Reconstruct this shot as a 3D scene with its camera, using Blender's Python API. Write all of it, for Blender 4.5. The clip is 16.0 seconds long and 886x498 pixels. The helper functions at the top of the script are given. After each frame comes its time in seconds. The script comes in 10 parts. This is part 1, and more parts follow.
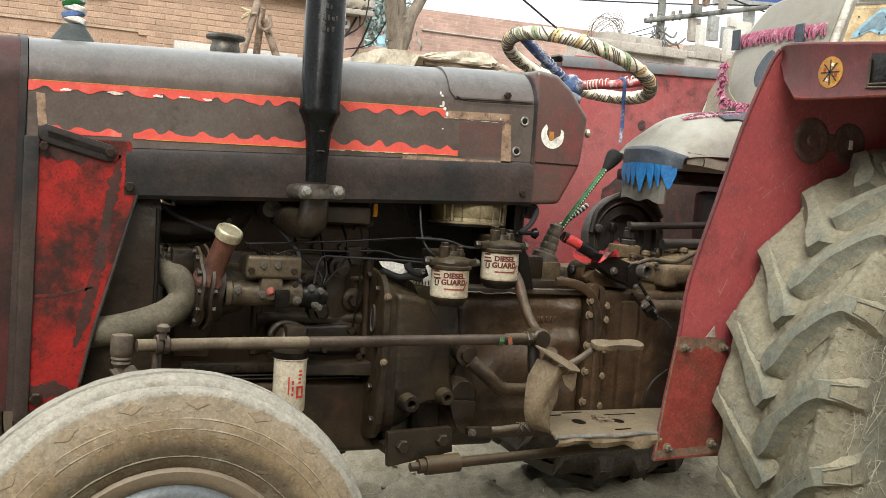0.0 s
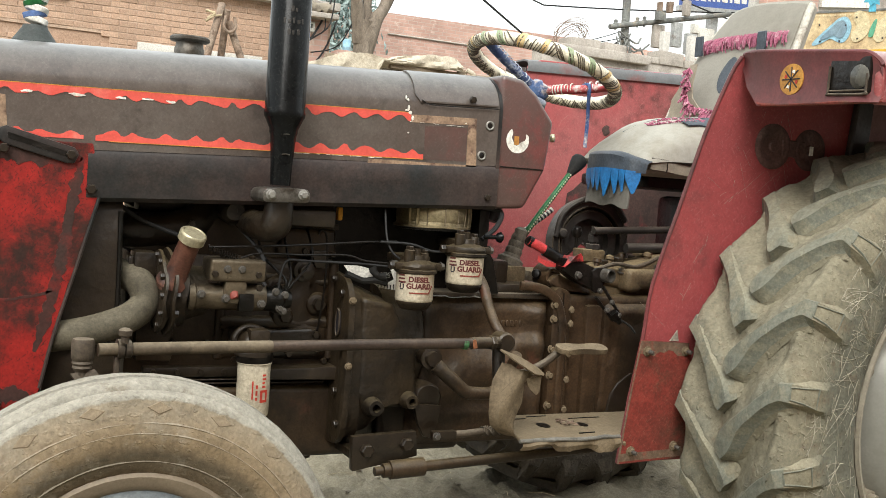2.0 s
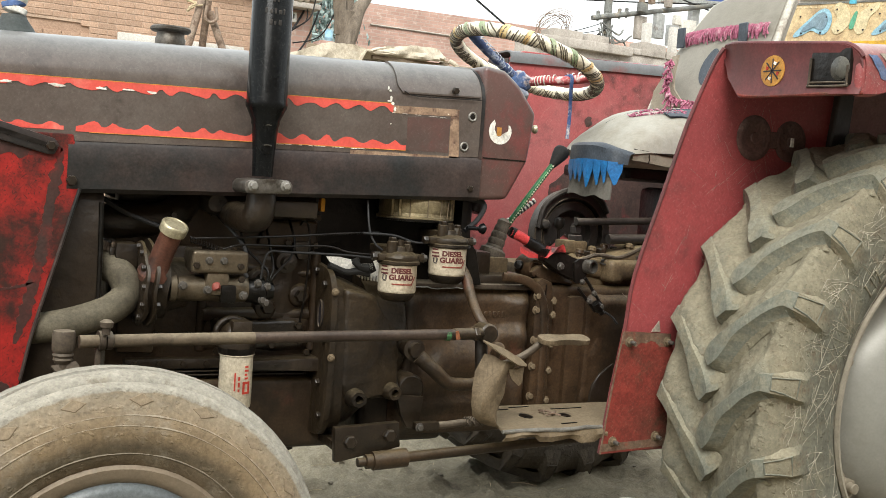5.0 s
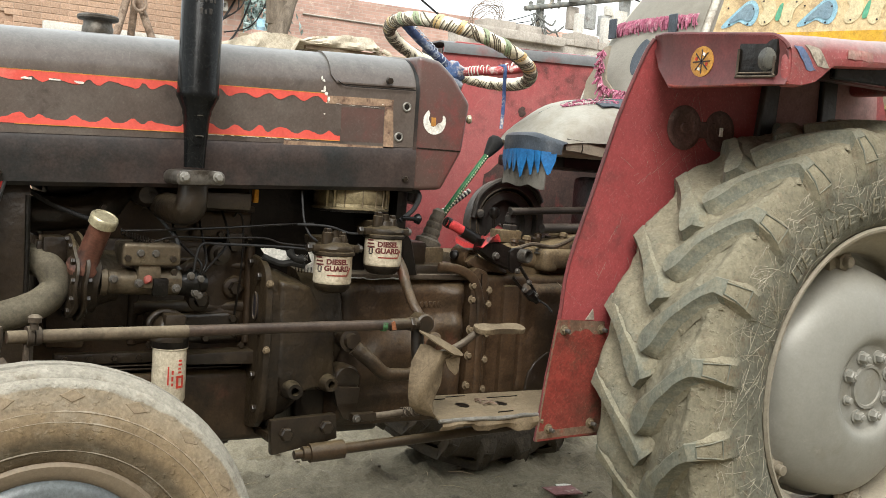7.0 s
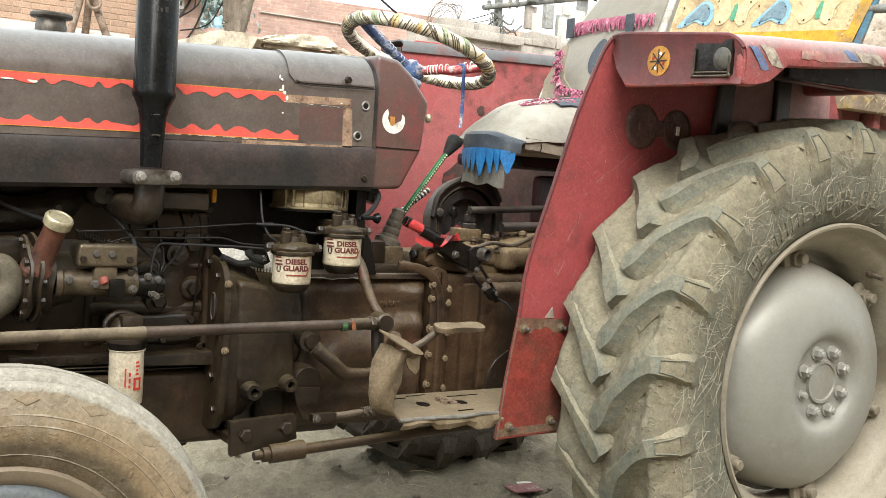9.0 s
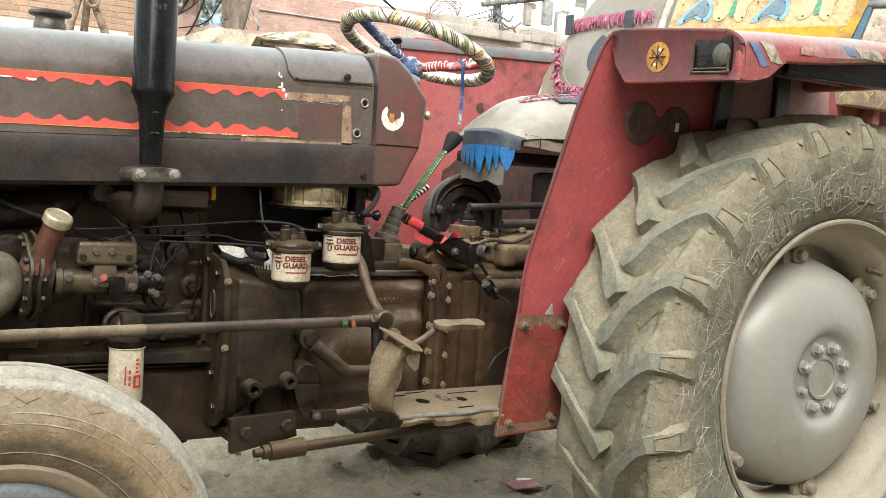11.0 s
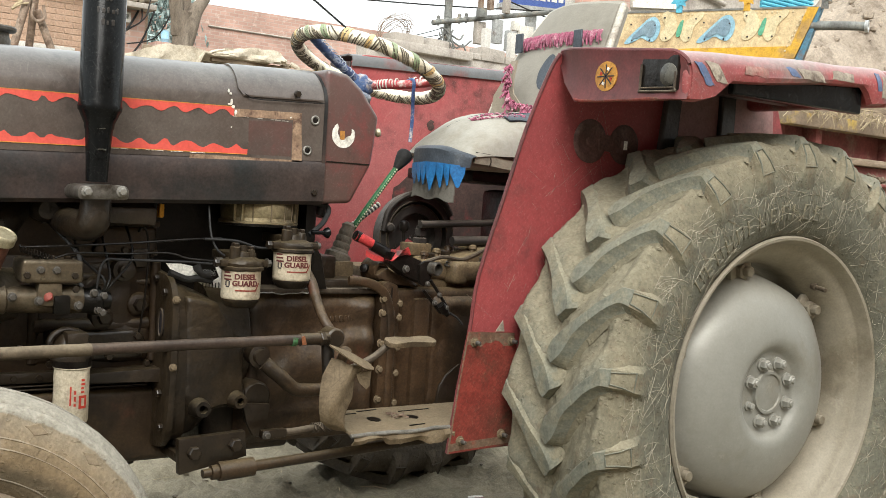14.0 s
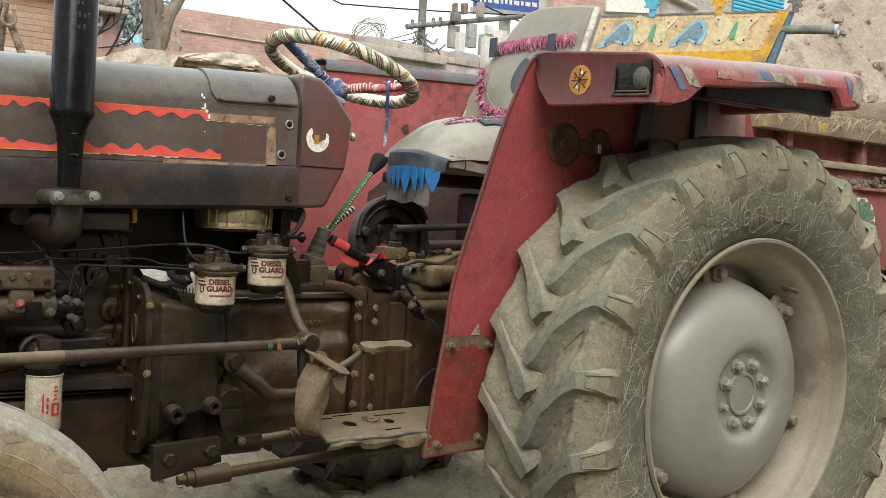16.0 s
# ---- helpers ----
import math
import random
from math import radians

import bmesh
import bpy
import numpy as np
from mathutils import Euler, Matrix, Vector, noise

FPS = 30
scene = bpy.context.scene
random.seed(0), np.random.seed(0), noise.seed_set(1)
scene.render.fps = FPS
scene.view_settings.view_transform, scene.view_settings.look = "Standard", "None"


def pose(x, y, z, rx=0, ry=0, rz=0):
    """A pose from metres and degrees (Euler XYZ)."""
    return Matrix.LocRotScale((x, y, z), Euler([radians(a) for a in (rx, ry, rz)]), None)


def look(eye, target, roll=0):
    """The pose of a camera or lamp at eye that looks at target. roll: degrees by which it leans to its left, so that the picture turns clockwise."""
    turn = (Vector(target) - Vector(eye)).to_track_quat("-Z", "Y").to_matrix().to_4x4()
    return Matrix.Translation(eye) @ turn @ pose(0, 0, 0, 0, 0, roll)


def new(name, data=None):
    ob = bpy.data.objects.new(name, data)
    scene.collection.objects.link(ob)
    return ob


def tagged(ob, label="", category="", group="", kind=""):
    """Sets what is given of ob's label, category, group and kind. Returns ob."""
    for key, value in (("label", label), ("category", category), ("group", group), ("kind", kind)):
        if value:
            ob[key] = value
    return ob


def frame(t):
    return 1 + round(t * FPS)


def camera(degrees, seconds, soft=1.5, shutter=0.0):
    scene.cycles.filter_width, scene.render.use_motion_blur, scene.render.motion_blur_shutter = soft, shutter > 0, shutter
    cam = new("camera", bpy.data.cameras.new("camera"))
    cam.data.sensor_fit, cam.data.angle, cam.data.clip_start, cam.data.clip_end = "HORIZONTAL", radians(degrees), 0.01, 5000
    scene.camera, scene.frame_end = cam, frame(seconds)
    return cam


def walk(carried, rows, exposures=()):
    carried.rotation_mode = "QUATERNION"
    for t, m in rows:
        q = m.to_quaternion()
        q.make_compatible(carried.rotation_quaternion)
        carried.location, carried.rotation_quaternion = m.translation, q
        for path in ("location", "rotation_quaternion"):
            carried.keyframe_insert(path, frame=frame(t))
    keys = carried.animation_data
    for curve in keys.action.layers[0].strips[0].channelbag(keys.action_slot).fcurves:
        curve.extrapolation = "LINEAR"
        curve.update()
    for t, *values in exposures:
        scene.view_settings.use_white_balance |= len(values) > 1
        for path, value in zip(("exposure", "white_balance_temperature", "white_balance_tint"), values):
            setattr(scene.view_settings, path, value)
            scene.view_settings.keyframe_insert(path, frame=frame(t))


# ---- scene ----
# A decorated farm tractor parked on a dusty roadside. x: towards the tractor's rear, y: away from the camera, z: up.
cam = camera(45.84, 16.0, soft=0.85)
EYE = (-2.1723, -2.3826, 1.0667)
TURNS = [
    (0.0, 86.315, -3.903, -24.045), (0.5, 86.631, -3.993, -24.855), (1.0, 86.710, -4.032, -25.180),
    (1.5, 86.692, -4.014, -25.540), (2.0, 86.663, -4.168, -25.943), (2.5, 86.251, -4.275, -26.191),
    (3.0, 86.156, -4.268, -26.259), (3.5, 86.218, -4.244, -26.427), (6.0, 86.077, -4.032, -28.166),
    (6.5, 85.931, -3.956, -29.381), (7.0, 85.973, -3.933, -30.459), (7.5, 85.840, -3.798, -31.007),
    (8.0, 85.771, -3.849, -32.025), (8.5, 86.180, -3.912, -32.499), (9.0, 86.071, -3.792, -32.683),
    (11.5, 85.901, -3.638, -32.709), (12.0, 85.969, -3.669, -32.741), (12.5, 86.178, -3.678, -33.295),
    (13.0, 86.526, -3.686, -34.128), (13.5, 86.722, -3.665, -34.211), (14.0, 87.026, -3.702, -35.407),
    (14.5, 87.295, -3.670, -36.274), (15.0, 87.432, -3.645, -36.690), (15.5, 87.510, -3.616, -36.780),
    (16.0, 87.321, -3.452, -36.777),
]
walk(cam, [(t, pose(*EYE, rx, ry, rz)) for t, rx, ry, rz in TURNS], exposures=[(0.0, 1.02), (7.0, 1.09), (9.0, 1.35), (12.3, 1.35), (13.0, 1.20), (14.0, 1.05), (15.5, 0.75), (16.0, 0.74)])

# ---- light: a bright overcast sky with a soft sun ----
world = bpy.data.worlds.new("overcast_sky")
scene.world = world
world.use_nodes = True
wn, wl = world.node_tree.nodes, world.node_tree.links
wn.clear()
sky = wn.new("ShaderNodeTexSky")
sky.sky_type, sky.sun_disc = "NISHITA", False
sky.sun_elevation, sky.sun_rotation = radians(41), radians(214)
sky.air_density, sky.dust_density, sky.ozone_density = 1.0, 4.0, 1.0
grey = wn.new("ShaderNodeMix")
grey.data_type = "RGBA"
grey.inputs[0].default_value = 0.85
grey.inputs[7].default_value = (9.3, 9.7, 9.55, 1)
# an overcast sky is brightest overhead
way_up = wn.new("ShaderNodeTexCoord")
height = wn.new("ShaderNodeSeparateXYZ")
swell_up = wn.new("ShaderNodeMapRange")
swell_up.inputs[1].default_value, swell_up.inputs[2].default_value = 0.0, 1.0
swell_up.inputs[3].default_value, swell_up.inputs[4].default_value = 0.078, 0.126
back = wn.new("ShaderNodeBackground")
wl.new(way_up.outputs["Generated"], height.inputs[0])
wl.new(height.outputs[2], swell_up.inputs[0])
wl.new(swell_up.outputs[0], back.inputs[1])
wout = wn.new("ShaderNodeOutputWorld")
wl.new(sky.outputs[0], grey.inputs[6])
wl.new(grey.outputs[2], back.inputs[0])
wl.new(back.outputs[0], wout.inputs[0])

sun_data = bpy.data.lights.new("sun", "SUN")
sun_data.energy, sun_data.angle, sun_data.color = 1.9, radians(34), (0.98, 0.965, 0.92)
sun = new("sun", sun_data)
sun.matrix_world = look((-4.0, -6.0, 6.3), (0, 0, 0))


# ---- materials ----
def surf(name, base, second=None, scale=6.0, stain=None, stain_scale=2.0, stain_amount=0.5, rough=0.6, metal=0.0,
         bump=0.15, bump_scale=60.0, dust=None, dust_or_sheen_amount=0.0, dust_or_sheen_low=0.2, speck=None, speck_scale=40.0, speck_amount=0.35,
         coat=0.0, vary=0.0, stretch=(1, 1, 1), spec=0.28, grain=0.28, scratch=None, scratch_amount=0.5):
    """A layered surface: base and second colour in soft patches, stains, specks, dust or a painted sky sheen on what
    faces up, and fine relief.
    """
    m = bpy.data.materials.new(name)
    m.use_nodes = True
    n, l = m.node_tree.nodes, m.node_tree.links
    b = n["Principled BSDF"]
    co = n.new("ShaderNodeTexCoord")
    mp = n.new("ShaderNodeMapping")
    mp.inputs["Scale"].default_value = stretch
    l.new(co.outputs["Object"], mp.inputs["Vector"])

    def noise_mask(s, lo, hi, detail=6, roughness=0.6):
        t = n.new("ShaderNodeTexNoise")
        t.inputs["Scale"].default_value, t.inputs["Detail"].default_value, t.inputs["Roughness"].default_value = s, detail, roughness
        l.new(mp.outputs[0], t.inputs["Vector"])
        r = n.new("ShaderNodeMapRange")
        r.inputs[1].default_value, r.inputs[2].default_value = lo, hi
        r.interpolation_type = "SMOOTHSTEP"
        l.new(t.outputs[0], r.inputs[0])
        return r.outputs[0], t.outputs[0]

    def blend(fac, a, c, amount=1.0):
        x = n.new("ShaderNodeMix")
        x.data_type = "RGBA"
        if amount < 1.0:
            k = n.new("ShaderNodeMath")
            k.operation = "MULTIPLY"
            k.inputs[1].default_value = amount
            l.new(fac, k.inputs[0])
            fac = k.outputs[0]
        l.new(fac, x.inputs[0])
        if isinstance(a, tuple):
            x.inputs[6].default_value = (*a, 1)
        else:
            l.new(a, x.inputs[6])
        x.inputs[7].default_value = (*c, 1)
        return x.outputs[2]

    second = second or tuple(v * 0.75 for v in base)
    f, raw = noise_mask(scale, 0.35, 0.65)
    col = blend(f, base, second)
    if stain:
        f2, _ = noise_mask(stain_scale, 0.62 - 0.3 * stain_amount, 0.78 - 0.3 * stain_amount, 9, 0.68)
        col = blend(f2, col, stain)
    if speck:
        f3, _ = noise_mask(speck_scale, 0.62, 0.7, 4, 0.7)
        col = blend(f3, col, speck, speck_amount)
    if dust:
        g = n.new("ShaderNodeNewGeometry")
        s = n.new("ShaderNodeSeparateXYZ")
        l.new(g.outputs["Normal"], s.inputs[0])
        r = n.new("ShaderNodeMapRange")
        r.inputs[1].default_value, r.inputs[2].default_value = dust_or_sheen_low, 1.0
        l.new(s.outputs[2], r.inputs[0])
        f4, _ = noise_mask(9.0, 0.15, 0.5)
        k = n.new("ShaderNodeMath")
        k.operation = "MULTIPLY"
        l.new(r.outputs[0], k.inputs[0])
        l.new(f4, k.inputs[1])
        col = blend(k.outputs[0], col, dust, dust_or_sheen_amount)
    if scratch:
        total = None
        for turn_, seed_ in (((0.1, 0.75, 0.2), 0.0), ((-0.1, -0.9, 0.4), 3.0), ((0.2, 1.35, -0.3), 7.0), ((0.1, 0.2, 0.9), 11.0)):
            mr = n.new("ShaderNodeMapping")
            mr.inputs["Rotation"].default_value = turn_
            mr.inputs["Location"].default_value = (seed_, seed_, 0)
            l.new(co.outputs["Object"], mr.inputs["Vector"])
            mq = n.new("ShaderNodeMapping")
            mq.inputs["Scale"].default_value = (1.3, 60.0, 60.0)
            l.new(mr.outputs[0], mq.inputs["Vector"])
            tq = n.new("ShaderNodeTexNoise")
            tq.inputs["Scale"].default_value, tq.inputs["Detail"].default_value, tq.inputs["Distortion"].default_value = 5.0, 3, 0.6
            l.new(mq.outputs[0], tq.inputs["Vector"])
            rq = n.new("ShaderNodeMapRange")
            rq.inputs[1].default_value, rq.inputs[2].default_value = 0.645, 0.69
            l.new(tq.outputs[0], rq.inputs[0])
            if total is None:
                total = rq.outputs[0]
            else:
                mx = n.new("ShaderNodeMath")
                mx.operation = "MAXIMUM"
                l.new(total, mx.inputs[0])
                l.new(rq.outputs[0], mx.inputs[1])
                total = mx.outputs[0]
        col = blend(total, col, scratch, scratch_amount)
    if grain:
        for gs, ga in ((170.0, grain), (38.0, grain * 0.8)):
            tg = n.new("ShaderNodeTexNoise")
            tg.inputs["Scale"].default_value, tg.inputs["Detail"].default_value, tg.inputs["Roughness"].default_value = gs, 4, 0.7
            l.new(mp.outputs[0], tg.inputs["Vector"])
            rgn = n.new("ShaderNodeMapRange")
            rgn.inputs[1].default_value, rgn.inputs[2].default_value = 0.3, 0.7
            rgn.inputs[3].default_value, rgn.inputs[4].default_value = 1 - ga, 1 + ga
            l.new(tg.outputs[0], rgn.inputs[0])
            hg = n.new("ShaderNodeHueSaturation")
            l.new(rgn.outputs[0], hg.inputs["Value"])
            l.new(col, hg.inputs["Color"])
            col = hg.outputs[0]
    if vary:
        oi = n.new("ShaderNodeObjectInfo")
        hs = n.new("ShaderNodeHueSaturation")
        rr = n.new("ShaderNodeMapRange")
        rr.inputs[3].default_value, rr.inputs[4].default_value = 1 - vary, 1 + vary
        l.new(oi.outputs["Random"], rr.inputs[0])
        l.new(rr.outputs[0], hs.inputs["Value"])
        l.new(col, hs.inputs["Color"])
        col = hs.outputs[0]
    l.new(col, b.inputs["Base Color"])
    rg = n.new("ShaderNodeMapRange")
    rg.inputs[3].default_value, rg.inputs[4].default_value = max(rough - 0.12, 0.05), min(rough + 0.15, 1)
    l.new(raw, rg.inputs[0])
    l.new(rg.outputs[0], b.inputs["Roughness"])
    b.inputs["Metallic"].default_value = metal
    b.inputs["Specular IOR Level"].default_value = spec
    b.inputs["Coat Weight"].default_value = coat
    b.inputs["Coat Roughness"].default_value = 0.18
    if bump:
        t = n.new("ShaderNodeTexNoise")
        t.inputs["Scale"].default_value, t.inputs["Detail"].default_value = bump_scale, 8
        l.new(mp.outputs[0], t.inputs["Vector"])
        bp = n.new("ShaderNodeBump")
        bp.inputs["Strength"].default_value, bp.inputs["Distance"].default_value = bump, 0.01
        l.new(t.outputs[0], bp.inputs["Height"])
        l.new(bp.outputs[0], b.inputs["Normal"])
    return m


DUST = (0.30, 0.26, 0.20)
M = {}
# the bonnet's dust layer is a painted blue-grey sky sheen on its upper shoulder
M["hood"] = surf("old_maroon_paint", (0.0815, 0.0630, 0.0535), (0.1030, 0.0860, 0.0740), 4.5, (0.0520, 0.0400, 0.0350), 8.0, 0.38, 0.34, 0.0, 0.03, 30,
                 speck=(0.1350, 0.0480, 0.0420), speck_scale=3.4, speck_amount=0.5, dust=(0.1450, 0.1580, 0.1610), dust_or_sheen_amount=0.60, dust_or_sheen_low=0.42, spec=0.5, grain=0.18, coat=0.35,
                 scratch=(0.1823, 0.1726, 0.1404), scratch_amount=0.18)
M["skirt"] = surf("dark_skirt_paint", (0.0385, 0.0300, 0.0265), (0.0480, 0.0330, 0.0285), 3, (0.0150, 0.0165, 0.0165), 1.7, 0.50, 0.36, 0, 0.05, 70,
                  speck=(0.0585, 0.0505, 0.0449), speck_scale=20, speck_amount=0.3, spec=0.3)
M["nose"] = surf("worn_red_brown_paint", (0.068, 0.016, 0.014), (0.038, 0.019, 0.016), 3, (0.021, 0.014, 0.012), 4, 0.45, 0.5, 0, 0.06, 80)
M["red"] = surf("fender_red_paint", (0.2930, 0.0570, 0.0580), (0.2352, 0.0500, 0.0520), 2.2, (0.1271, 0.0422, 0.0409), 2.6, 0.24, 0.40, 0, 0.04, 50,
                speck=(0.1694, 0.0422, 0.0422), speck_scale=9, speck_amount=0.4, dust=(0.2823, 0.2484, 0.2236), dust_or_sheen_amount=0.7, dust_or_sheen_low=0.3, scratch=(0.4328, 0.2236, 0.1863), scratch_amount=0.25, grain=0.13)
M["red_far"] = surf("faded_red_paint", (0.3434, 0.0720, 0.0735), (0.3300, 0.1000, 0.0980), 4.0, (0.0988, 0.0404, 0.0385), 3.4, 0.30, 0.45, 0, 0.05, 70,
                    speck=(0.0706, 0.0356, 0.0338), speck_scale=9, speck_amount=0.5, scratch=(0.4328, 0.2256, 0.1982), scratch_amount=0.30, grain=0.14)
M["red_dusty"] = surf("dust_faded_red_paint", (0.3000, 0.0600, 0.0600), (0.2300, 0.0560, 0.0550), 4, (0.1666, 0.1155, 0.1012), 4.5, 0.36, 0.45, 0, 0.06, 60,
                      speck=(0.0980, 0.0330, 0.0330), speck_scale=14, speck_amount=0.4, dust=(0.3528, 0.3190, 0.3080), dust_or_sheen_amount=0.8, dust_or_sheen_low=0.25, scratch=(0.4116, 0.3300, 0.2860), scratch_amount=0.35, grain=0.16)
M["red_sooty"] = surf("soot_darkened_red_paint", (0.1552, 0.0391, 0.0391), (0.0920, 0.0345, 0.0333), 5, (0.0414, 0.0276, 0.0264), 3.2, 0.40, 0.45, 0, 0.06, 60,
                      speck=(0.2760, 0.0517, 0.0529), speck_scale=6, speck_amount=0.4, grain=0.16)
M["chip"] = surf("bare_primer", (0.31, 0.27, 0.215), (0.24, 0.205, 0.165), 30, (0.13, 0.10, 0.08), 26, 0.4, 0.7, 0, 0.3, 80)
M["chip_faint"] = surf("half_worn_primer", (0.29, 0.20, 0.165), (0.26, 0.10, 0.09), 26, (0.24, 0.075, 0.07), 24, 0.45, 0.7, 0, 0.2, 80)
M["chip_blue"] = surf("old_blue_coat", (0.085, 0.125, 0.23), (0.12, 0.15, 0.23), 30, (0.22, 0.19, 0.17), 26, 0.35, 0.6, 0, 0.15, 80)
M["worn_rail"] = surf("worn_trailer_rail", (0.215, 0.165, 0.115), (0.165, 0.125, 0.09), 6, (0.43, 0.30, 0.075), 5, 0.34, 0.75, 0, 0.2, 40, speck=(0.09, 0.05, 0.035), speck_scale=14, speck_amount=0.5)
M["rust_red"] = surf("rusty_red_paint", (0.185, 0.030, 0.022), (0.130, 0.032, 0.022), 5, (0.072, 0.036, 0.022), 7, 0.45, 0.6, 0, 0.08, 60, scratch=(0.26, 0.14, 0.10), scratch_amount=0.25)
M["worn_band"] = surf("paint_worn_to_metal", (0.150, 0.108, 0.074), (0.120, 0.070, 0.046), 20, (0.190, 0.060, 0.040), 24, 0.42, 0.6, 0.1, 0.2, 70, speck=(0.240, 0.200, 0.150), speck_scale=50, speck_amount=0.5)
M["panel_red"] = surf("scraped_red_panel", (0.3000, 0.0165, 0.0130), (0.1900, 0.0140, 0.0110), 4, (0.0300, 0.0140, 0.0105), 5.0, 0.50, 0.48, 0, 0.06, 60,
                      speck=(0.0340, 0.0110, 0.0085), speck_scale=9, speck_amount=0.8, scratch=(0.0260, 0.0110, 0.0090), scratch_amount=0.75, grain=0.2)
M["panel_bare"] = surf("rubbed_dark_undercoat", (0.0560, 0.0210, 0.0170), (0.0400, 0.0220, 0.0180), 9, (0.1350, 0.0160, 0.0130), 12, 0.42, 0.5, 0, 0.06, 60, grain=0.25)
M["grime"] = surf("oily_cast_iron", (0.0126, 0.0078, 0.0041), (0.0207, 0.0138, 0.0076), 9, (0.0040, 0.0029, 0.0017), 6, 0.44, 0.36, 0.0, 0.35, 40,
                  dust=(0.0565, 0.0414, 0.0233), dust_or_sheen_amount=0.6, dust_or_sheen_low=0.3, speck=(0.0392, 0.0242, 0.0121), speck_scale=22, speck_amount=0.3, grain=0.3, spec=0.5)
M["grime_brown"] = surf("brown_caked_cast_iron", (0.0384, 0.0228, 0.0113), (0.0228, 0.0140, 0.0074), 4.5, (0.0094, 0.0062, 0.0035), 4.2, 0.46, 0.40, 0, 0.4, 30,
                        dust=(0.1192, 0.0881, 0.0479), dust_or_sheen_amount=0.7, dust_or_sheen_low=0.2, speck=(0.0674, 0.0233, 0.0131), speck_scale=6, speck_amount=0.35, grain=0.28, spec=0.4)
M["tan"] = surf("tan_dust_on_steel", (0.1560, 0.1172, 0.0714), (0.1170, 0.0870, 0.0529), 7, (0.0624, 0.0439, 0.0254), 6, 0.40, 0.75, 0.05, 0.2, 70,
                dust=(0.2262, 0.1778, 0.1133), dust_or_sheen_amount=0.7, dust_or_sheen_low=0.3, scratch=(0.0546, 0.0378, 0.0240), scratch_amount=0.4, grain=0.2)
M["link_dust"] = surf("dust_on_link_rod", (0.1250, 0.0980, 0.0640), (0.0900, 0.0690, 0.0460), 7, (0.0550, 0.0400, 0.0260), 5, 0.42, 0.7, 0.05, 0.12, 70, dust=(0.2100, 0.1700, 0.1150), dust_or_sheen_amount=0.7, dust_or_sheen_low=0.2, grain=0.2)
M["boot_grey"] = surf("grey_green_rubber", (0.050, 0.058, 0.055), (0.040, 0.047, 0.045), 9, (0.085, 0.090, 0.082), 9, 0.32, 0.6, 0, 0.1)
M["boot"] = surf("dusty_rubber_boot", (0.170, 0.148, 0.116), (0.125, 0.106, 0.083), 12, None, rough=0.8, bump=0.1, dust=(0.17, 0.15, 0.12), dust_or_sheen_amount=0.8)
M["front_rim"] = surf("dust_browned_rim", (0.2350, 0.1900, 0.1380), (0.1900, 0.1500, 0.1050), 5, (0.1200, 0.0900, 0.0600), 7, 0.3, 0.6, 0.1, 0.06, 60, grain=0.12)
M["strand"] = surf("pale_dry_strand", (0.4000, 0.3650, 0.2850), (0.2700, 0.2450, 0.1900), 30, rough=0.85, bump=0)
# tones of the added wall behind the camera, set for its fill light
M["fill_wall"] = surf("unseen_fill_wall", (0.4600, 0.3450, 0.2760), (0.3450, 0.2645, 0.2070), 1.5, (0.2070, 0.1725, 0.1380), 1.2, 0.4, 0.9, 0, 0.2, 12)
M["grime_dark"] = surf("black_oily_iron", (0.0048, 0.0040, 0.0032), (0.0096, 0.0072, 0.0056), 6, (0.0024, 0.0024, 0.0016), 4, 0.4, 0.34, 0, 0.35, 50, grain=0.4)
M["alloy"] = surf("dirty_cast_alloy", (0.1280, 0.1020, 0.0680), (0.0800, 0.0620, 0.0410), 12, (0.0340, 0.0247, 0.0161), 11, 0.42, 0.32, 0.45, 0.15, 60, grain=0.25)
M["steel"] = surf("worn_steel", (0.1302, 0.1209, 0.1073), (0.0837, 0.0744, 0.0608), 20, (0.0422, 0.0329, 0.0236), 15, 0.35, 0.4, 0.6, 0.1, 90)
M["steel_pale"] = surf("dull_pale_steel", (0.2600, 0.2500, 0.2250), (0.1900, 0.1800, 0.1580), 20, (0.0900, 0.0780, 0.0620), 15, 0.35, 0.45, 0.4, 0.1, 90)
M["rod"] = surf("dusty_steel_rod", (0.0863, 0.0675, 0.0480), (0.0525, 0.0398, 0.0285), 6, (0.0225, 0.0165, 0.0120), 5, 0.42, 0.55, 0.2, 0.08, 80,
                dust=(0.1950, 0.1613, 0.1162), dust_or_sheen_amount=0.8)
M["black"] = surf("black_enamel", (0.0032, 0.0038, 0.0040), (0.0055, 0.0060, 0.0062), 12, (0.013, 0.014, 0.014), 11, 0.24, 0.17, 0, 0.03, 40, spec=0.14, scratch=(0.06, 0.06, 0.055), scratch_amount=0.2)
# the cowl's dust layer paints a slate sky sheen on what faces up
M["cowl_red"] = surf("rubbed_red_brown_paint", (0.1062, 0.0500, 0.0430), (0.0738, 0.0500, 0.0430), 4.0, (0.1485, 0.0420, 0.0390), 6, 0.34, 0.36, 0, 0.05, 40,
                     speck=(0.0450, 0.0330, 0.0290), speck_scale=7, speck_amount=0.6, dust=(0.1530, 0.2000, 0.2000), dust_or_sheen_amount=0.55, dust_or_sheen_low=0.04, spec=0.45, grain=0.10, coat=0.45,
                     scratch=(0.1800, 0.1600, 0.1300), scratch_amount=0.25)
M["rubber"] = surf("black_rubber", (0.0120, 0.0120, 0.0120), (0.0200, 0.0192, 0.0176), 14, None, rough=0.65, bump=0.1)
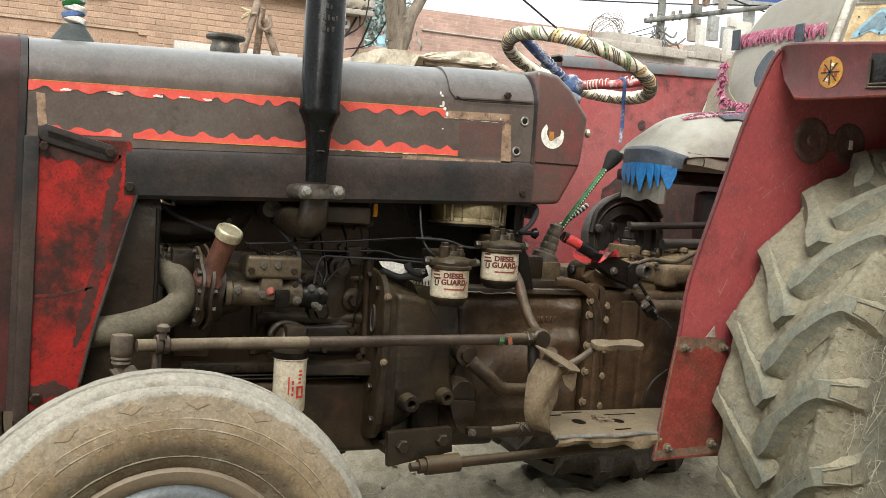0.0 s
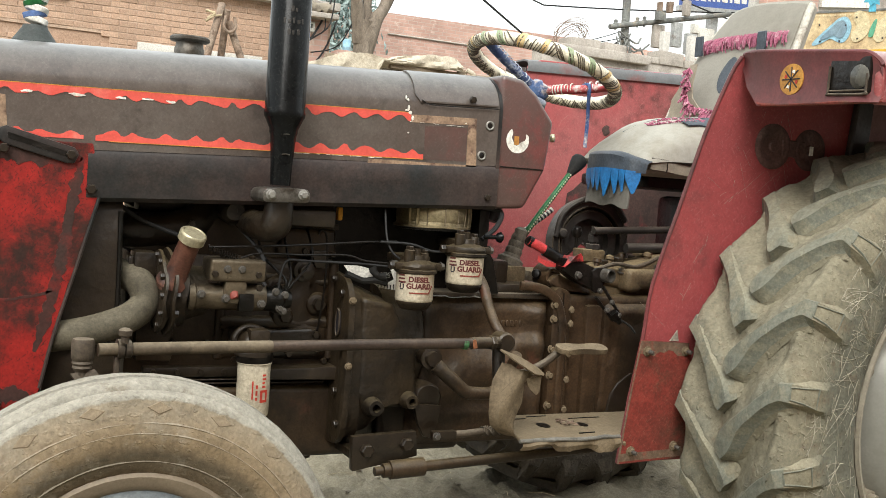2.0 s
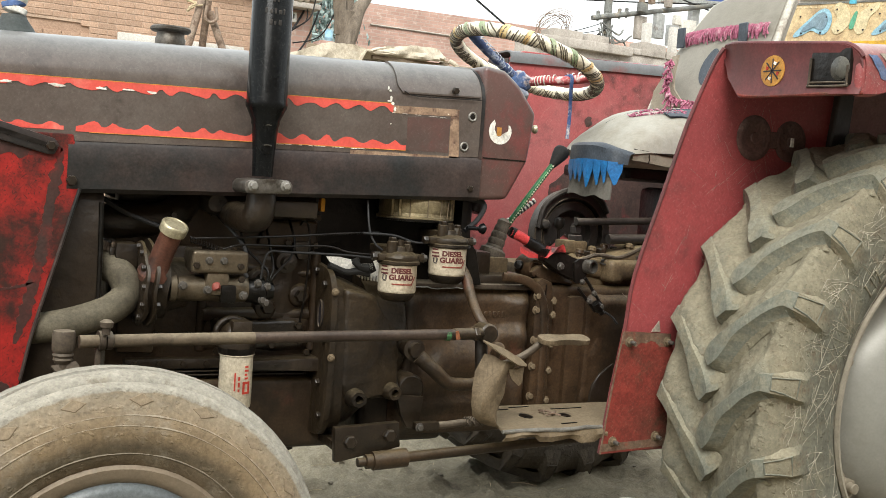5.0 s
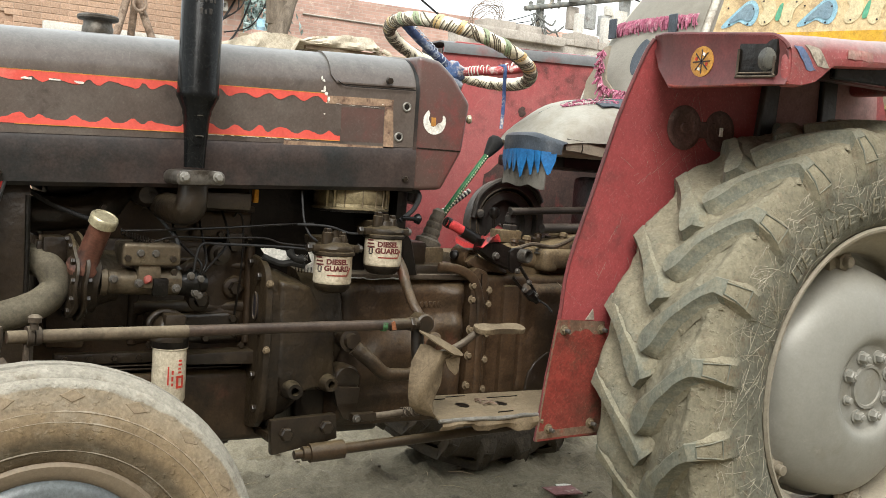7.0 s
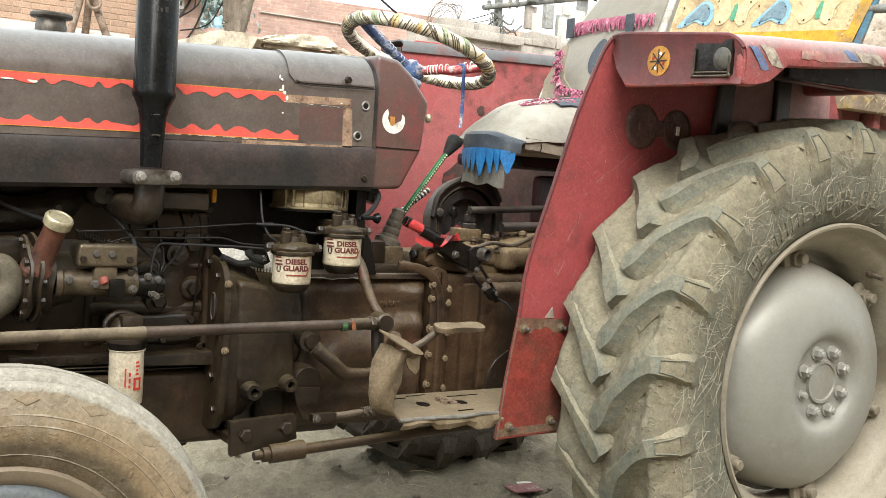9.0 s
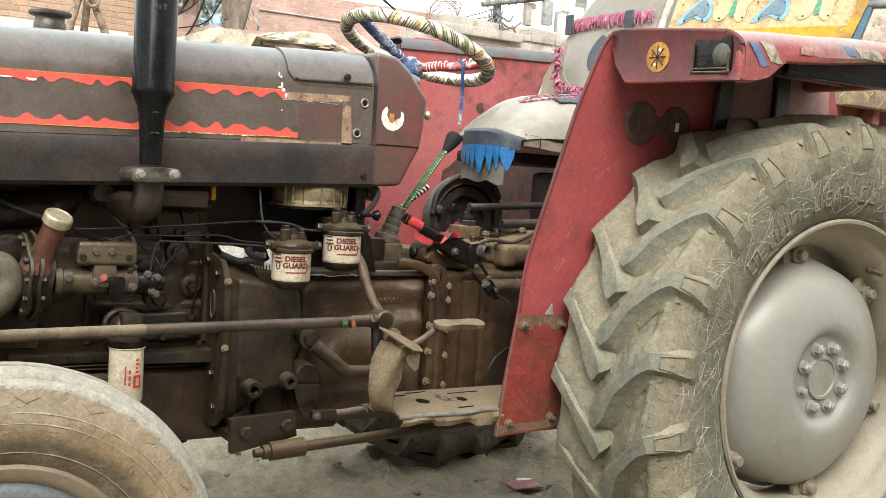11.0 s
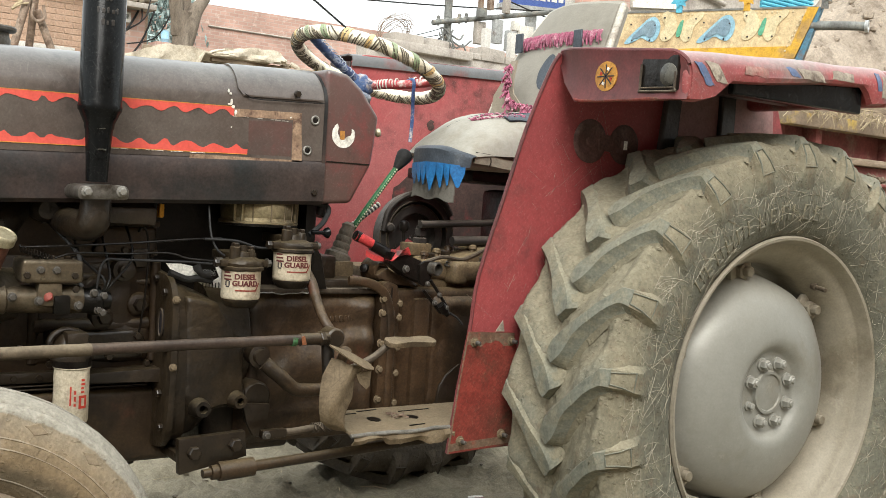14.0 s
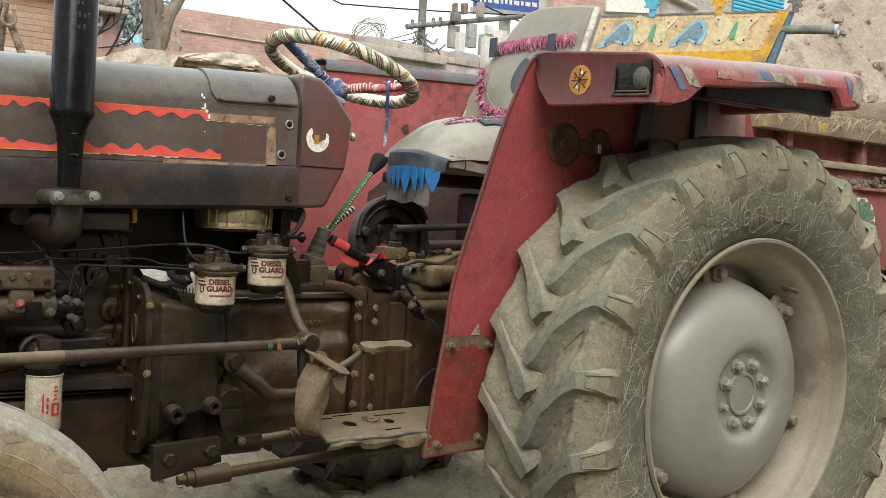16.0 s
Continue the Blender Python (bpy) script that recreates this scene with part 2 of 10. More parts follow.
M["hose"] = surf("dusty_radiator_hose", (0.0918, 0.0796, 0.0543), (0.0643, 0.0551, 0.0378), 10, (0.0318, 0.0269, 0.0189), 6, 0.35, 0.8, 0, 0.12, 60, dust=(0.1591, 0.1377, 0.0974), dust_or_sheen_amount=0.6)
M["lug"] = surf("worn_tyre_lug_rubber", (0.1448, 0.1485, 0.1176), (0.1144, 0.1193, 0.0971), 6, (0.1922, 0.1766, 0.1241), 6, 0.52, 0.74, 0, 0.35, 40, scratch=(0.2324, 0.2256, 0.1661), scratch_amount=0.35,
                speck=(0.2011, 0.1841, 0.1287), speck_scale=14, speck_amount=0.6, dust=(0.2636, 0.2443, 0.1754), dust_or_sheen_amount=0.6, dust_or_sheen_low=0.3, grain=0.24)
M["sidewall"] = surf("scuffed_tyre_sidewall", (0.1176, 0.1129, 0.0864), (0.1500, 0.1376, 0.0994), 7, (0.1980, 0.1705, 0.1123), 4, 0.40, 0.8, 0, 0.3, 70,
                     speck=(0.2640, 0.2352, 0.1620), speck_scale=30, speck_amount=0.4, scratch=(0.4080, 0.3763, 0.2808), scratch_amount=0.6, grain=0.25)
M["rim"] = surf("dust_coated_rim", (0.2650, 0.2390, 0.1850), (0.2150, 0.1900, 0.1420), 4, (0.1450, 0.1230, 0.0860), 4.5, 0.38, 0.55, 0.08, 0.06, 60, grain=0.12, spec=0.35,
                speck=(0.3100, 0.2850, 0.2250), speck_scale=14, speck_amount=0.4, dust=(0.3300, 0.2850, 0.2150), dust_or_sheen_amount=0.6, dust_or_sheen_low=0.1)
M["disc"] = surf("grey_painted_disc", (0.2450, 0.2430, 0.2150), (0.2180, 0.2160, 0.1900), 3, (0.1900, 0.1780, 0.1450), 4, 0.34, 0.42, 0.12, 0.03, 60, grain=0.06, spec=0.5,
                 speck=(0.3300, 0.3200, 0.2750), speck_scale=30, speck_amount=0.25, dust=(0.3300, 0.3000, 0.2400), dust_or_sheen_amount=0.5, dust_or_sheen_low=0.2)
M["front_tyre"] = surf("mud_coated_front_tyre", (0.2200, 0.1720, 0.1150), (0.1900, 0.1480, 0.0980), 5, (0.1500, 0.1150, 0.0750), 4, 0.36, 0.9, 0, 0.35, 45,
                       speck=(0.2593, 0.1980, 0.1225), speck_scale=26, speck_amount=0.4, grain=0.2)
M["decal_red"] = surf("faded_red_tape", (0.64, 0.105, 0.080), (0.60, 0.080, 0.060), 5, (0.68, 0.19, 0.15), 5, 0.30, 0.45, 0, 0.03, speck=(0.40, 0.06, 0.05), speck_scale=12, speck_amount=0.3, grain=0.1)
M["decal_gold"] = surf("thin_gold_line", (0.62, 0.30, 0.05), (0.5, 0.22, 0.04), 9, rough=0.45, bump=0)
M["decal_brown"] = surf("peeled_sticker_glue", (0.30, 0.205, 0.135), (0.21, 0.135, 0.09), 22, (0.105, 0.06, 0.045), 26, 0.42, 0.6, 0, 0.2, speck=(0.47, 0.39, 0.29), speck_scale=45, speck_amount=0.5)
M["white"] = surf("off_white_paint", (0.72, 0.70, 0.64), (0.62, 0.60, 0.54), 8, (0.40, 0.36, 0.29), 9, 0.25, 0.5, 0, 0.04)
M["cream_can"] = surf("dirty_white_filter_can", (0.5000, 0.4450, 0.3400), (0.4200, 0.3650, 0.2700), 8, (0.2300, 0.1650, 0.0980), 7, 0.30, 0.35, 0, 0.04)
M["cap_tin"] = surf("pale_tin_cap", (0.430, 0.390, 0.270), (0.350, 0.310, 0.205), 9, (0.170, 0.140, 0.085), 8, 0.3, 0.32, 0.45, 0.04)
M["brass"] = surf("tarnished_tin", (0.270, 0.225, 0.135), (0.180, 0.143, 0.083), 9, (0.075, 0.060, 0.038), 8, 0.35, 0.4, 0.5, 0.06)
M["soot"] = surf("sooty_maroon_paint", (0.0700, 0.0400, 0.0340), (0.0450, 0.0300, 0.0260), 12, (0.1700, 0.0374, 0.0374), 9, 0.26, 0.6, 0, 0.1, 60)
M["ink_dark"] = surf("dark_print", (0.035, 0.03, 0.035), rough=0.5, bump=0)
M["ink_maroon"] = surf("dark_maroon_print", (0.085, 0.022, 0.020), (0.120, 0.032, 0.028), 30, rough=0.5, bump=0)
M["ink_red_dull"] = surf("dull_red_print", (0.230, 0.050, 0.035), (0.170, 0.040, 0.030), 30, rough=0.5, bump=0)
M["ink_red"] = surf("red_print", (0.50, 0.05, 0.03), rough=0.5, bump=0)
M["plastic_red"] = surf("red_plastic_tape", (0.50, 0.052, 0.052), (0.38, 0.034, 0.034), 20, (0.05, 0.018, 0.016), 16, 0.38, 0.35, 0, 0.06)
M["green"] = surf("green_plastic_braid", (0.018, 0.13, 0.035), (0.010, 0.07, 0.02), 60, rough=0.35, bump=0.1)
M["blue"] = surf("blue_cloth_tape", (0.0455, 0.0825, 0.2070), (0.0780, 0.1320, 0.2700), 30, (0.5460, 0.4950, 0.4500), 26, 0.34, 0.6, 0, 0.3, 60)
M["blue_flap"] = surf("bright_blue_vinyl", (0.022, 0.165, 0.395), (0.018, 0.120, 0.305), 12, (0.05, 0.10, 0.19), 14, 0.25, 0.45, 0, 0.05)
M["tape_pale"] = surf("pale_mesh_tape", (0.40, 0.44, 0.48), (0.24, 0.28, 0.36), 40, rough=0.7, bump=0.1)
M["rusty_case"] = surf("rust_stained_cast_iron", (0.0519, 0.0303, 0.0155), (0.0339, 0.0202, 0.0106), 4.0, (0.0144, 0.0094, 0.0052), 4.0, 0.40, 0.42, 0, 0.5, 30,
                       dust=(0.1371, 0.0996, 0.0533), dust_or_sheen_amount=0.55, dust_or_sheen_low=0.1, speck=(0.0830, 0.0238, 0.0140), speck_scale=5, speck_amount=0.55, grain=0.34, spec=0.35)
M["dusty_case"] = surf("dust_covered_cast_iron", (0.1150, 0.0820, 0.0454), (0.0800, 0.0560, 0.0311), 6, (0.0400, 0.0275, 0.0155), 6, 0.38, 0.6, 0, 0.5, 36,
                       dust=(0.2300, 0.1760, 0.0991), dust_or_sheen_amount=0.8, dust_or_sheen_low=0.0, speck=(0.1300, 0.0500, 0.0294), speck_scale=9, speck_amount=0.4, grain=0.3, spec=0.3)
M["sooty_grey"] = surf("dusty_black_steel", (0.030, 0.0265, 0.0235), (0.020, 0.0175, 0.0155), 8, (0.050, 0.043, 0.036), 9, 0.36, 0.45, 0.1, 0.2, 60, dust=(0.15, 0.125, 0.10), dust_or_sheen_amount=0.7, dust_or_sheen_low=0.0, grain=0.2, spec=0.5)
# dust-grey red, made paler still to lift the shade under the fender
M["liner"] = surf("dust_greyed_shade_lifted_plate", (0.3525, 0.2100, 0.1980), (0.2775, 0.1575, 0.1500), 4, (0.1950, 0.1425, 0.1320), 5, 0.4, 0.7, 0, 0.1, 50, speck=(0.4050, 0.1350, 0.1275), speck_scale=8, speck_amount=0.4, grain=0.15)
# seat canvas darkened in colour for the shadow under the apron
M["skirt_cloth"] = surf("shade_darkened_skirt_cloth", (0.150, 0.142, 0.122), (0.115, 0.108, 0.092), 5, (0.075, 0.068, 0.056), 6, 0.35, 0.8, 0, 0.15, 120, grain=0.1)
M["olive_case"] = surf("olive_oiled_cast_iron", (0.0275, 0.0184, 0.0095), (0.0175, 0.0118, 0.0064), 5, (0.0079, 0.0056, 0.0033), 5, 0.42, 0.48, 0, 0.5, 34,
                       dust=(0.0961, 0.0741, 0.0415), dust_or_sheen_amount=0.55, dust_or_sheen_low=0.15, speck=(0.0412, 0.0302, 0.0167), speck_scale=16, speck_amount=0.4, grain=0.34, spec=0.3)
M["grey_vinyl"] = surf("slate_grey_vinyl", (0.058, 0.070, 0.085), (0.046, 0.056, 0.068), 9, (0.095, 0.10, 0.105), 7, 0.3, 0.5, 0, 0.05)
M["canvas"] = surf("grey_seat_canvas", (0.335, 0.325, 0.285), (0.300, 0.288, 0.248), 3, (0.235, 0.215, 0.172), 3, 0.32, 0.75, 0, 0.12, 140, grain=0.07)
M["canvas_dark"] = surf("grey_backrest_canvas", (0.245, 0.232, 0.198), (0.220, 0.207, 0.174), 3, (0.180, 0.165, 0.135), 3, 0.3, 0.8, 0, 0.12, 140, grain=0.07)
M["piping"] = surf("pale_cloth_piping", (0.520, 0.500, 0.430), (0.440, 0.420, 0.360), 12, (0.330, 0.300, 0.250), 10, 0.3, 0.8, 0, 0.1)
M["grey_edge"] = surf("rubbed_grey_edge", (0.185, 0.195, 0.20), (0.155, 0.16, 0.165), 3, (0.21, 0.10, 0.095), 5, 0.3, 0.5, 0, 0.05, 60, grain=0.1)
M["hub_paint"] = surf("blue_grey_hub_paint", (0.1000, 0.1125, 0.1150), (0.0825, 0.0925, 0.0950), 6, (0.1500, 0.1350, 0.1050), 7, 0.3, 0.35, 0.1, 0.05, 60, spec=0.5)
M["pink_card"] = surf("faded_pink_card", (0.260, 0.125, 0.120), (0.210, 0.100, 0.098), 20, (0.380, 0.300, 0.270), 24, 0.32, 0.8, 0, 0.1)
M["pebble"] = surf("dusty_pebbles", (0.2360, 0.2057, 0.1578), (0.1534, 0.1349, 0.1031), 9, rough=0.9, bump=0.3)
M["pink"] = surf("magenta_fringe", (0.40, 0.13, 0.20), (0.29, 0.09, 0.14), 50, (0.46, 0.29, 0.32), 40, 0.40, 0.8, 0, 0.3, 200)
M["wrap_white"] = surf("printed_cream_wrap", (0.76, 0.71, 0.58), (0.68, 0.62, 0.48), 14, (0.40, 0.36, 0.2), 10, 0.25, 0.45, 0, 0.05)
M["canvas_tan"] = surf("stained_tan_canvas", (0.270, 0.235, 0.180), (0.215, 0.185, 0.140), 6, (0.13, 0.11, 0.085), 7, 0.35, 0.8, 0, 0.15, 120, grain=0.1)
M["dark_wrap"] = surf("black_wrap_print", (0.085, 0.070, 0.052), (0.15, 0.125, 0.09), 30, rough=0.5, bump=0)
M["orange_wrap"] = surf("orange_wrap_print", (0.52, 0.34, 0.14), (0.60, 0.48, 0.26), 22, rough=0.5, bump=0)
M["green_wrap"] = surf("green_wrap_print", (0.22, 0.28, 0.16), (0.32, 0.36, 0.24), 22, rough=0.5, bump=0)
M["red_spoke"] = surf("pale_red_taped_spoke", (0.400, 0.070, 0.075), (0.320, 0.050, 0.055), 30, (0.560, 0.480, 0.450), 40, 0.42, 0.5, 0, 0.1)
M["navy_mesh"] = surf("navy_mesh_tape", (0.035, 0.055, 0.13), (0.07, 0.095, 0.17), 40, (0.30, 0.34, 0.40), 45, 0.50, 0.65, 0, 0.2, 90)
M["boss_black"] = surf("dust_greyed_black_iron", (0.110, 0.058, 0.050), (0.075, 0.044, 0.038), 12, (0.135, 0.085, 0.072), 14, 0.4, 0.65, 0, 0.2, 60)
M["tin_stain"] = surf("rusty_tin_crease", (0.10, 0.075, 0.045), (0.16, 0.125, 0.08), 20, rough=0.6, bump=0.1)
M["orange"] = surf("orange_sticker", (0.4092, 0.2016, 0.0380), (0.3410, 0.1584, 0.0380), 9, rough=0.5, bump=0)
M["glass_dark"] = surf("dusty_lamp_glass", (0.05, 0.05, 0.045), (0.09, 0.085, 0.07), 20, rough=0.25, bump=0.02)
M["ground"] = surf("grey_road_dust", (0.2368, 0.2083, 0.1475), (0.1766, 0.1524, 0.1063), 1.3, (0.1050, 0.0876, 0.0600), 3.2, 0.36, 0.95, 0, 1.0, 36,
                   speck=(0.2368, 0.2057, 0.1588), speck_scale=15, speck_amount=0.4, grain=0.26)
M["soil"] = surf("pale_dry_soil", (0.3300, 0.2772, 0.2200), (0.2695, 0.2244, 0.1760), 2.0, (0.1650, 0.1320, 0.1012), 3.2, 0.36, 0.95, 0, 1.0, 9, speck=(0.4180, 0.3630, 0.2970), speck_scale=11, speck_amount=0.4)
M["soil_dark"] = surf("brown_spilt_soil", (0.1700, 0.1280, 0.0920), (0.1150, 0.0850, 0.0600), 8, (0.2300, 0.1800, 0.1350), 6, 0.35, 0.95, 0, 0.6, 30)
M["brick"] = surf("weathered_brick", (0.4050, 0.2750, 0.1950), (0.3400, 0.2250, 0.1560), 3, (0.4700, 0.3450, 0.2600), 2, 0.36, 0.9, 0, 0.3, 30, vary=0.14)
M["mortar"] = surf("grey_mortar", (0.4300, 0.3150, 0.2350), (0.3500, 0.2550, 0.1900), 5, (0.2700, 0.1900, 0.1380), 3, 0.3, 0.95, 0, 0.4, 30)
M["concrete"] = surf("weathered_concrete", (0.4125, 0.3750, 0.3313), (0.3250, 0.2937, 0.2562), 3, (0.2250, 0.2000, 0.1750), 2.5, 0.3, 0.9, 0, 0.3, 25)
M["bark"] = surf("grey_brown_bark", (0.20, 0.165, 0.13), (0.13, 0.105, 0.08), 8, (0.08, 0.065, 0.05), 9, 0.4, 0.95, 0, 0.7, 22, stretch=(1, 1, 0.3))
M["leaf_hazy"] = surf("hazy_blue_green_leaf", (0.2250, 0.3000, 0.2850), (0.3150, 0.3900, 0.3750), 5, rough=0.7, bump=0)
M["drum_blue"] = surf("pale_blue_plastic", (0.26, 0.44, 0.55), (0.22, 0.38, 0.48), 5, rough=0.5, bump=0)
M["leaf"] = surf("dusty_leaf", (0.07, 0.095, 0.06), (0.10, 0.12, 0.09), 5, rough=0.7, bump=0)
M["tarp"] = surf("cream_cotton_tarpaulin", (0.50, 0.445, 0.350), (0.43, 0.380, 0.295), 5, (0.30, 0.25, 0.18), 4, 0.32, 0.85, 0, 0.3, 40)
M["timber"] = surf("weathered_timber", (0.27, 0.215, 0.155), (0.20, 0.155, 0.11), 6, (0.13, 0.10, 0.07), 5, 0.35, 0.85, 0, 0.35, 40, stretch=(0.25, 1, 1))
M["rust"] = surf("rusty_pipe", (0.20, 0.135, 0.095), (0.28, 0.22, 0.17), 10, (0.10, 0.065, 0.045), 9, 0.4, 0.75, 0.1, 0.2, 60)
M["yellow"] = surf("chrome_yellow_truck_paint", (0.62, 0.37, 0.035), (0.55, 0.31, 0.05), 3, (0.38, 0.24, 0.09), 4, 0.4, 0.5, 0, 0.06, 60)
M["yellow_faded"] = surf("faded_tan_yellow_paint", (0.62, 0.485, 0.290), (0.56, 0.425, 0.240), 3, (0.37, 0.26, 0.15), 4, 0.38, 0.6, 0, 0.06, 60, speck=(0.24, 0.16, 0.09), speck_scale=16, speck_amount=0.4)
M["heart_blue"] = surf("slate_blue_tin", (0.16, 0.24, 0.30), (0.20, 0.28, 0.33), 8, rough=0.5, bump=0.05)
M["heart_light"] = surf("pale_blue_tin", (0.24, 0.42, 0.52), (0.28, 0.46, 0.55), 8, rough=0.5, bump=0.05)
M["cream_tin"] = surf("cream_tin", (0.62, 0.53, 0.34), (0.55, 0.46, 0.28), 8, rough=0.5, bump=0.05)
M["green_tin"] = surf("green_tin", (0.10, 0.33, 0.20), (0.12, 0.36, 0.24), 8, rough=0.5, bump=0.05)
M["green_tape"] = surf("dull_green_tape", (0.035, 0.110, 0.040), (0.060, 0.130, 0.060), 40, (0.030, 0.030, 0.020), 50, 0.45, 0.6, 0, 0.1)
M["tape_rag"] = surf("dull_orange_rag", (0.190, 0.070, 0.030), (0.120, 0.055, 0.030), 40, rough=0.7, bump=0.1)
M["fan_green"] = surf("dark_green_fan_paint", (0.060, 0.115, 0.078), (0.085, 0.130, 0.100), 14, (0.200, 0.240, 0.200), 16, 0.30, 0.6, 0, 0.05, scratch=(0.35, 0.37, 0.32), scratch_amount=0.5)
M["fan_orange"] = surf("orange_fan_paint", (0.420, 0.220, 0.070), (0.480, 0.380, 0.200), 14, rough=0.6, bump=0.05)
M["teal"] = surf("teal_paint", (0.07, 0.20, 0.29), (0.09, 0.17, 0.23), 8, (0.17, 0.105, 0.075), 7, 0.46, 0.5, 0, 0.05)
M["trolley_red"] = surf("dusty_maroon_trailer_paint", (0.2295, 0.0702, 0.0635), (0.1688, 0.0607, 0.0540), 3, (0.2565, 0.1688, 0.1283), 4, 0.4, 0.75, 0, 0.1, 50,
                        speck=(0.0945, 0.0378, 0.0338), speck_scale=14, speck_amount=0.4, dust=(0.4320, 0.3375, 0.2565), dust_or_sheen_amount=0.9, dust_or_sheen_low=0.3)
M["wire"] = surf("black_cable", (0.02, 0.02, 0.02), rough=0.6, bump=0)
M["galv"] = surf("galvanised_steel", (0.45, 0.46, 0.45), (0.36, 0.37, 0.36), 12, (0.25, 0.22, 0.19), 8, 0.3, 0.5, 0.3, 0.05)
M["pole_dark"] = surf("weathered_dark_pole", (0.1950, 0.2025, 0.1875), (0.1350, 0.1350, 0.1275), 8, (0.3000, 0.2550, 0.1950), 6, 0.3, 0.8, 0, 0.2)
M["sign_blue"] = surf("blue_sign_board", (0.06, 0.10, 0.30), (0.07, 0.12, 0.33), 5, rough=0.5, bump=0)
M["straw"] = surf("dry_straw", (0.43, 0.355, 0.23), (0.33, 0.27, 0.17), 30, rough=0.8, bump=0)
M["plaster"] = surf("pale_plaster", (0.52, 0.50, 0.46), (0.46, 0.44, 0.40), 2, (0.36, 0.33, 0.29), 2, 0.3, 0.9, 0, 0.15, 20)
M["shutter"] = surf("cyan_roller_shutter", (0.08, 0.36, 0.50), (0.10, 0.40, 0.54), 6, rough=0.5, bump=0)
M["amber"] = surf("amber_plastic", (0.75, 0.36, 0.03), (0.65, 0.30, 0.03), 12, rough=0.4, bump=0)


def bricks_far(name):
    """Courses of brick for a wall too far away to pick single bricks out of."""
    m = surf(name, (0.40, 0.225, 0.165), rough=0.9, bump=0)
    n, l = m.node_tree.nodes, m.node_tree.links
    b = n["Principled BSDF"]
    co = n.new("ShaderNodeTexCoord")
    mp = n.new("ShaderNodeMapping")
    mp.inputs["Rotation"].default_value = (radians(90), 0, 0)
    br = n.new("ShaderNodeTexBrick")
    # brick and mortar paled and pinkened: distance haze put into the colours
    br.inputs["Color1"].default_value, br.inputs["Color2"].default_value = (0.46, 0.29, 0.235, 1), (0.38, 0.235, 0.19, 1)
    br.inputs["Mortar"].default_value = (0.42, 0.325, 0.275, 1)
    br.inputs["Scale"].default_value = 1.0
    br.inputs["Mortar Size"].default_value, br.inputs["Bias"].default_value = 0.010, -0.1
    br.inputs["Brick Width"].default_value, br.inputs["Row Height"].default_value = 0.24, 0.085
    l.new(co.outputs["Object"], mp.inputs[0])
    l.new(mp.outputs[0], br.inputs["Vector"])
    t = n.new("ShaderNodeTexNoise")
    t.inputs["Scale"].default_value, t.inputs["Detail"].default_value = 1.3, 7
    l.new(co.outputs["Object"], t.inputs["Vector"])
    r = n.new("ShaderNodeMapRange")
    r.inputs[1].default_value, r.inputs[2].default_value, r.inputs[3].default_value, r.inputs[4].default_value = 0.3, 0.7, 0.75, 1.2
    l.new(t.outputs[0], r.inputs[0])
    hs = n.new("ShaderNodeHueSaturation")
    l.new(br.outputs[0], hs.inputs["Color"])
    l.new(r.outputs[0], hs.inputs["Value"])
    lime = n.new("ShaderNodeTexNoise")
    lime.inputs["Scale"].default_value, lime.inputs["Detail"].default_value, lime.inputs["Roughness"].default_value = 5.0, 5, 0.7
    l.new(co.outputs["Object"], lime.inputs["Vector"])
    spots = n.new("ShaderNodeMapRange")
    spots.inputs[1].default_value, spots.inputs[2].default_value, spots.inputs[4].default_value = 0.56, 0.66, 0.7
    l.new(lime.outputs[0], spots.inputs[0])
    limed = n.new("ShaderNodeMix")
    limed.data_type = "RGBA"
    limed.inputs[7].default_value = (0.56, 0.45, 0.38, 1)
    l.new(spots.outputs[0], limed.inputs[0])
    l.new(hs.outputs[0], limed.inputs[6])
    l.new(limed.outputs[2], b.inputs["Base Color"])
    bp = n.new("ShaderNodeBump")
    bp.inputs["Strength"].default_value, bp.inputs["Distance"].default_value = 0.5, 0.02
    l.new(br.outputs["Fac"], bp.inputs["Height"])
    bp.invert = True
    l.new(bp.outputs[0], b.inputs["Normal"])
    return m


M["brick_far"] = bricks_far("far_brick_courses")


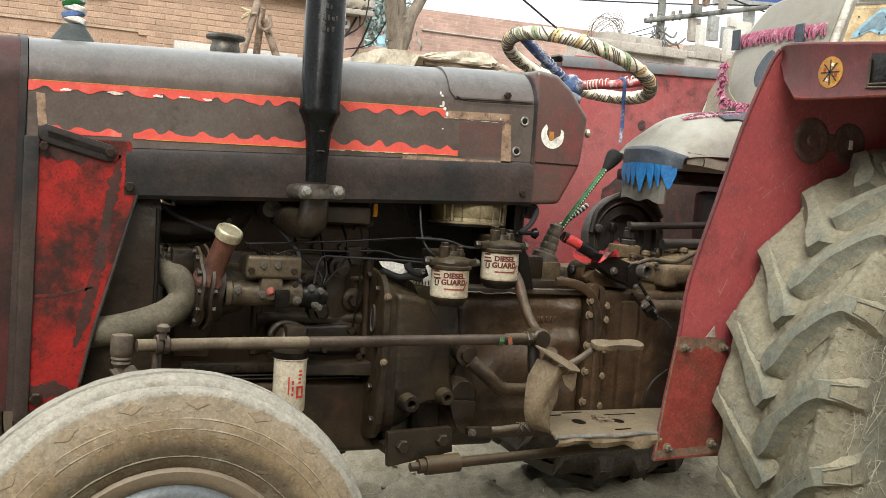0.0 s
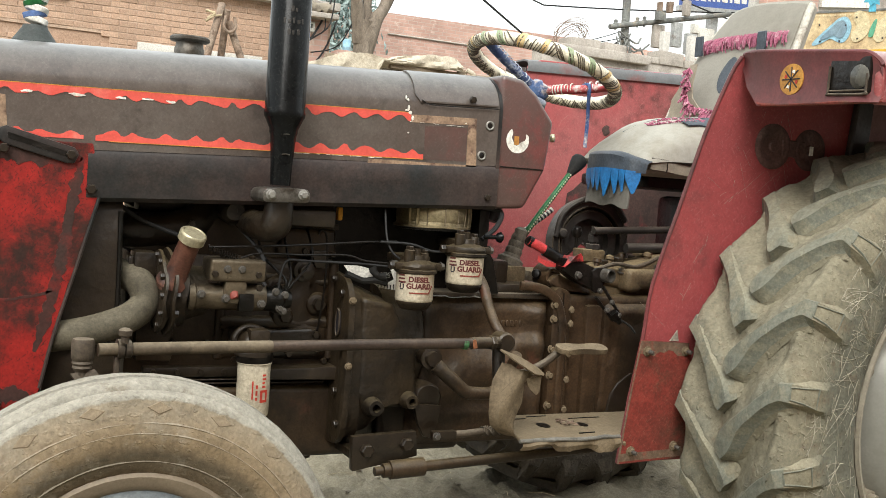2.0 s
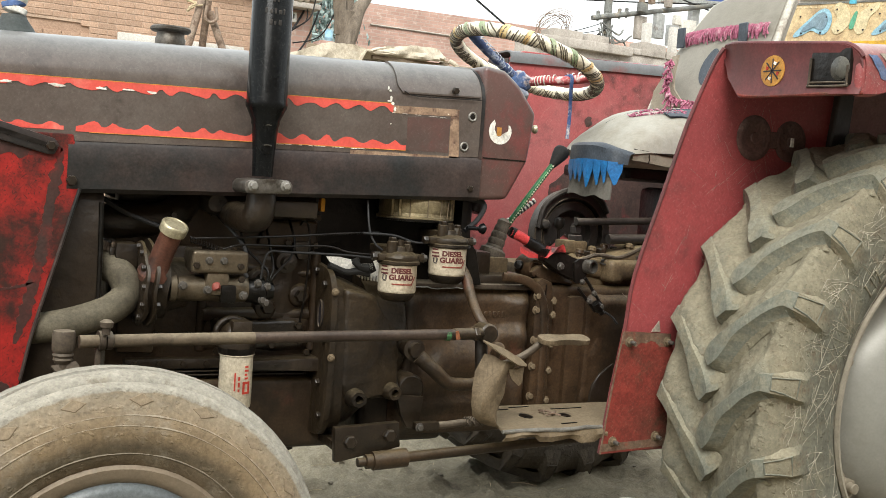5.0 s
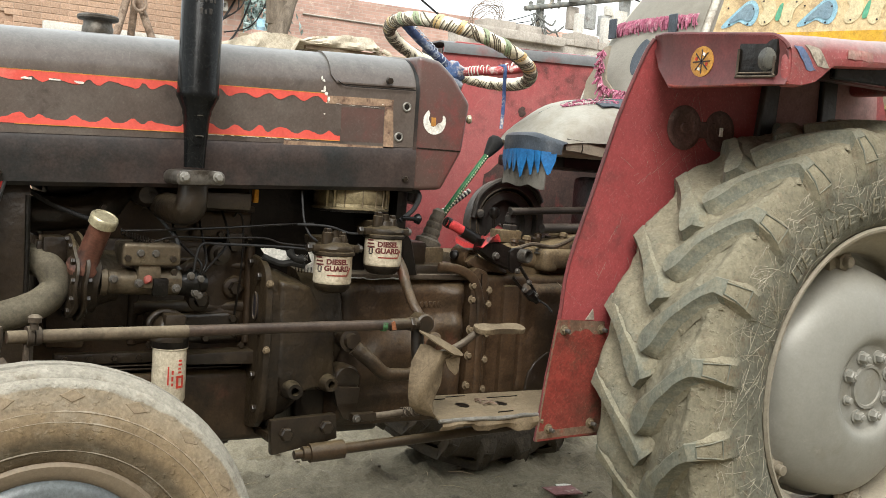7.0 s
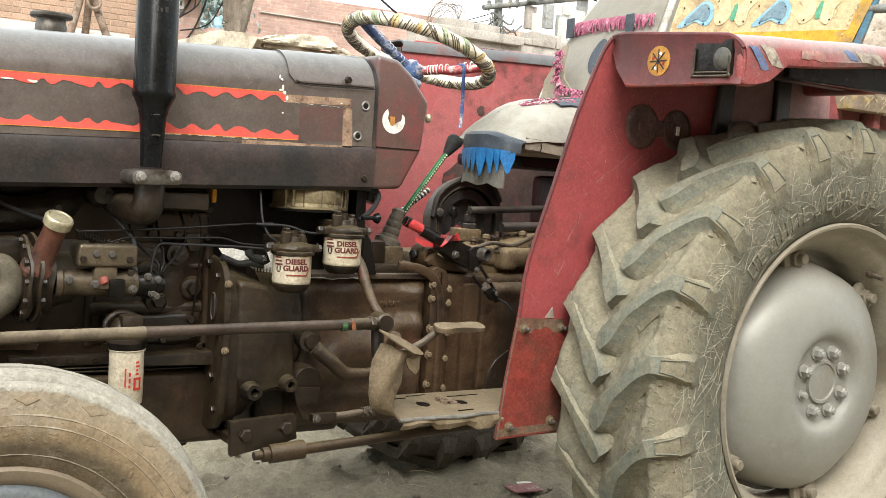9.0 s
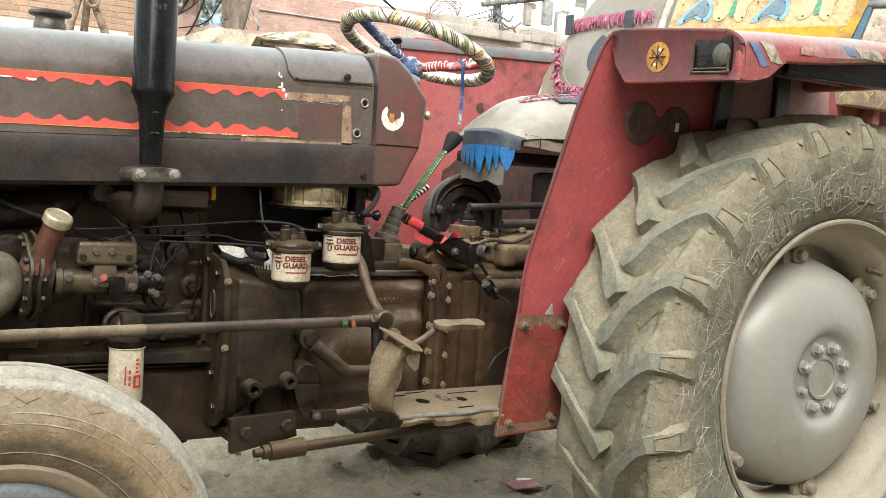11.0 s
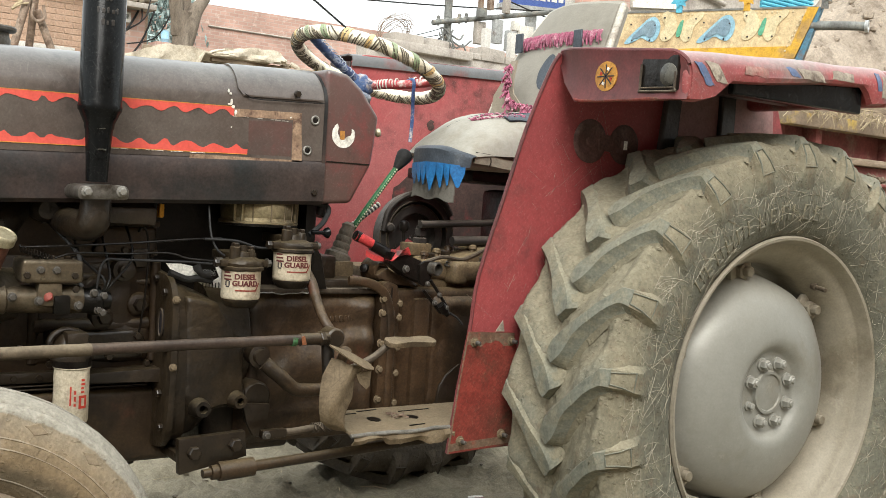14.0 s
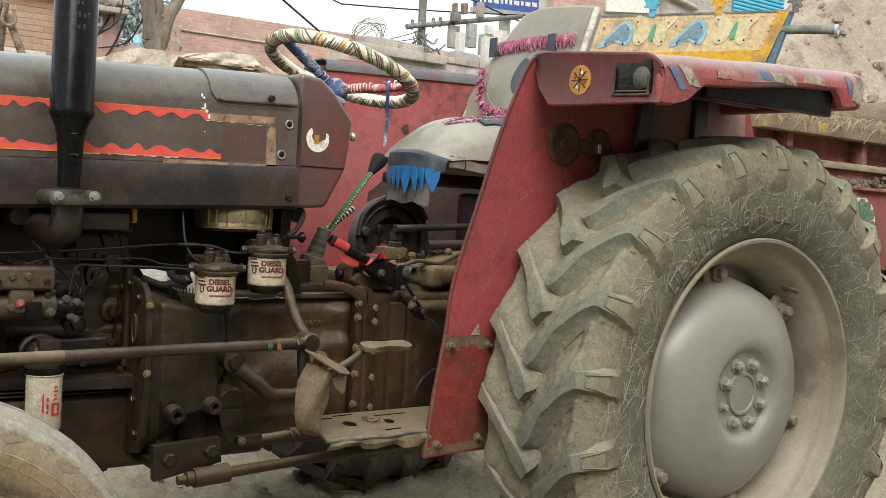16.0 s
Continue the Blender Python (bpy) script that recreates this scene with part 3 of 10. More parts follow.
def banded(name, inner, outer, bands, spots, pale, bump=0.5, wobble=0.012):
    """Dust and mud on a tyre: colours that change with the distance from the axle (bands: (radius, colour)), with a
    ragged border, dark spots and pale smears, and with light from above painted on faces turned up.
    """
    m = bpy.data.materials.new(name)
    m.use_nodes = True
    n, l = m.node_tree.nodes, m.node_tree.links
    b = n["Principled BSDF"]
    co = n.new("ShaderNodeTexCoord")
    flat_ = n.new("ShaderNodeVectorMath")
    flat_.operation = "MULTIPLY"
    flat_.inputs[1].default_value = (1, 0, 1)
    l.new(co.outputs["Object"], flat_.inputs[0])
    size = n.new("ShaderNodeVectorMath")
    size.operation = "LENGTH"
    l.new(flat_.outputs[0], size.inputs[0])

    def grainy(scale, detail=6, rough_=0.65, stretch=None):
        t = n.new("ShaderNodeTexNoise")
        t.inputs["Scale"].default_value, t.inputs["Detail"].default_value, t.inputs["Roughness"].default_value = scale, detail, rough_
        l.new(co.outputs["Object"], t.inputs["Vector"])
        return t.outputs[0]

    def scaled(value, lo, hi, to_lo, to_hi):
        r = n.new("ShaderNodeMapRange")
        for k, q in enumerate((lo, hi, to_lo, to_hi)):
            r.inputs[k + 1].default_value = q
        l.new(value, r.inputs[0])
        return r.outputs[0]

    def add(a, c):
        x = n.new("ShaderNodeMath")
        x.operation = "ADD"
        l.new(a, x.inputs[0])
        l.new(c, x.inputs[1])
        return x.outputs[0]

    def mixed(fac, a, colour):
        x = n.new("ShaderNodeMix")
        x.data_type = "RGBA"
        l.new(fac, x.inputs[0])
        l.new(a, x.inputs[6])
        x.inputs[7].default_value = (*colour, 1)
        return x.outputs[2]

    where = add(size.outputs["Value"], scaled(grainy(7.0), 0.3, 0.7, -wobble, wobble))
    where = add(where, scaled(grainy(34.0), 0.3, 0.7, -0.6 * wobble, 0.6 * wobble))
    ramp = n.new("ShaderNodeValToRGB")
    el = ramp.color_ramp.elements
    for k, (r, colour) in enumerate(bands):
        e = el[k] if k < 2 else el.new(1.0)
        e.position = (r - inner) / (outer - inner)
    for e, (r, colour) in zip(sorted(el, key=lambda q: q.position), bands):
        e.color = (*colour, 1)
    l.new(scaled(where, inner, outer, 0.0, 1.0), ramp.inputs[0])
    col = mixed(scaled(grainy(26.0, 5, 0.7), 0.56, 0.68, 0.0, 0.6), ramp.outputs[0], spots)
    col = mixed(scaled(grainy(11.0, 8, 0.72), 0.52, 0.70, 0.0, 0.55), col, pale)
    # faces turned up are paled: top light put into the colour
    geo, part_ = n.new("ShaderNodeNewGeometry"), n.new("ShaderNodeSeparateXYZ")
    l.new(geo.outputs["Normal"], part_.inputs[0])
    col = mixed(scaled(part_.outputs[2], 0.15, 1.0, 0.0, 0.55), col, tuple(1.12 * q for q in pale))
    for gs, ga in ((150.0, 0.20), (48.0, 0.20), (3.5, 0.16)):
        hs = n.new("ShaderNodeHueSaturation")
        l.new(scaled(grainy(gs, 4, 0.7), 0.3, 0.7, 1 - ga, 1 + ga), hs.inputs["Value"])
        l.new(col, hs.inputs["Color"])
        col = hs.outputs[0]
    l.new(col, b.inputs["Base Color"])
    b.inputs["Roughness"].default_value, b.inputs["Specular IOR Level"].default_value = 0.86, 0.25
    bp = n.new("ShaderNodeBump")
    bp.inputs["Strength"].default_value, bp.inputs["Distance"].default_value = bump, 0.008
    l.new(add(grainy(30.0, 5, 0.55), scaled(grainy(95.0, 2, 0.5), 0.58, 0.72, 0.0, 0.35)), bp.inputs["Height"])
    l.new(bp.outputs[0], b.inputs["Normal"])
    return m


M["front_coat"] = banded("front_tyre_dust", 0.22, 0.39, [(0.222, (0.150, 0.112, 0.070)), (0.234, (0.112, 0.086, 0.055)), (0.262, (0.100, 0.080, 0.052)), (0.284, (0.185, 0.136, 0.080)), (0.315, (0.215, 0.164, 0.104)), (0.348, (0.200, 0.160, 0.108)), (0.3515, (0.262, 0.248, 0.208)), (0.380, (0.250, 0.238, 0.202))],
                         (0.100, 0.074, 0.046), (0.275, 0.250, 0.200), 0.5, 0.0035)
M["rear_coat"] = banded("rear_tyre_dust", 0.38, 0.64, [(0.385, (0.1381, 0.1307, 0.0936)), (0.40, (0.1086, 0.1073, 0.0820)), (0.50, (0.1197, 0.1176, 0.0892)), (0.535, (0.1547, 0.1455, 0.1052)), (0.565, (0.1795, 0.1623, 0.1141)), (0.62, (0.1704, 0.1549, 0.1088)), (0.635, (0.1474, 0.1418, 0.1070))],
                        (0.1229, 0.0883, 0.0576), (0.2348, 0.2072, 0.1427), 0.7, 0.016)
# far wheel: same mud and rubber, darkened in colour for the shade under the tractor
M["far_coat"] = banded("shaded_tyre_dust", 0.38, 0.64, [(0.385, (0.070, 0.058, 0.042)), (0.50, (0.060, 0.050, 0.038)), (0.60, (0.075, 0.061, 0.044)), (0.635, (0.066, 0.056, 0.042))],
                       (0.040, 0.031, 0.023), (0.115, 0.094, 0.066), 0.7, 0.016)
M["lug_shaded"] = surf("shaded_lug_rubber", (0.0620, 0.0520, 0.0400), (0.0480, 0.0410, 0.0320), 6, (0.0850, 0.0690, 0.0480), 6, 0.42, 0.7, 0, 0.35, 40, grain=0.24)


# ---- builders ----
def finish(bm, mats, smooth=40.0):
    me = bpy.data.meshes.new("mesh")
    bmesh.ops.recalc_face_normals(bm, faces=bm.faces)
    bm.to_mesh(me)
    bm.free()
    for m in mats if isinstance(mats, (list, tuple)) else [mats]:
        me.materials.append(m)
    me.polygons.foreach_set("use_smooth", [True] * len(me.polygons))
    me.set_sharp_from_angle(angle=radians(smooth))
    return me


def part(name, bm, material, parent, label="", smooth=40.0, at=None):
    """One mesh object under a thing or a part; bm may be a finished mesh that is shared."""
    me = bm if isinstance(bm, bpy.types.Mesh) else finish(bm, material, smooth)
    ob = new(name, me)
    if parent is not None:
        ob.parent = parent
    if at is not None:
        ob.matrix_basis = at
    if label:
        tagged(ob, label)
    return ob


def thing(name, label, category, group="", kind="", at=(0, 0, 0)):
    ob = new(name)
    ob.location = at
    ob.empty_display_size = 0.05
    return tagged(ob, label, category, group, kind)


def box(lo, hi, bevel=0.0, seg=2, bm=None, m=None):
    bm = bm or bmesh.new()
    lo, hi = Vector(lo), Vector(hi)
    mat = Matrix.LocRotScale((lo + hi) / 2, None, hi - lo)
    g = bmesh.ops.create_cube(bm, size=1.0, matrix=(m @ mat) if m else mat)
    if bevel:
        es = list({e for v in g["verts"] for e in v.link_edges})
        bmesh.ops.bevel(bm, geom=es, offset=bevel, segments=seg, affect="EDGES", profile=0.6)
    return bm


def frame_to(a, b):
    d = Vector(b) - Vector(a)
    return Matrix.Translation(a) @ d.to_track_quat("Z", "Y").to_matrix().to_4x4(), d.length


def turned(a, b, profile, n=24, bm=None, start=0.0, sweep=360.0, caps=True):
    """A body of revolution about the line a-b; profile: (along in metres from a, radius)."""
    bm = bm or bmesh.new()
    m, _ = frame_to(a, b)
    full = sweep >= 359.9
    steps = n if full else n + 1
    rings = []
    for h, r in profile:
        ring = []
        for i in range(steps):
            w = radians(start + sweep * i / n)
            ring.append(bm.verts.new(m @ Vector((r * math.cos(w), r * math.sin(w), h))))
        rings.append(ring)
    for p, q in zip(rings, rings[1:]):
        for i in range(n):
            j = (i + 1) % steps
            bm.faces.new((p[i], p[j], q[j], q[i]))
    if full and caps and profile[0] != profile[-1]:
        if profile[0][1] > 1e-5:
            bm.faces.new(list(reversed(rings[0])))
        if profile[-1][1] > 1e-5:
            bm.faces.new(rings[-1])
    bmesh.ops.remove_doubles(bm, verts=[v for ring in rings for v in ring], dist=1e-5)
    return bm


def cyl(a, b, r, n=20, bev=0.0, r2=None, bm=None):
    length = (Vector(b) - Vector(a)).length
    r2 = r if r2 is None else r2
    if bev:
        return turned(a, b, [(0, max(r - bev, 0.0004)), (bev, r), (length - bev, r2), (length, max(r2 - bev, 0.0004))], n, bm)
    return turned(a, b, [(0, r), (length, r2)], n, bm)


def curve_points(points, per=6):
    """A smooth line through the points."""
    p = [Vector(q) for q in points]
    p = [2 * p[0] - p[1]] + p + [2 * p[-1] - p[-2]]
    out = []
    for i in range(1, len(p) - 2):
        for k in range(per):
            t = k / per
            a, b, c, d = p[i - 1], p[i], p[i + 1], p[i + 2]
            out.append(0.5 * ((2 * b) + (c - a) * t + (2 * a - 5 * b + 4 * c - d) * t * t + (3 * b - a - 3 * c + d) * t ** 3))
    out.append(p[-2])
    return out


def tube(points, r, n=10, per=6, bm=None, taper=None, closed=False):
    """A round bar along a smooth line; r may grow to taper at its end, or be a function of 0..1."""
    bm = bm or bmesh.new()
    line = curve_points(points, per) if per > 1 else [Vector(q) for q in points]
    if closed:
        line = line[:-1]
    rings, up = [], None
    for i, q in enumerate(line):
        if closed:
            d = (line[(i + 1) % len(line)] - line[i - 1]).normalized()
        else:
            d = (line[min(i + 1, len(line) - 1)] - line[max(i - 1, 0)]).normalized()
        if up is None:
            up = d.orthogonal().normalized()
        up = (up - d * up.dot(d)).normalized()
        side = d.cross(up)
        t = i / max(len(line) - 1, 1)
        rad = r(t) if callable(r) else (r if taper is None else r + (taper - r) * t)
        rings.append([bm.verts.new(q + rad * (math.cos(2 * math.pi * k / n) * up + math.sin(2 * math.pi * k / n) * side)) for k in range(n)])
    pairs = list(zip(rings, rings[1:])) + ([(rings[-1], rings[0])] if closed else [])
    for a, b in pairs:
        for k in range(n):
            bm.faces.new((a[k], a[(k + 1) % n], b[(k + 1) % n], b[k]))
    if not closed:
        bm.faces.new(list(reversed(rings[0])))
        bm.faces.new(rings[-1])
    return bm


def slab(outline, axis, lo, hi, bevel=0.0, seg=2, bm=None):
    """A flat outline given in the two other axes, thickened along axis from lo to hi."""
    bm = bm or bmesh.new()

    def place(u, v, w):
        return {"x": (w, u, v), "y": (u, w, v), "z": (u, v, w)}[axis]
    a = [bm.verts.new(place(u, v, lo)) for u, v in outline]
    b = [bm.verts.new(place(u, v, hi)) for u, v in outline]
    faces = [bm.faces.new(a), bm.faces.new(list(reversed(b)))]
    for i in range(len(a)):
        j = (i + 1) % len(a)
        faces.append(bm.faces.new((a[j], a[i], b[i], b[j])))
    if bevel:
        es = list({e for f in faces for e in f.edges})
        bmesh.ops.bevel(bm, geom=es, offset=bevel, segments=seg, affect="EDGES", profile=0.6)
    return bm


def sheet(grid, thick, bm=None):
    """A bent plate through rows of points, with thickness."""
    bm = bm or bmesh.new()
    rows = [[Vector(p) for p in row] for row in grid]
    nr, nc = len(rows), len(rows[0])

    def normal(i, j):
        a = rows[min(i + 1, nr - 1)][j] - rows[max(i - 1, 0)][j]
        b = rows[i][min(j + 1, nc - 1)] - rows[i][max(j - 1, 0)]
        v = a.cross(b)
        return v.normalized() if v.length > 1e-9 else Vector((0, 0, 1))
    top = [[bm.verts.new(rows[i][j] + normal(i, j) * thick / 2) for j in range(nc)] for i in range(nr)]
    low = [[bm.verts.new(rows[i][j] - normal(i, j) * thick / 2) for j in range(nc)] for i in range(nr)]
    for i in range(nr - 1):
        for j in range(nc - 1):
            bm.faces.new((top[i][j], top[i + 1][j], top[i + 1][j + 1], top[i][j + 1]))
            bm.faces.new((low[i][j + 1], low[i + 1][j + 1], low[i + 1][j], low[i][j]))
    for i in range(nr - 1):
        bm.faces.new((top[i][0], low[i][0], low[i + 1][0], top[i + 1][0]))
        bm.faces.new((top[i + 1][-1], low[i + 1][-1], low[i][-1], top[i][-1]))
    for j in range(nc - 1):
        bm.faces.new((top[0][j + 1], low[0][j + 1], low[0][j], top[0][j]))
        bm.faces.new((top[-1][j], low[-1][j], low[-1][j + 1], top[-1][j + 1]))
    return bm


def jitter(bm, amount, scale, seed=0.0):
    """Uneven, dented or lumpy shape by smooth noise."""
    off = Vector((seed, seed * 1.7, -seed))
    for v in bm.verts:
        v.co += amount * noise.noise_vector(v.co * scale + off)
    return bm


def hexagon(r, h, washer=0.0):
    """A bolt head that stands along +z, with its washer."""
    bm = bmesh.new()
    z = 0.0
    if washer:
        turned((0, 0, 0), (0, 0, 1), [(0, washer), (h * 0.25, washer), (h * 0.3, washer * 0.9)], 12, bm)
        z = h * 0.25
    turned((0, 0, z), (0, 0, z + 1), [(0, r), (h * 0.8, r), (h, r * 0.82)], 6, bm)
    return bm


BOLT = finish(hexagon(0.0095, 0.009, 0.0125), M["steel"], 30)
BOLT_ZINC = finish(hexagon(0.0095, 0.011, 0.0135), M["steel_pale"], 30)
BOLT_DARK = finish(hexagon(0.0095, 0.010, 0.0), M["grime"], 30)
BOLT_RUST = finish(hexagon(0.0085, 0.008, 0.0125), M["tan"], 30)
BOLT_BIG = finish(hexagon(0.015, 0.016, 0.0), M["grime"], 30)



def bolt(parent, where, way=(0, -1, 0), mesh=None, size=1.0, name="bolt"):
    q = Vector(way).to_track_quat("Z", "Y").to_matrix().to_4x4()
    return part(name, mesh or BOLT, None, parent, at=Matrix.Translation(where) @ q @ Matrix.Diagonal((size, size, size, 1)))


def lettering(text, size, deep=0.001):
    """The mesh of a word in the built-in font, in the xy plane, centred."""
    cu = bpy.data.curves.new("word", "FONT")
    cu.body, cu.size, cu.extrude, cu.align_x, cu.align_y = text, size, deep, "CENTER", "CENTER"
    cu.offset = size * 0.045
    ob = new("word", cu)
    me = bpy.data.meshes.new_from_object(ob)
    bpy.data.objects.remove(ob)
    return me


# ---- the ground ----
def ground_z(x, y):
    """Trodden dust: low swells, tyre ruts, crumbled ridges and footprints."""
    near = min(1.0, max(0.0, min(x + 4.2, 9 - x, y + 1.8, 7 - y)))
    z = 0.026 * noise.noise(Vector((x * 0.9, y * 0.9, 0))) + 0.014 * noise.noise(Vector((x * 3.1, y * 3.1, 4)))
    bent = y + 0.25 * x + 0.08 * noise.noise(Vector((x * 1.6, y * 1.6, 3)))
    z += 0.012 * math.sin(bent * 9.0) * max(0.0, 0.3 + noise.noise(Vector((x * 0.6, y * 0.8, 9))))
    for k, (scale, high) in enumerate(((5.0, 0.020), (11.0, 0.011), (24.0, 0.006))):
        ridge = 1 - 2.2 * abs(noise.noise(Vector((x * scale * 0.75, y * scale, 7 * k + 2))))
        z += 3.2 * high * max(0.0, ridge) ** 2 * (0.5 + 0.5 * noise.noise(Vector((x * 2, y * 2, k))))
    z += 0.004 * max(0.0, noise.noise(Vector((x * 42, y * 42, 1)))) - 0.020
    return z * near


def build_ground():
    bm = bmesh.new()
    xs = [-400, -60, -14] + [-4 + 0.12 * i for i in range(21)] + [-1.5 + 0.024 * i for i in range(176)] + [2.8 + 0.2 * i for i in range(34)] + [14, 60, 400]
    ys = [-400, -60, -10, -4] + [-1.6 + 0.12 * i for i in range(12)] + [-0.1 + 0.03 * i for i in range(107)] + [3.2 + 0.2 * i for i in range(22)] + [12, 24, 60, 400]
    grid = [[bm.verts.new((x, y, ground_z(x, y))) for y in ys] for x in xs]
    for i in range(len(xs) - 1):
        for j in range(len(ys) - 1):
            bm.faces.new((grid[i][j], grid[i + 1][j], grid[i + 1][j + 1], grid[i][j + 1]))
    ob = part("ground", bm, M["ground"], None, smooth=180)
    tagged(ob, "pale grey trodden road dust with tyre tracks and loose lumps", "ground", kind="structure")


build_ground()

# ---- the tractor ----
tractor = thing("tractor", "old maroon and red farm tractor parked on road dust, muddy tyres", "tractor")
SLOPE = 0.0385


def rise(x):
    return SLOPE * (x + 1.55)


# rear wheels
TYRE = [(0.0, 0.612), (0.06, 0.616), (0.10, 0.616), (0.13, 0.611), (0.152, 0.598), (0.167, 0.576), (0.1745, 0.545), (0.177, 0.500), (0.172, 0.445), (0.156, 0.408), (0.136, 0.388)]


def casing(w):
    for (a, ra), (b, rb) in zip(TYRE, TYRE[1:]):
        if a <= abs(w) <= b:
            return ra + (rb - ra) * (abs(w) - a) / (b - a)
    return 0.57


def wall_w(r):
    """Axial place of the sidewall at a radius."""
    for (a, ra), (b, rb) in zip(TYRE[2:], TYRE[3:]):
        if rb <= r <= ra:
            return a + (b - a) * (ra - r) / (ra - rb)
    return 0.15


PITCH = 360 / 22


def bar_turn(s):
    """How far a tread bar has come round the wheel at s of its run, in degrees: steep at the inner end, flatter at the shoulder."""
    return 1.6 + 12.7 * (1.42 * s - 0.42 * s * s)


def lug_mesh(side):
    """One tread bar at the front of the wheel: a blunt swollen inner end, a narrow crest at 45 degrees and a panelled shoulder block;
    side +1 runs to the outer shoulder. Wheel axis: y, outer side towards -y."""
    st = []
    for s, half in ((-0.12, 0.0125), (-0.075, 0.0180), (0.0, 0.0205), (0.12, 0.0195), (0.24, 0.0152), (0.36, 0.0124), (0.50, 0.0116), (0.64, 0.0118), (0.78, 0.0128), (0.90, 0.0145)):
        w = 0.012 + 0.143 * s
        st.append((w, casing(w) - 0.006, w, 0.640 - 0.006 * s * s, bar_turn(s), half, 0.70))
    st.append((0.146, 0.596, 0.155, 0.632, 14.3, 0.0185, 0.25))
    st.append((0.156, 0.584, 0.168, 0.613, 14.4, 0.0200, 0.08))
    st.append((0.168, 0.566, 0.182, 0.587, 14.4, 0.0220, 0.0))
    st.append((0.174, 0.542, 0.1885, 0.560, 14.3, 0.0240, 0.0))
    st.append((0.177, 0.520, 0.1845, 0.536, 14.1, 0.0255, 0.0))
    st.append((0.174, 0.495, 0.1760, 0.505, 13.9, 0.0270, 0.0))
    bm = bmesh.new()
    rings = []
    for k, (wb, rb, wt, rt, th, half, lean) in enumerate(st):
        ring = []
        out = 1.0 if k < 11 else 0.75
        for off, up in ((-half - 0.026 * out, -0.16), (-half - 0.0145 * out, 0.14), (-half - 0.0055 * out, 0.62), (-half, 0.985), (0.0, 1.0), (half, 0.985), (half + 0.0060 * out, 0.72), (half + 0.0150 * out, 0.30), (half + 0.030 * out, -0.16)):
            ww, rr = wb + (wt - wb) * up - lean * off, rb + (rt - rb) * up
            a = radians(th) + off * (1.0 - 0.42 * lean) / 0.62
            ring.append(bm.verts.new((-rr * math.cos(a), -ww * side, rr * math.sin(a))))
        rings.append(ring)
    for k, (a, b) in enumerate(zip(rings, rings[1:])):
        for i in range(8):
            f = bm.faces.new((a[i], a[i + 1], b[i + 1], b[i]))
            f.material_index = 1 if i in (0, 7) or k >= 11 or (i == 6 and k % 3 == 1) else 0
    bm.faces.new(rings[0])
    bm.faces.new(list(reversed(rings[-1])))
    # the raised border of the panel on the shoulder face
    pts = []
    for k, across in ((11, -0.62), (11, 0.62), (12, 0.80), (13, 0.98), (13, -0.98), (12, -0.80), (11, -0.62)):
        wb, rb, wt, rt, th, half, lean = st[k]
        a = radians(th) + across * half / 0.62
        pts.append(Vector((-(rt + 0.0006) * math.cos(a), -(wt + 0.0006 - lean * across * half) * side, (rt + 0.0006) * math.sin(a))))
    tube(pts, 0.0021, 6, 1, bm)
    jitter(bm, 0.0030, 16, side)
    return jitter(bm, 0.0014, 70, side + 4)


def lug_pair(bars, between):
    return finish(lug_mesh(1), [bars, between], 26), finish(lug_mesh(-1), [bars, between], 26)


DUSTY_LUGS, SHADED_LUGS = lug_pair(M["lug"], M["rear_coat"]), lug_pair(M["lug_shaded"], M["far_coat"])


def tyre_ring(profile, n):
    return turned((0, 0, 0), (0, -1, 0), profile, n, caps=False)


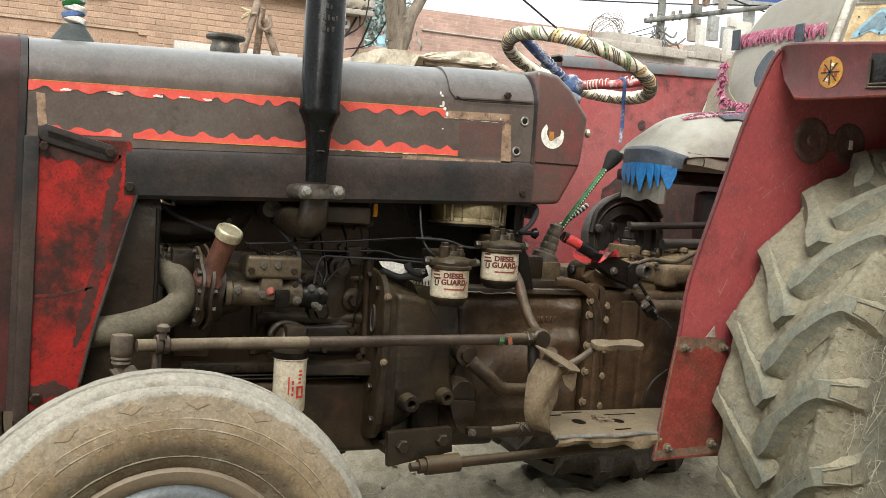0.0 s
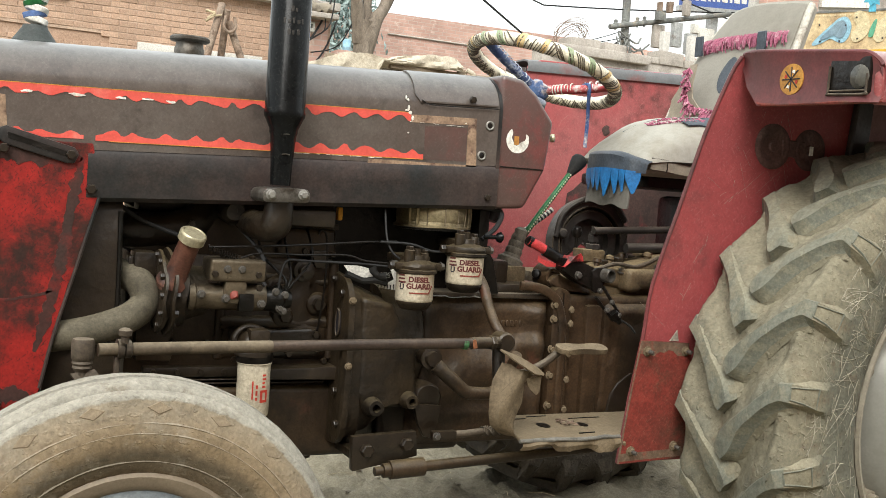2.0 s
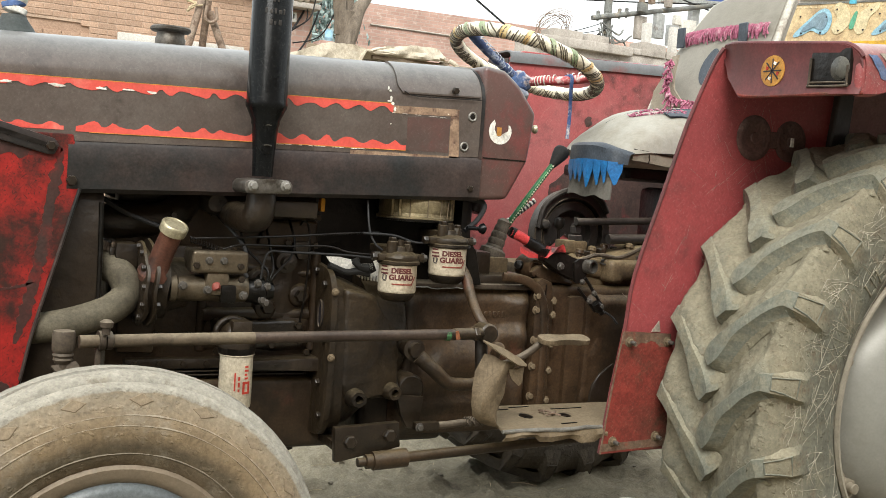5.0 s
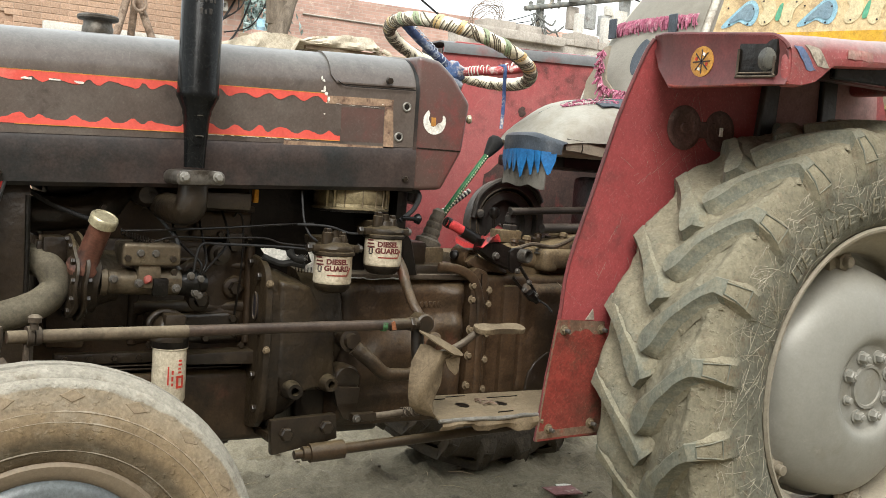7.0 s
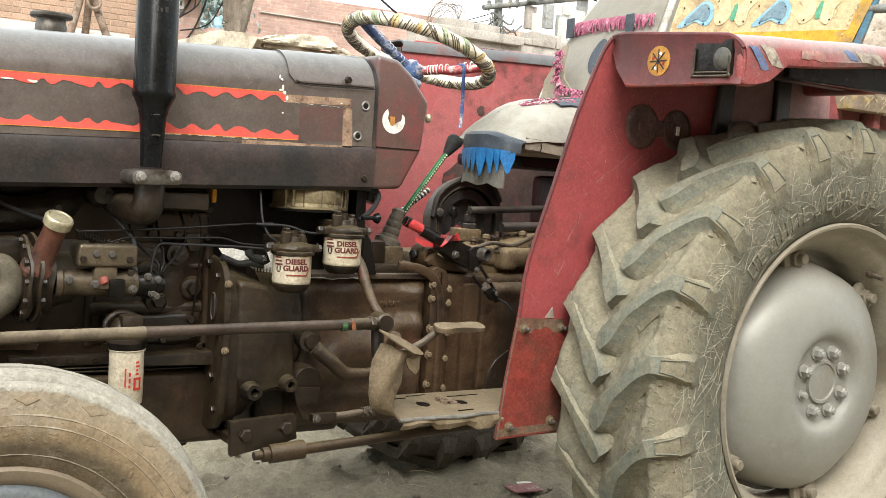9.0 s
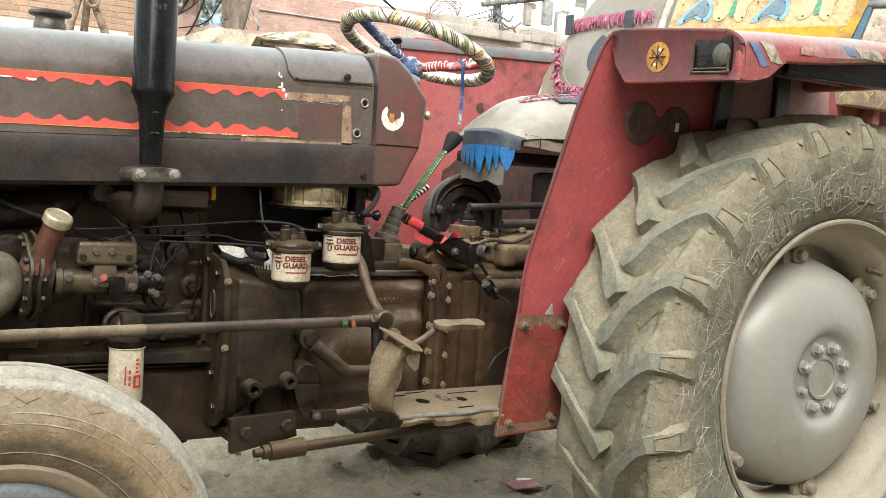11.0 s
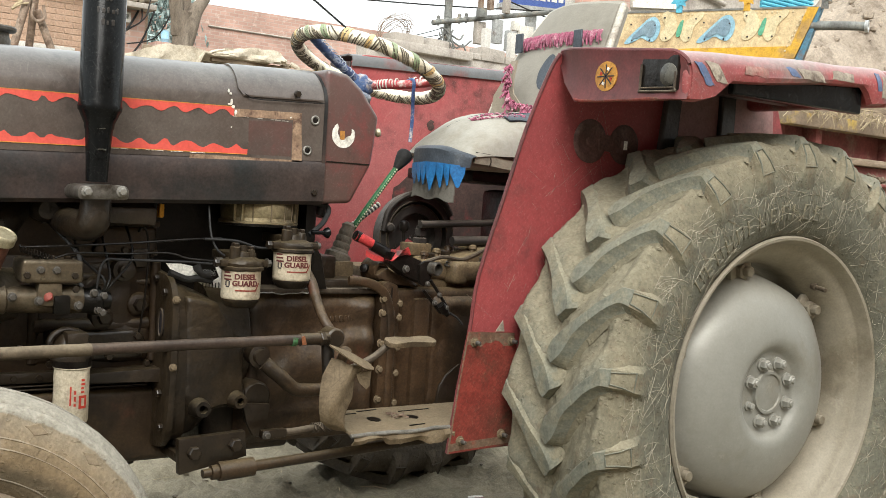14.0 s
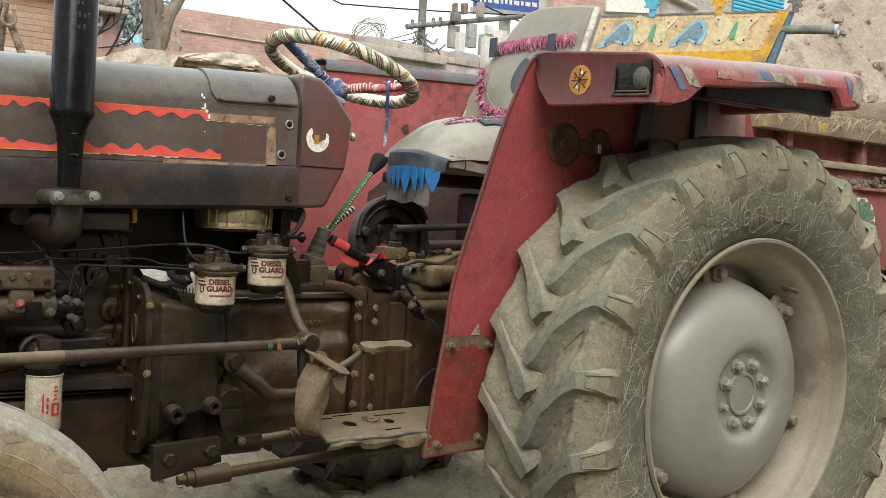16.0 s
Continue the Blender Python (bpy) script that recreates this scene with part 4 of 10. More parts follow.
def rear_wheel(y, out, coat, lugs):
    """out: +1 when the outer side faces -y."""
    base = Matrix.Translation((0, y, 0.63)) @ Matrix.Diagonal((1, out, 1, 1))
    if out < 0:
        base = Matrix.Translation((0, y, 0.63)) @ pose(0, 0, 0, 0, 0, 180)
    o, c = (0, 0, 0), (0, -1, 0)
    # rim: flange, bead, well; axial metres towards the outer side
    rim = turned(o, c, [(0.1500, 0.3815), (0.1520, 0.388), (0.1440, 0.392), (0.1340, 0.388), (0.1280, 0.384), (0.1120, 0.378), (0.1050, 0.362), (0.0900, 0.350), (0.0450, 0.326),
                        (-0.0450, 0.326), (-0.0820, 0.345), (-0.1240, 0.358), (-0.1320, 0.392), (-0.1380, 0.388), (-0.1360, 0.350),
                        (-0.0870, 0.337), (-0.0500, 0.318), (0.0480, 0.318), (0.0950, 0.343), (0.1090, 0.357), (0.1140, 0.3690), (0.1180, 0.3715), (0.1400, 0.3755), (0.1500, 0.3815)], 72)
    wheel = part("rear_wheel", rim, M["rim"], tractor, "silver-painted steel wheel with a domed centre", at=base)
    disc = turned(o, c, [(-0.0400, 0.318), (-0.0320, 0.306), (-0.0060, 0.301), (0.0180, 0.297), (0.0440, 0.288), (0.0700, 0.270), (0.0920, 0.242), (0.1100, 0.205), (0.1215, 0.166), (0.1265, 0.140),
                         (0.1250, 0.124), (0.1180, 0.112), (0.1080, 0.104), (0.1045, 0.098), (0.1045, 0.055), (0.1120, 0.053), (0.1120, 0.046), (0.1080, 0.044), (0.1100, 0.012), (0.1105, 0.0005)], 72, caps=False)
    for v in disc.verts:
        # six lobes reach the rim clamps
        r = v.co.xz.length
        k = 1 - 0.055 * (0.5 - 0.5 * math.cos(6 * (math.atan2(v.co.z, v.co.x) - radians(41)))) * min(1.0, max(0.0, (r - 0.235) / 0.07))
        v.co.x, v.co.z = v.co.x * k, v.co.z * k
    part("wheel_disc", disc, M["disc"], wheel, "dusty grey-painted domed wheel disc")
    nut = hexagon(0.0135, 0.018, 0.017)
    turned((0, 0, 0.016), (0, 0, 1), [(0, 0.0075), (0.008, 0.0075), (0.010, 0.0055)], 10, nut)
    nut = finish(nut, M["disc"], 30)
    stud = finish(turned((0, 0, 0), (0, 0, 1), [(0, 0.012), (0.004, 0.012), (0.005, 0.0085), (0.016, 0.0085), (0.018, 0.006)], 12), M["disc"], 30)
    for i in range(8):
        a = radians(22.5 + 45 * i)
        part("wheel_nut" if i != 4 else "bare_stud", nut if i != 4 else stud, None, wheel, at=Matrix.Translation((0.0766 * math.cos(a), -0.1045, 0.0766 * math.sin(a))) @ pose(0, 0, 0, 90, 20 * i, 0))
    for i in range(6):
        a = radians(41 + 60 * i)
        m = Matrix.Rotation(-a, 4, "Y") @ Matrix.Translation((0.305, -0.02, 0))
        lugb = box((-0.022, -0.024, -0.040), (0.034, -0.006, 0.040), 0.006)
        cyl((-0.004, 0.02, 0), (-0.004, -0.055, 0), 0.013, 14, 0.002, bm=lugb)
        turned((-0.004, -0.020, 0), (-0.004, -1, 0), [(0, 0.022), (0.016, 0.022), (0.018, 0.018)], 6, lugb)
        part("rim_clamp", lugb, M["rim"], wheel, at=m)
    part("valve", turned((0.20, -0.07, 0.262), (0.19, -0.14, 0.25), [(0, 0.010), (0.012, 0.010), (0.014, 0.006), (0.045, 0.006), (0.047, 0.002)], 10), M["rod"], wheel)
    crown = [(w, casing(w)) for w in [0.0075 * i for i in range(1, 20)]]
    fine = [(0.0, 0.612)] + crown + [(0.152, 0.598), (0.160, 0.588)] + TYRE[5:]
    tyre = tyre_ring([(-w, r) for w, r in reversed(fine)] + fine[1:], 480)
    for v in tyre.verts:
        r = v.co.xz.length
        if r > 0.53:
            # mud is banked behind each bar and along the shoulder; a bowl is left in front of the next bar
            w, turn = -v.co.y, math.degrees(math.atan2(v.co.z, -v.co.x))
            behind = (turn - (9.0 if w > 0 else 2.0) - bar_turn(min(1.0, (abs(w) - 0.012) / 0.143))) % PITCH
            fill = 1.0 - min(1.0, max(0.0, (behind - 1.5) / 9.0))
            fill = fill * fill * (3 - 2 * fill)
            front = min(1.0, max(0.0, (PITCH - behind) / 2.2))
            bowl = 0.020 * fill * min(1.0, abs(w) / 0.03) + 0.006 * max(0.0, 1 - abs(w) / 0.05)
            rim_ = math.exp(-((abs(w) - 0.146) / 0.019) ** 2)
            up = bowl * (1 - 0.5 * rim_) - 0.010 * (1 - fill) * (1 - rim_) * min(1.0, abs(w) / 0.04) + 0.019 * rim_ * (0.55 + 0.45 * fill) - 0.005 * (1 - front)
            rough_ = 0.0040 * noise.noise(v.co * 12) + 0.0036 * noise.noise(v.co * 38) + 0.0046 * max(0.0, noise.noise(v.co * 80))
            k = 1 + (up - (0.004 if out > 0 else 0.024) + rough_) * min(1.0, (r - 0.53) / 0.05) / r
            v.co.x, v.co.z = v.co.x * k, v.co.z * k
    part("tyre", tyre, coat, wheel, "muddy ribbed tractor tyre with deep curved lugs", 60)
    for i in range(22):
        part("lug", lugs[0], None, wheel, at=Matrix.Rotation(radians(360 / 22 * i + 9.0), 4, "Y"))
        part("lug", lugs[1], None, wheel, at=Matrix.Rotation(radians(360 / 22 * i + 2.0), 4, "Y"))
    if out > 0:
        rnd = random.Random(31)
        hay = bmesh.new()
        for i in range(950):
            a0, r0 = rnd.uniform(0, 2 * math.pi), rnd.choice((rnd.uniform(0.405, 0.56), rnd.uniform(0.49, 0.57)))
            way, bend, long_ = rnd.uniform(0, 6.28), rnd.uniform(-1.3, 1.3), rnd.choice((0.03, 0.05, 0.07, 0.10))
            line, u, v = [], a0 * r0, r0
            for k in range(5):
                rr = min(max(v, 0.40), 0.565)
                line.append((-rr * math.cos(u / r0), -(wall_w(rr) + 0.0012), rr * math.sin(u / r0)))
                u, v, way = u + math.cos(way) * long_ / 4, v + math.sin(way) * long_ / 4, way + bend * 0.25
            tube(line, rnd.uniform(0.0003, 0.00068), 3, 1, hay)
        tagged(part("dry_straw", hay, M["strand"], wheel), "pale dry grass strands stuck to the sidewall", kind="stuff")
    # raised maker's lettering as plain blocks
    for i in range(12):
        a = radians(38 + 5.3 * i)
        m = Matrix.Rotation(a, 4, "Y") @ Matrix.Translation((-0.452, -0.1725, 0)) @ Matrix.Rotation(radians(10), 4, "Z")
        b = box((-0.019, -0.0022, -0.014), (0.019, 0.004, -0.0095), 0.001, 1)
        if i % 4 != 1:
            box((-0.019, -0.0022, 0.0085), (0.019, 0.004, 0.013), 0.001, 1, b)
        if i % 3 != 0:
            box((-0.019, -0.0020, -0.010), (-0.0145, 0.004, 0.009), 0.001, 1, b)
        if i % 2:
            box((-0.002, -0.0020, -0.010), (0.0025, 0.004, 0.009), 0.001, 1, b)
        if i % 5 < 3:
            box((0.0145, -0.0020, -0.010), (0.019, 0.004, 0.009), 0.001, 1, b)
        part("raised_mark", b, M["sidewall"], wheel, at=m)
    return wheel


rear_wheel(-0.66, 1, M["rear_coat"], DUSTY_LUGS)
rear_wheel(0.90, -1, M["far_coat"], SHADED_LUGS)


# front wheels
def front_wheel(y, out):
    base = Matrix.Translation((-1.863, y, 0.363)) @ pose(0, 0, 0, 0, 0, 0 if out > 0 else 180) @ Matrix.Diagonal((0.968, 0.968, 0.968, 1))
    o, c = (0, 0, 0), (0, -1, 0)
    rim = turned(o, c, [(0.066, 0.208), (0.072, 0.222), (0.066, 0.228), (0.058, 0.222), (0.054, 0.203), (0.03, 0.196), (0.01, 0.18), (-0.05, 0.18), (-0.062, 0.222),
                        (-0.066, 0.20), (-0.01, 0.172), (0.012, 0.172), (0.034, 0.188), (0.058, 0.196), (0.066, 0.208)], 56)
    wheel = part("front_wheel", rim, M["front_rim"], tractor, "small front wheel with a mud-coated ribbed tyre", at=base)
    disc = turned(o, c, [(0.030, 0.200), (0.050, 0.199), (0.062, 0.194), (0.069, 0.182), (0.074, 0.150), (0.070, 0.115), (0.060, 0.085), (0.058, 0.050), (0.085, 0.046), (0.092, 0.038), (0.092, 0.001)], 48)
    part("wheel_disc", disc, M["hub_paint"], wheel)
    for i in range(6):
        a = radians(60 * i)
        part("wheel_nut", BOLT_BIG, None, wheel, at=Matrix.Translation((0.068 * math.cos(a), -0.060, 0.068 * math.sin(a))) @ pose(0, 0, 0, 90, 0, 0))
    half = [(0.012, 0.378), (0.014, 0.371), (0.020, 0.371), (0.022, 0.3765), (0.038, 0.373), (0.047, 0.367), (0.0495, 0.3615), (0.0525, 0.3610), (0.055, 0.3625), (0.0640, 0.3585), (0.0685, 0.3545), (0.0700, 0.3500)]
    tread = [(-w, r) for w, r in reversed(half)] + half
    side = [(0.0725, 0.3445), (0.0785, 0.331), (0.084, 0.314), (0.087, 0.296), (0.087, 0.280), (0.083, 0.262), (0.081, 0.258), (0.078, 0.246), (0.070, 0.232), (0.064, 0.226)]
    tyre = tyre_ring([(-w, r) for w, r in reversed(side)] + tread + side, 220)
    for v in tyre.verts:
        k = 1 + 0.005 * noise.noise(v.co * 26) * max(0.0, 0.5 + noise.noise(v.co * 7)) + 0.002 * noise.noise(v.co * 70)
        v.co.x, v.co.z = v.co.x * k, v.co.z * k
        v.co.y += 0.0010 * noise.noise(v.co * 48) + 0.0012 * noise.noise(v.co * 15)
    part("tyre", tyre, M["front_coat"], wheel, "worn front tyre coated in dried tan mud", 50)
    for r, w in ((0.3140, 0.0840), (0.2975, 0.0868), (0.250, 0.0797)):
        part("sidewall_rib", jitter(turned(o, c, [(w - 0.0016, r + 0.0030), (w + 0.0012, r), (w - 0.0016, r - 0.0030)], 96, caps=False), 0.0004, 30), M["front_coat"], wheel)
    pad = finish(slab([(-0.021, 0), (0, 0.0110), (0.021, 0), (0, -0.0110)], "y", -0.0018, 0.004, 0.0012, 1), M["front_tyre"], 30)
    for i in range(20):
        part("tread_mark", pad, None, wheel, at=Matrix.Rotation(radians(18 * i + 5), 4, "Y") @ Matrix.Translation((0, -0.0752, 0.3375)) @ pose(0, 0, 0, -22, 0, 0))
    return wheel


front_wheel(-0.655, 1)
front_wheel(0.655, -1)
axle = box((-1.938, -0.52, 0.42), (-1.818, 0.52, 0.54), 0.012)
cyl((-1.863, -0.58, 0.36), (-1.863, -0.50, 0.36), 0.04, 16, 0.004, bm=axle)
cyl((-1.878, -0.52, 0.30), (-1.878, -0.52, 0.66), 0.034, 16, 0.004, bm=axle)
cyl((-1.878, 0.52, 0.30), (-1.878, 0.52, 0.66), 0.034, 16, 0.004, bm=axle)
cyl((-1.863, 0.58, 0.36), (-1.863, 0.50, 0.36), 0.04, 16, 0.004, bm=axle)
part("front_axle", axle, M["grime"], tractor)


# ---- bonnet ----
def hood_section(x, low, out=0.0, cut=None):
    """Half-outline of the bonnet from its lower edge over the shoulder to the other side."""
    z = rise(x)
    pts = []
    half = 0.270 + out
    rad = 0.085 + out
    pts.append((-half, low + z))
    pts.append((-half, (low + 1.222) / 2 + z))
    pts.append((-half, 1.222 + z))
    for i in range(1, 9):
        a = radians(90 * i / 8 * 0.96)
        pts.append((-half + rad * (1 - math.cos(a)), 1.222 + z + rad * math.sin(a)))
    pts.append((-0.09, 1.318 + out + z))
    pts.append((0.0, 1.322 + out + z))
    return pts + [(-y, q) for y, q in reversed(pts[:-1])]


def hood_shell(x0, x1, low, n, out=0.0, thick=0.003):
    return sheet([[(x0 + (x1 - x0) * i / n, y, z) for y, z in hood_section(x0 + (x1 - x0) * i / n, low, out)] for i in range(n + 1)], thick)


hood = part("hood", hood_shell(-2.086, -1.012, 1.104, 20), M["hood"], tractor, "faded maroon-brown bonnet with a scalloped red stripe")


def skirt(sy):
    g = []
    for i in range(13):
        x = -1.905 + (0.897) * i / 12
        lo = 1.006
        z = rise(x)
        row = [(x, sy * 0.255, lo + z), (x, sy * 0.266, lo + z), (x, sy * 0.2735, lo + 0.007 + z), (x, sy * 0.2735, 1.06 + z), (x, sy * 0.2735, 1.096 + z), (x, sy * 0.268, 1.104 + z)]
        g.append(row if sy < 0 else list(reversed(row)))
    return sheet(g, 0.003)


part("side_skirt", skirt(-1), M["skirt"], tractor, "dark lower bonnet panel")
part("side_skirt", skirt(1), M["skirt"], tractor)

# nose shell in front of the seam, and the seam strip
nose = bmesh.new()
rows = []
for i in range(9):
    x = -2.100 - 0.30 * i / 8
    k = 1 - 0.22 * (i / 8) ** 2.5
    sec = hood_section(x, 0.60, 0.001)
    rows.append([(x, y * k, 1.0 + (z - 1.0) * (1 - 0.10 * (i / 8) ** 2) if z > 1 else z) for y, z in sec])
sheet(rows, 0.004, nose)
slab([(-0.20, 0.62), (0.20, 0.62), (0.20, 1.22), (-0.20, 1.22)], "x", -2.40, -2.385, 0.004, 1, nose)
nose_ob = part("nose_cone", nose, M["nose"], tractor, "chipped red-brown nose panel")
part("seam_strip", sheet([[(x, y, z) for y, z in hood_section(x, 0.60, 0.004)] for x in (-2.101, -2.095, -2.088)], 0.004), M["skirt"], tractor, "black rubber seam strip")

# red side panel below the bonnet's front
pan = slab([(-2.084, 1.10), (-1.897, 1.103), (-1.880, 1.033), (-1.879, 1.006), (-1.897, 0.945), (-1.914, 0.873), (-1.931, 0.827), (-1.951, 0.733), (-1.972, 0.628), (-1.985, 0.590), (-2.070, 0.575), (-2.086, 0.60)], "y", -0.2745, -0.268, 0.002, 1)
side_panel = part("side_panel", pan, M["panel_red"], tractor, "red side panel with the paint scraped off to black")
edge = tube([(-1.881, -0.276, 1.00), (-1.914, -0.276, 0.873), (-1.951, -0.276, 0.733), (-1.972, -0.276, 0.630)], 0.0035, 8)
part("folded_edge", edge, M["skirt"], side_panel)


def scrape(line, half, seed):
    """A bare patch with ragged sides along a line in the panel's plane."""
    rnd = random.Random(seed)
    pts = [Vector((x, 0, z)) for x, z in line]
    fine = curve_points(pts, 8)
    left, right = [], []
    for i, p in enumerate(fine):
        d = (fine[min(i + 1, len(fine) - 1)] - fine[max(i - 1, 0)]).normalized()
        s = Vector((-d.z, 0, d.x))
        k = half * min(1.0, 0.25 + 5 * min(i, len(fine) - 1 - i) / len(fine))
        a, b = p + s * k * rnd.uniform(0.55, 1.25), p - s * k * rnd.uniform(0.55, 1.25)
        left.append((a.x, a.z))
        right.append((b.x, b.z))
    part("bare_patch", slab(left + list(reversed(right)), "y", -0.2753, -0.2742), M["panel_bare"], side_panel, "bare dark patch with ragged edges")


scrape([(-1.915, 1.075), (-1.925, 1.02), (-1.936, 0.94), (-1.944, 0.875), (-1.955, 0.82), (-1.968, 0.76), (-1.985, 0.70)], 0.0120, 1)
scrape([(-2.072, 1.075), (-2.02, 1.072), (-1.96, 1.068), (-1.915, 1.074)], 0.017, 2)
scrape([(-2.078, 0.798), (-2.03, 0.800), (-1.98, 0.810), (-1.955, 0.818)], 0.0028, 5)
scrape([(-2.07, 0.615), (-2.03, 0.618), (-1.99, 0.615)], 0.016, 7)
part("side_panel", slab([(-2.084, 1.10), (-1.905, 1.095), (-1.878, 1.01), (-1.961, 0.628), (-2.086, 0.60)], "y", 0.268, 0.2745, 0.002, 1), M["panel_red"], tractor)
post = box((-2.090, -0.282, 0.56), (-2.062, -0.262, 1.10), 0.004)
part("corner_post", post, M["skirt"], tractor)
# sloping slotted latch strip
strip = slab([(-2.066, 1.118), (-2.052, 1.124), (-1.930, 1.092), (-1.922, 1.080), (-1.930, 1.062), (-1.945, 1.062), (-2.055, 1.090), (-2.066, 1.100)], "y", -0.283, -0.276, 0.003, 2)
latch = part("latch_strip", strip, M["skirt"], tractor, "black slotted bonnet latch strip")
part("slot", slab([(-2.050, 1.112), (-1.945, 1.084), (-1.942, 1.074), (-2.048, 1.100)], "y", -0.2842, -0.2825), M["grime_dark"], latch)
bolt(latch, (-2.055, -0.284, 1.082), mesh=BOLT_DARK)
bolt(latch, (-1.937, -0.284, 1.078), mesh=BOLT_DARK)
bolt(side_panel, (-1.897, -0.276, 1.015), mesh=BOLT_DARK, size=1.1)
bolt(side_panel, (-2.050, -0.276, 0.602), mesh=BOLT_DARK, size=1.3)

# cowl behind the bonnet
cowl = slab([(-1.010, 1.336), (-0.955, 1.330), (-0.915, 1.300), (-0.864, 1.238), (-0.878, 1.125), (-0.928, 1.032), (-1.010, 1.027)], "y", -0.264, 0.264, 0.012, 3)
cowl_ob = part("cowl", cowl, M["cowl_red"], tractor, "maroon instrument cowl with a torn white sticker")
part("cowl_seam", box((-1.0, -0.2655, 1.1235), (-0.885, -0.262, 1.1265)), M["grime_dark"], cowl_ob)
part("seam_strip", sheet([[(x, y, z) for y, z in hood_section(x, 1.03, 0.002)] for x in (-1.016, -1.008)], 0.003), M["skirt"], tractor)
for p in ((-1.039, 1.215), (-1.055, 1.146)):
    w = turned((p[0], -0.2715, p[1]), (p[0], -1, p[1]), [(0, 0.0108), (0.003, 0.0108), (0.0042, 0.009), (0.003, 0.0066), (0.001, 0.0066)], 20, caps=False)
    stud = part("press_stud", w, M["steel_pale"], tractor, "bright ring of a press stud")
    part("stud_core", turned((p[0], -0.2715, p[1]), (p[0], -1, p[1]), [(0, 0.007), (0.002, 0.007), (0.003, 0.004), (0.003, 0.0005)], 14), M["grime_dark"], stud)
bolt(cowl_ob, (-1.034, -0.274, 1.052), mesh=BOLT_DARK, size=0.8)
knob_pull = cyl((-0.868, -0.20, 1.205), (-0.838, -0.215, 1.205), 0.005, 10)
turned((-0.842, -0.213, 1.205), (-0.80, -0.233, 1.205), [(0, 0.006), (0.004, 0.0105), (0.010, 0.0105), (0.013, 0.007), (0.014, 0.0005)], 14, knob_pull)
part("pull_knob", knob_pull, M["cap_tin"], cowl_ob, "cream pull knob")
# torn crescent sticker
moon = [(0.030 * math.cos(radians(a)) + 0.003, 0.030 * math.sin(radians(a)) + 0.003) for a in range(125, 391, 13)]
inner = [(0.020 * math.cos(radians(a)) + 0.004 + 0.003 * math.sin(5 * a), 0.017 * math.sin(radians(a)) + 0.010 + 0.003 * math.cos(3 * a)) for a in range(385, 130, -15)]
part("torn_sticker", slab([(-0.962 + u, 1.186 + v) for u, v in moon + inner], "y", -0.2652, -0.2640), M["white"], cowl_ob, "torn round white sticker")
part("sticker_spot", slab([(-0.968, 1.178), (-0.956, 1.178), (-0.956, 1.198), (-0.968, 1.198)], "y", -0.2656, -0.2640), M["orange"], cowl_ob)
# fuel lid plate on the shoulder
lid_rows = []
for i in range(9):
    x = -1.228 + 0.206 * i / 8
    sec = hood_section(x, 1.236 - rise(x) + (0.016 if i == 0 else 0.0), 0.004)[2:11]
    lid_rows.append([(x + (0.012 if k < 2 and i == 0 else 0), y, max(z, 1.240 + rise(x))) for k, (y, z) in enumerate(sec)])
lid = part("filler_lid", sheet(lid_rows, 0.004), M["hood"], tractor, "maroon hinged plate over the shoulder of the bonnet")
# thin black tube painting the shadow below the lid's lower edge
part("lid_edge", tube([(-1.214, -0.2765, 1.256), (-1.190, -0.2765, 1.2475), (-1.11, -0.2765, 1.250), (-1.020, -0.2765, 1.254)], 0.0011, 8), M["grime_dark"], lid)
bolt(lid, (-1.090, -0.277, 1.268), mesh=BOLT_DARK, size=0.9)


# scalloped tape stripes
def scallop(x0, x1, top, waves, height, up, seed, parent, mat):
    """A stripe with one straight and one waved edge, on the bonnet's side."""
    rnd = random.Random(seed)
    n = waves * 8
    straight, waved = [], []
    for i in range(n + 1):
        x = x0 + (x1 - x0) * i / n
        z = top + (x - x0) * 0.026
        phase = i / 8.0 + 0.42 * noise.noise(Vector((i * 0.13, seed, 2)))
        tall = 0.85 + 0.55 * noise.noise(Vector((int(phase) * 1.7, seed, 5)))
        k = (0.5 - 0.5 * math.cos(2 * math.pi * phase)) ** 1.35 * tall
        wob = rnd.uniform(-0.0008, 0.0008)
        d = height * (0.42 + 0.58 * k if up else 1.0 - 0.62 * k) + wob
        straight.append((x, z))
        waved.append((x, z + d) if up else (x, z - d))
    return part("stripe", slab(straight + list(reversed(waved)), "y", -0.2726, -0.2712), mat, parent, "bright red scalloped tape stripe")


scallop(-2.086, -1.236, 1.204, 16, 0.020, False, 3, hood, M["decal_red"])
scallop(-1.893, -1.200, 1.1088, 13, 0.024, True, 8, hood, M["decal_red"])
scallop(-2.062, -1.915, 1.106, 3, 0.018, True, 5, hood, M["decal_red"])
part("gold_line", slab([(-2.08, 1.2035), (-1.236, 1.2255), (-1.236, 1.2267), (-2.08, 1.2047)], "y", -0.2730, -0.2712), M["decal_gold"], hood)
part("gold_line", slab([(-1.868, 1.1082), (-1.200, 1.1257), (-1.200, 1.1270), (-1.868, 1.1095)], "y", -0.2730, -0.2712), M["decal_gold"], hood)
part("glue_mark", slab([(-1.236, 1.205), (-1.073, 1.212), (-1.073, 1.228), (-1.236, 1.222)], "y", -0.2722, -0.2712), M["decal_brown"], hood, "brown glue left by a peeled sticker")
part("glue_mark", slab([(-1.092, 1.118), (-1.066, 1.119), (-1.073, 1.213), (-1.094, 1.212)], "y", -0.2722, -0.2712), M["decal_brown"], hood)
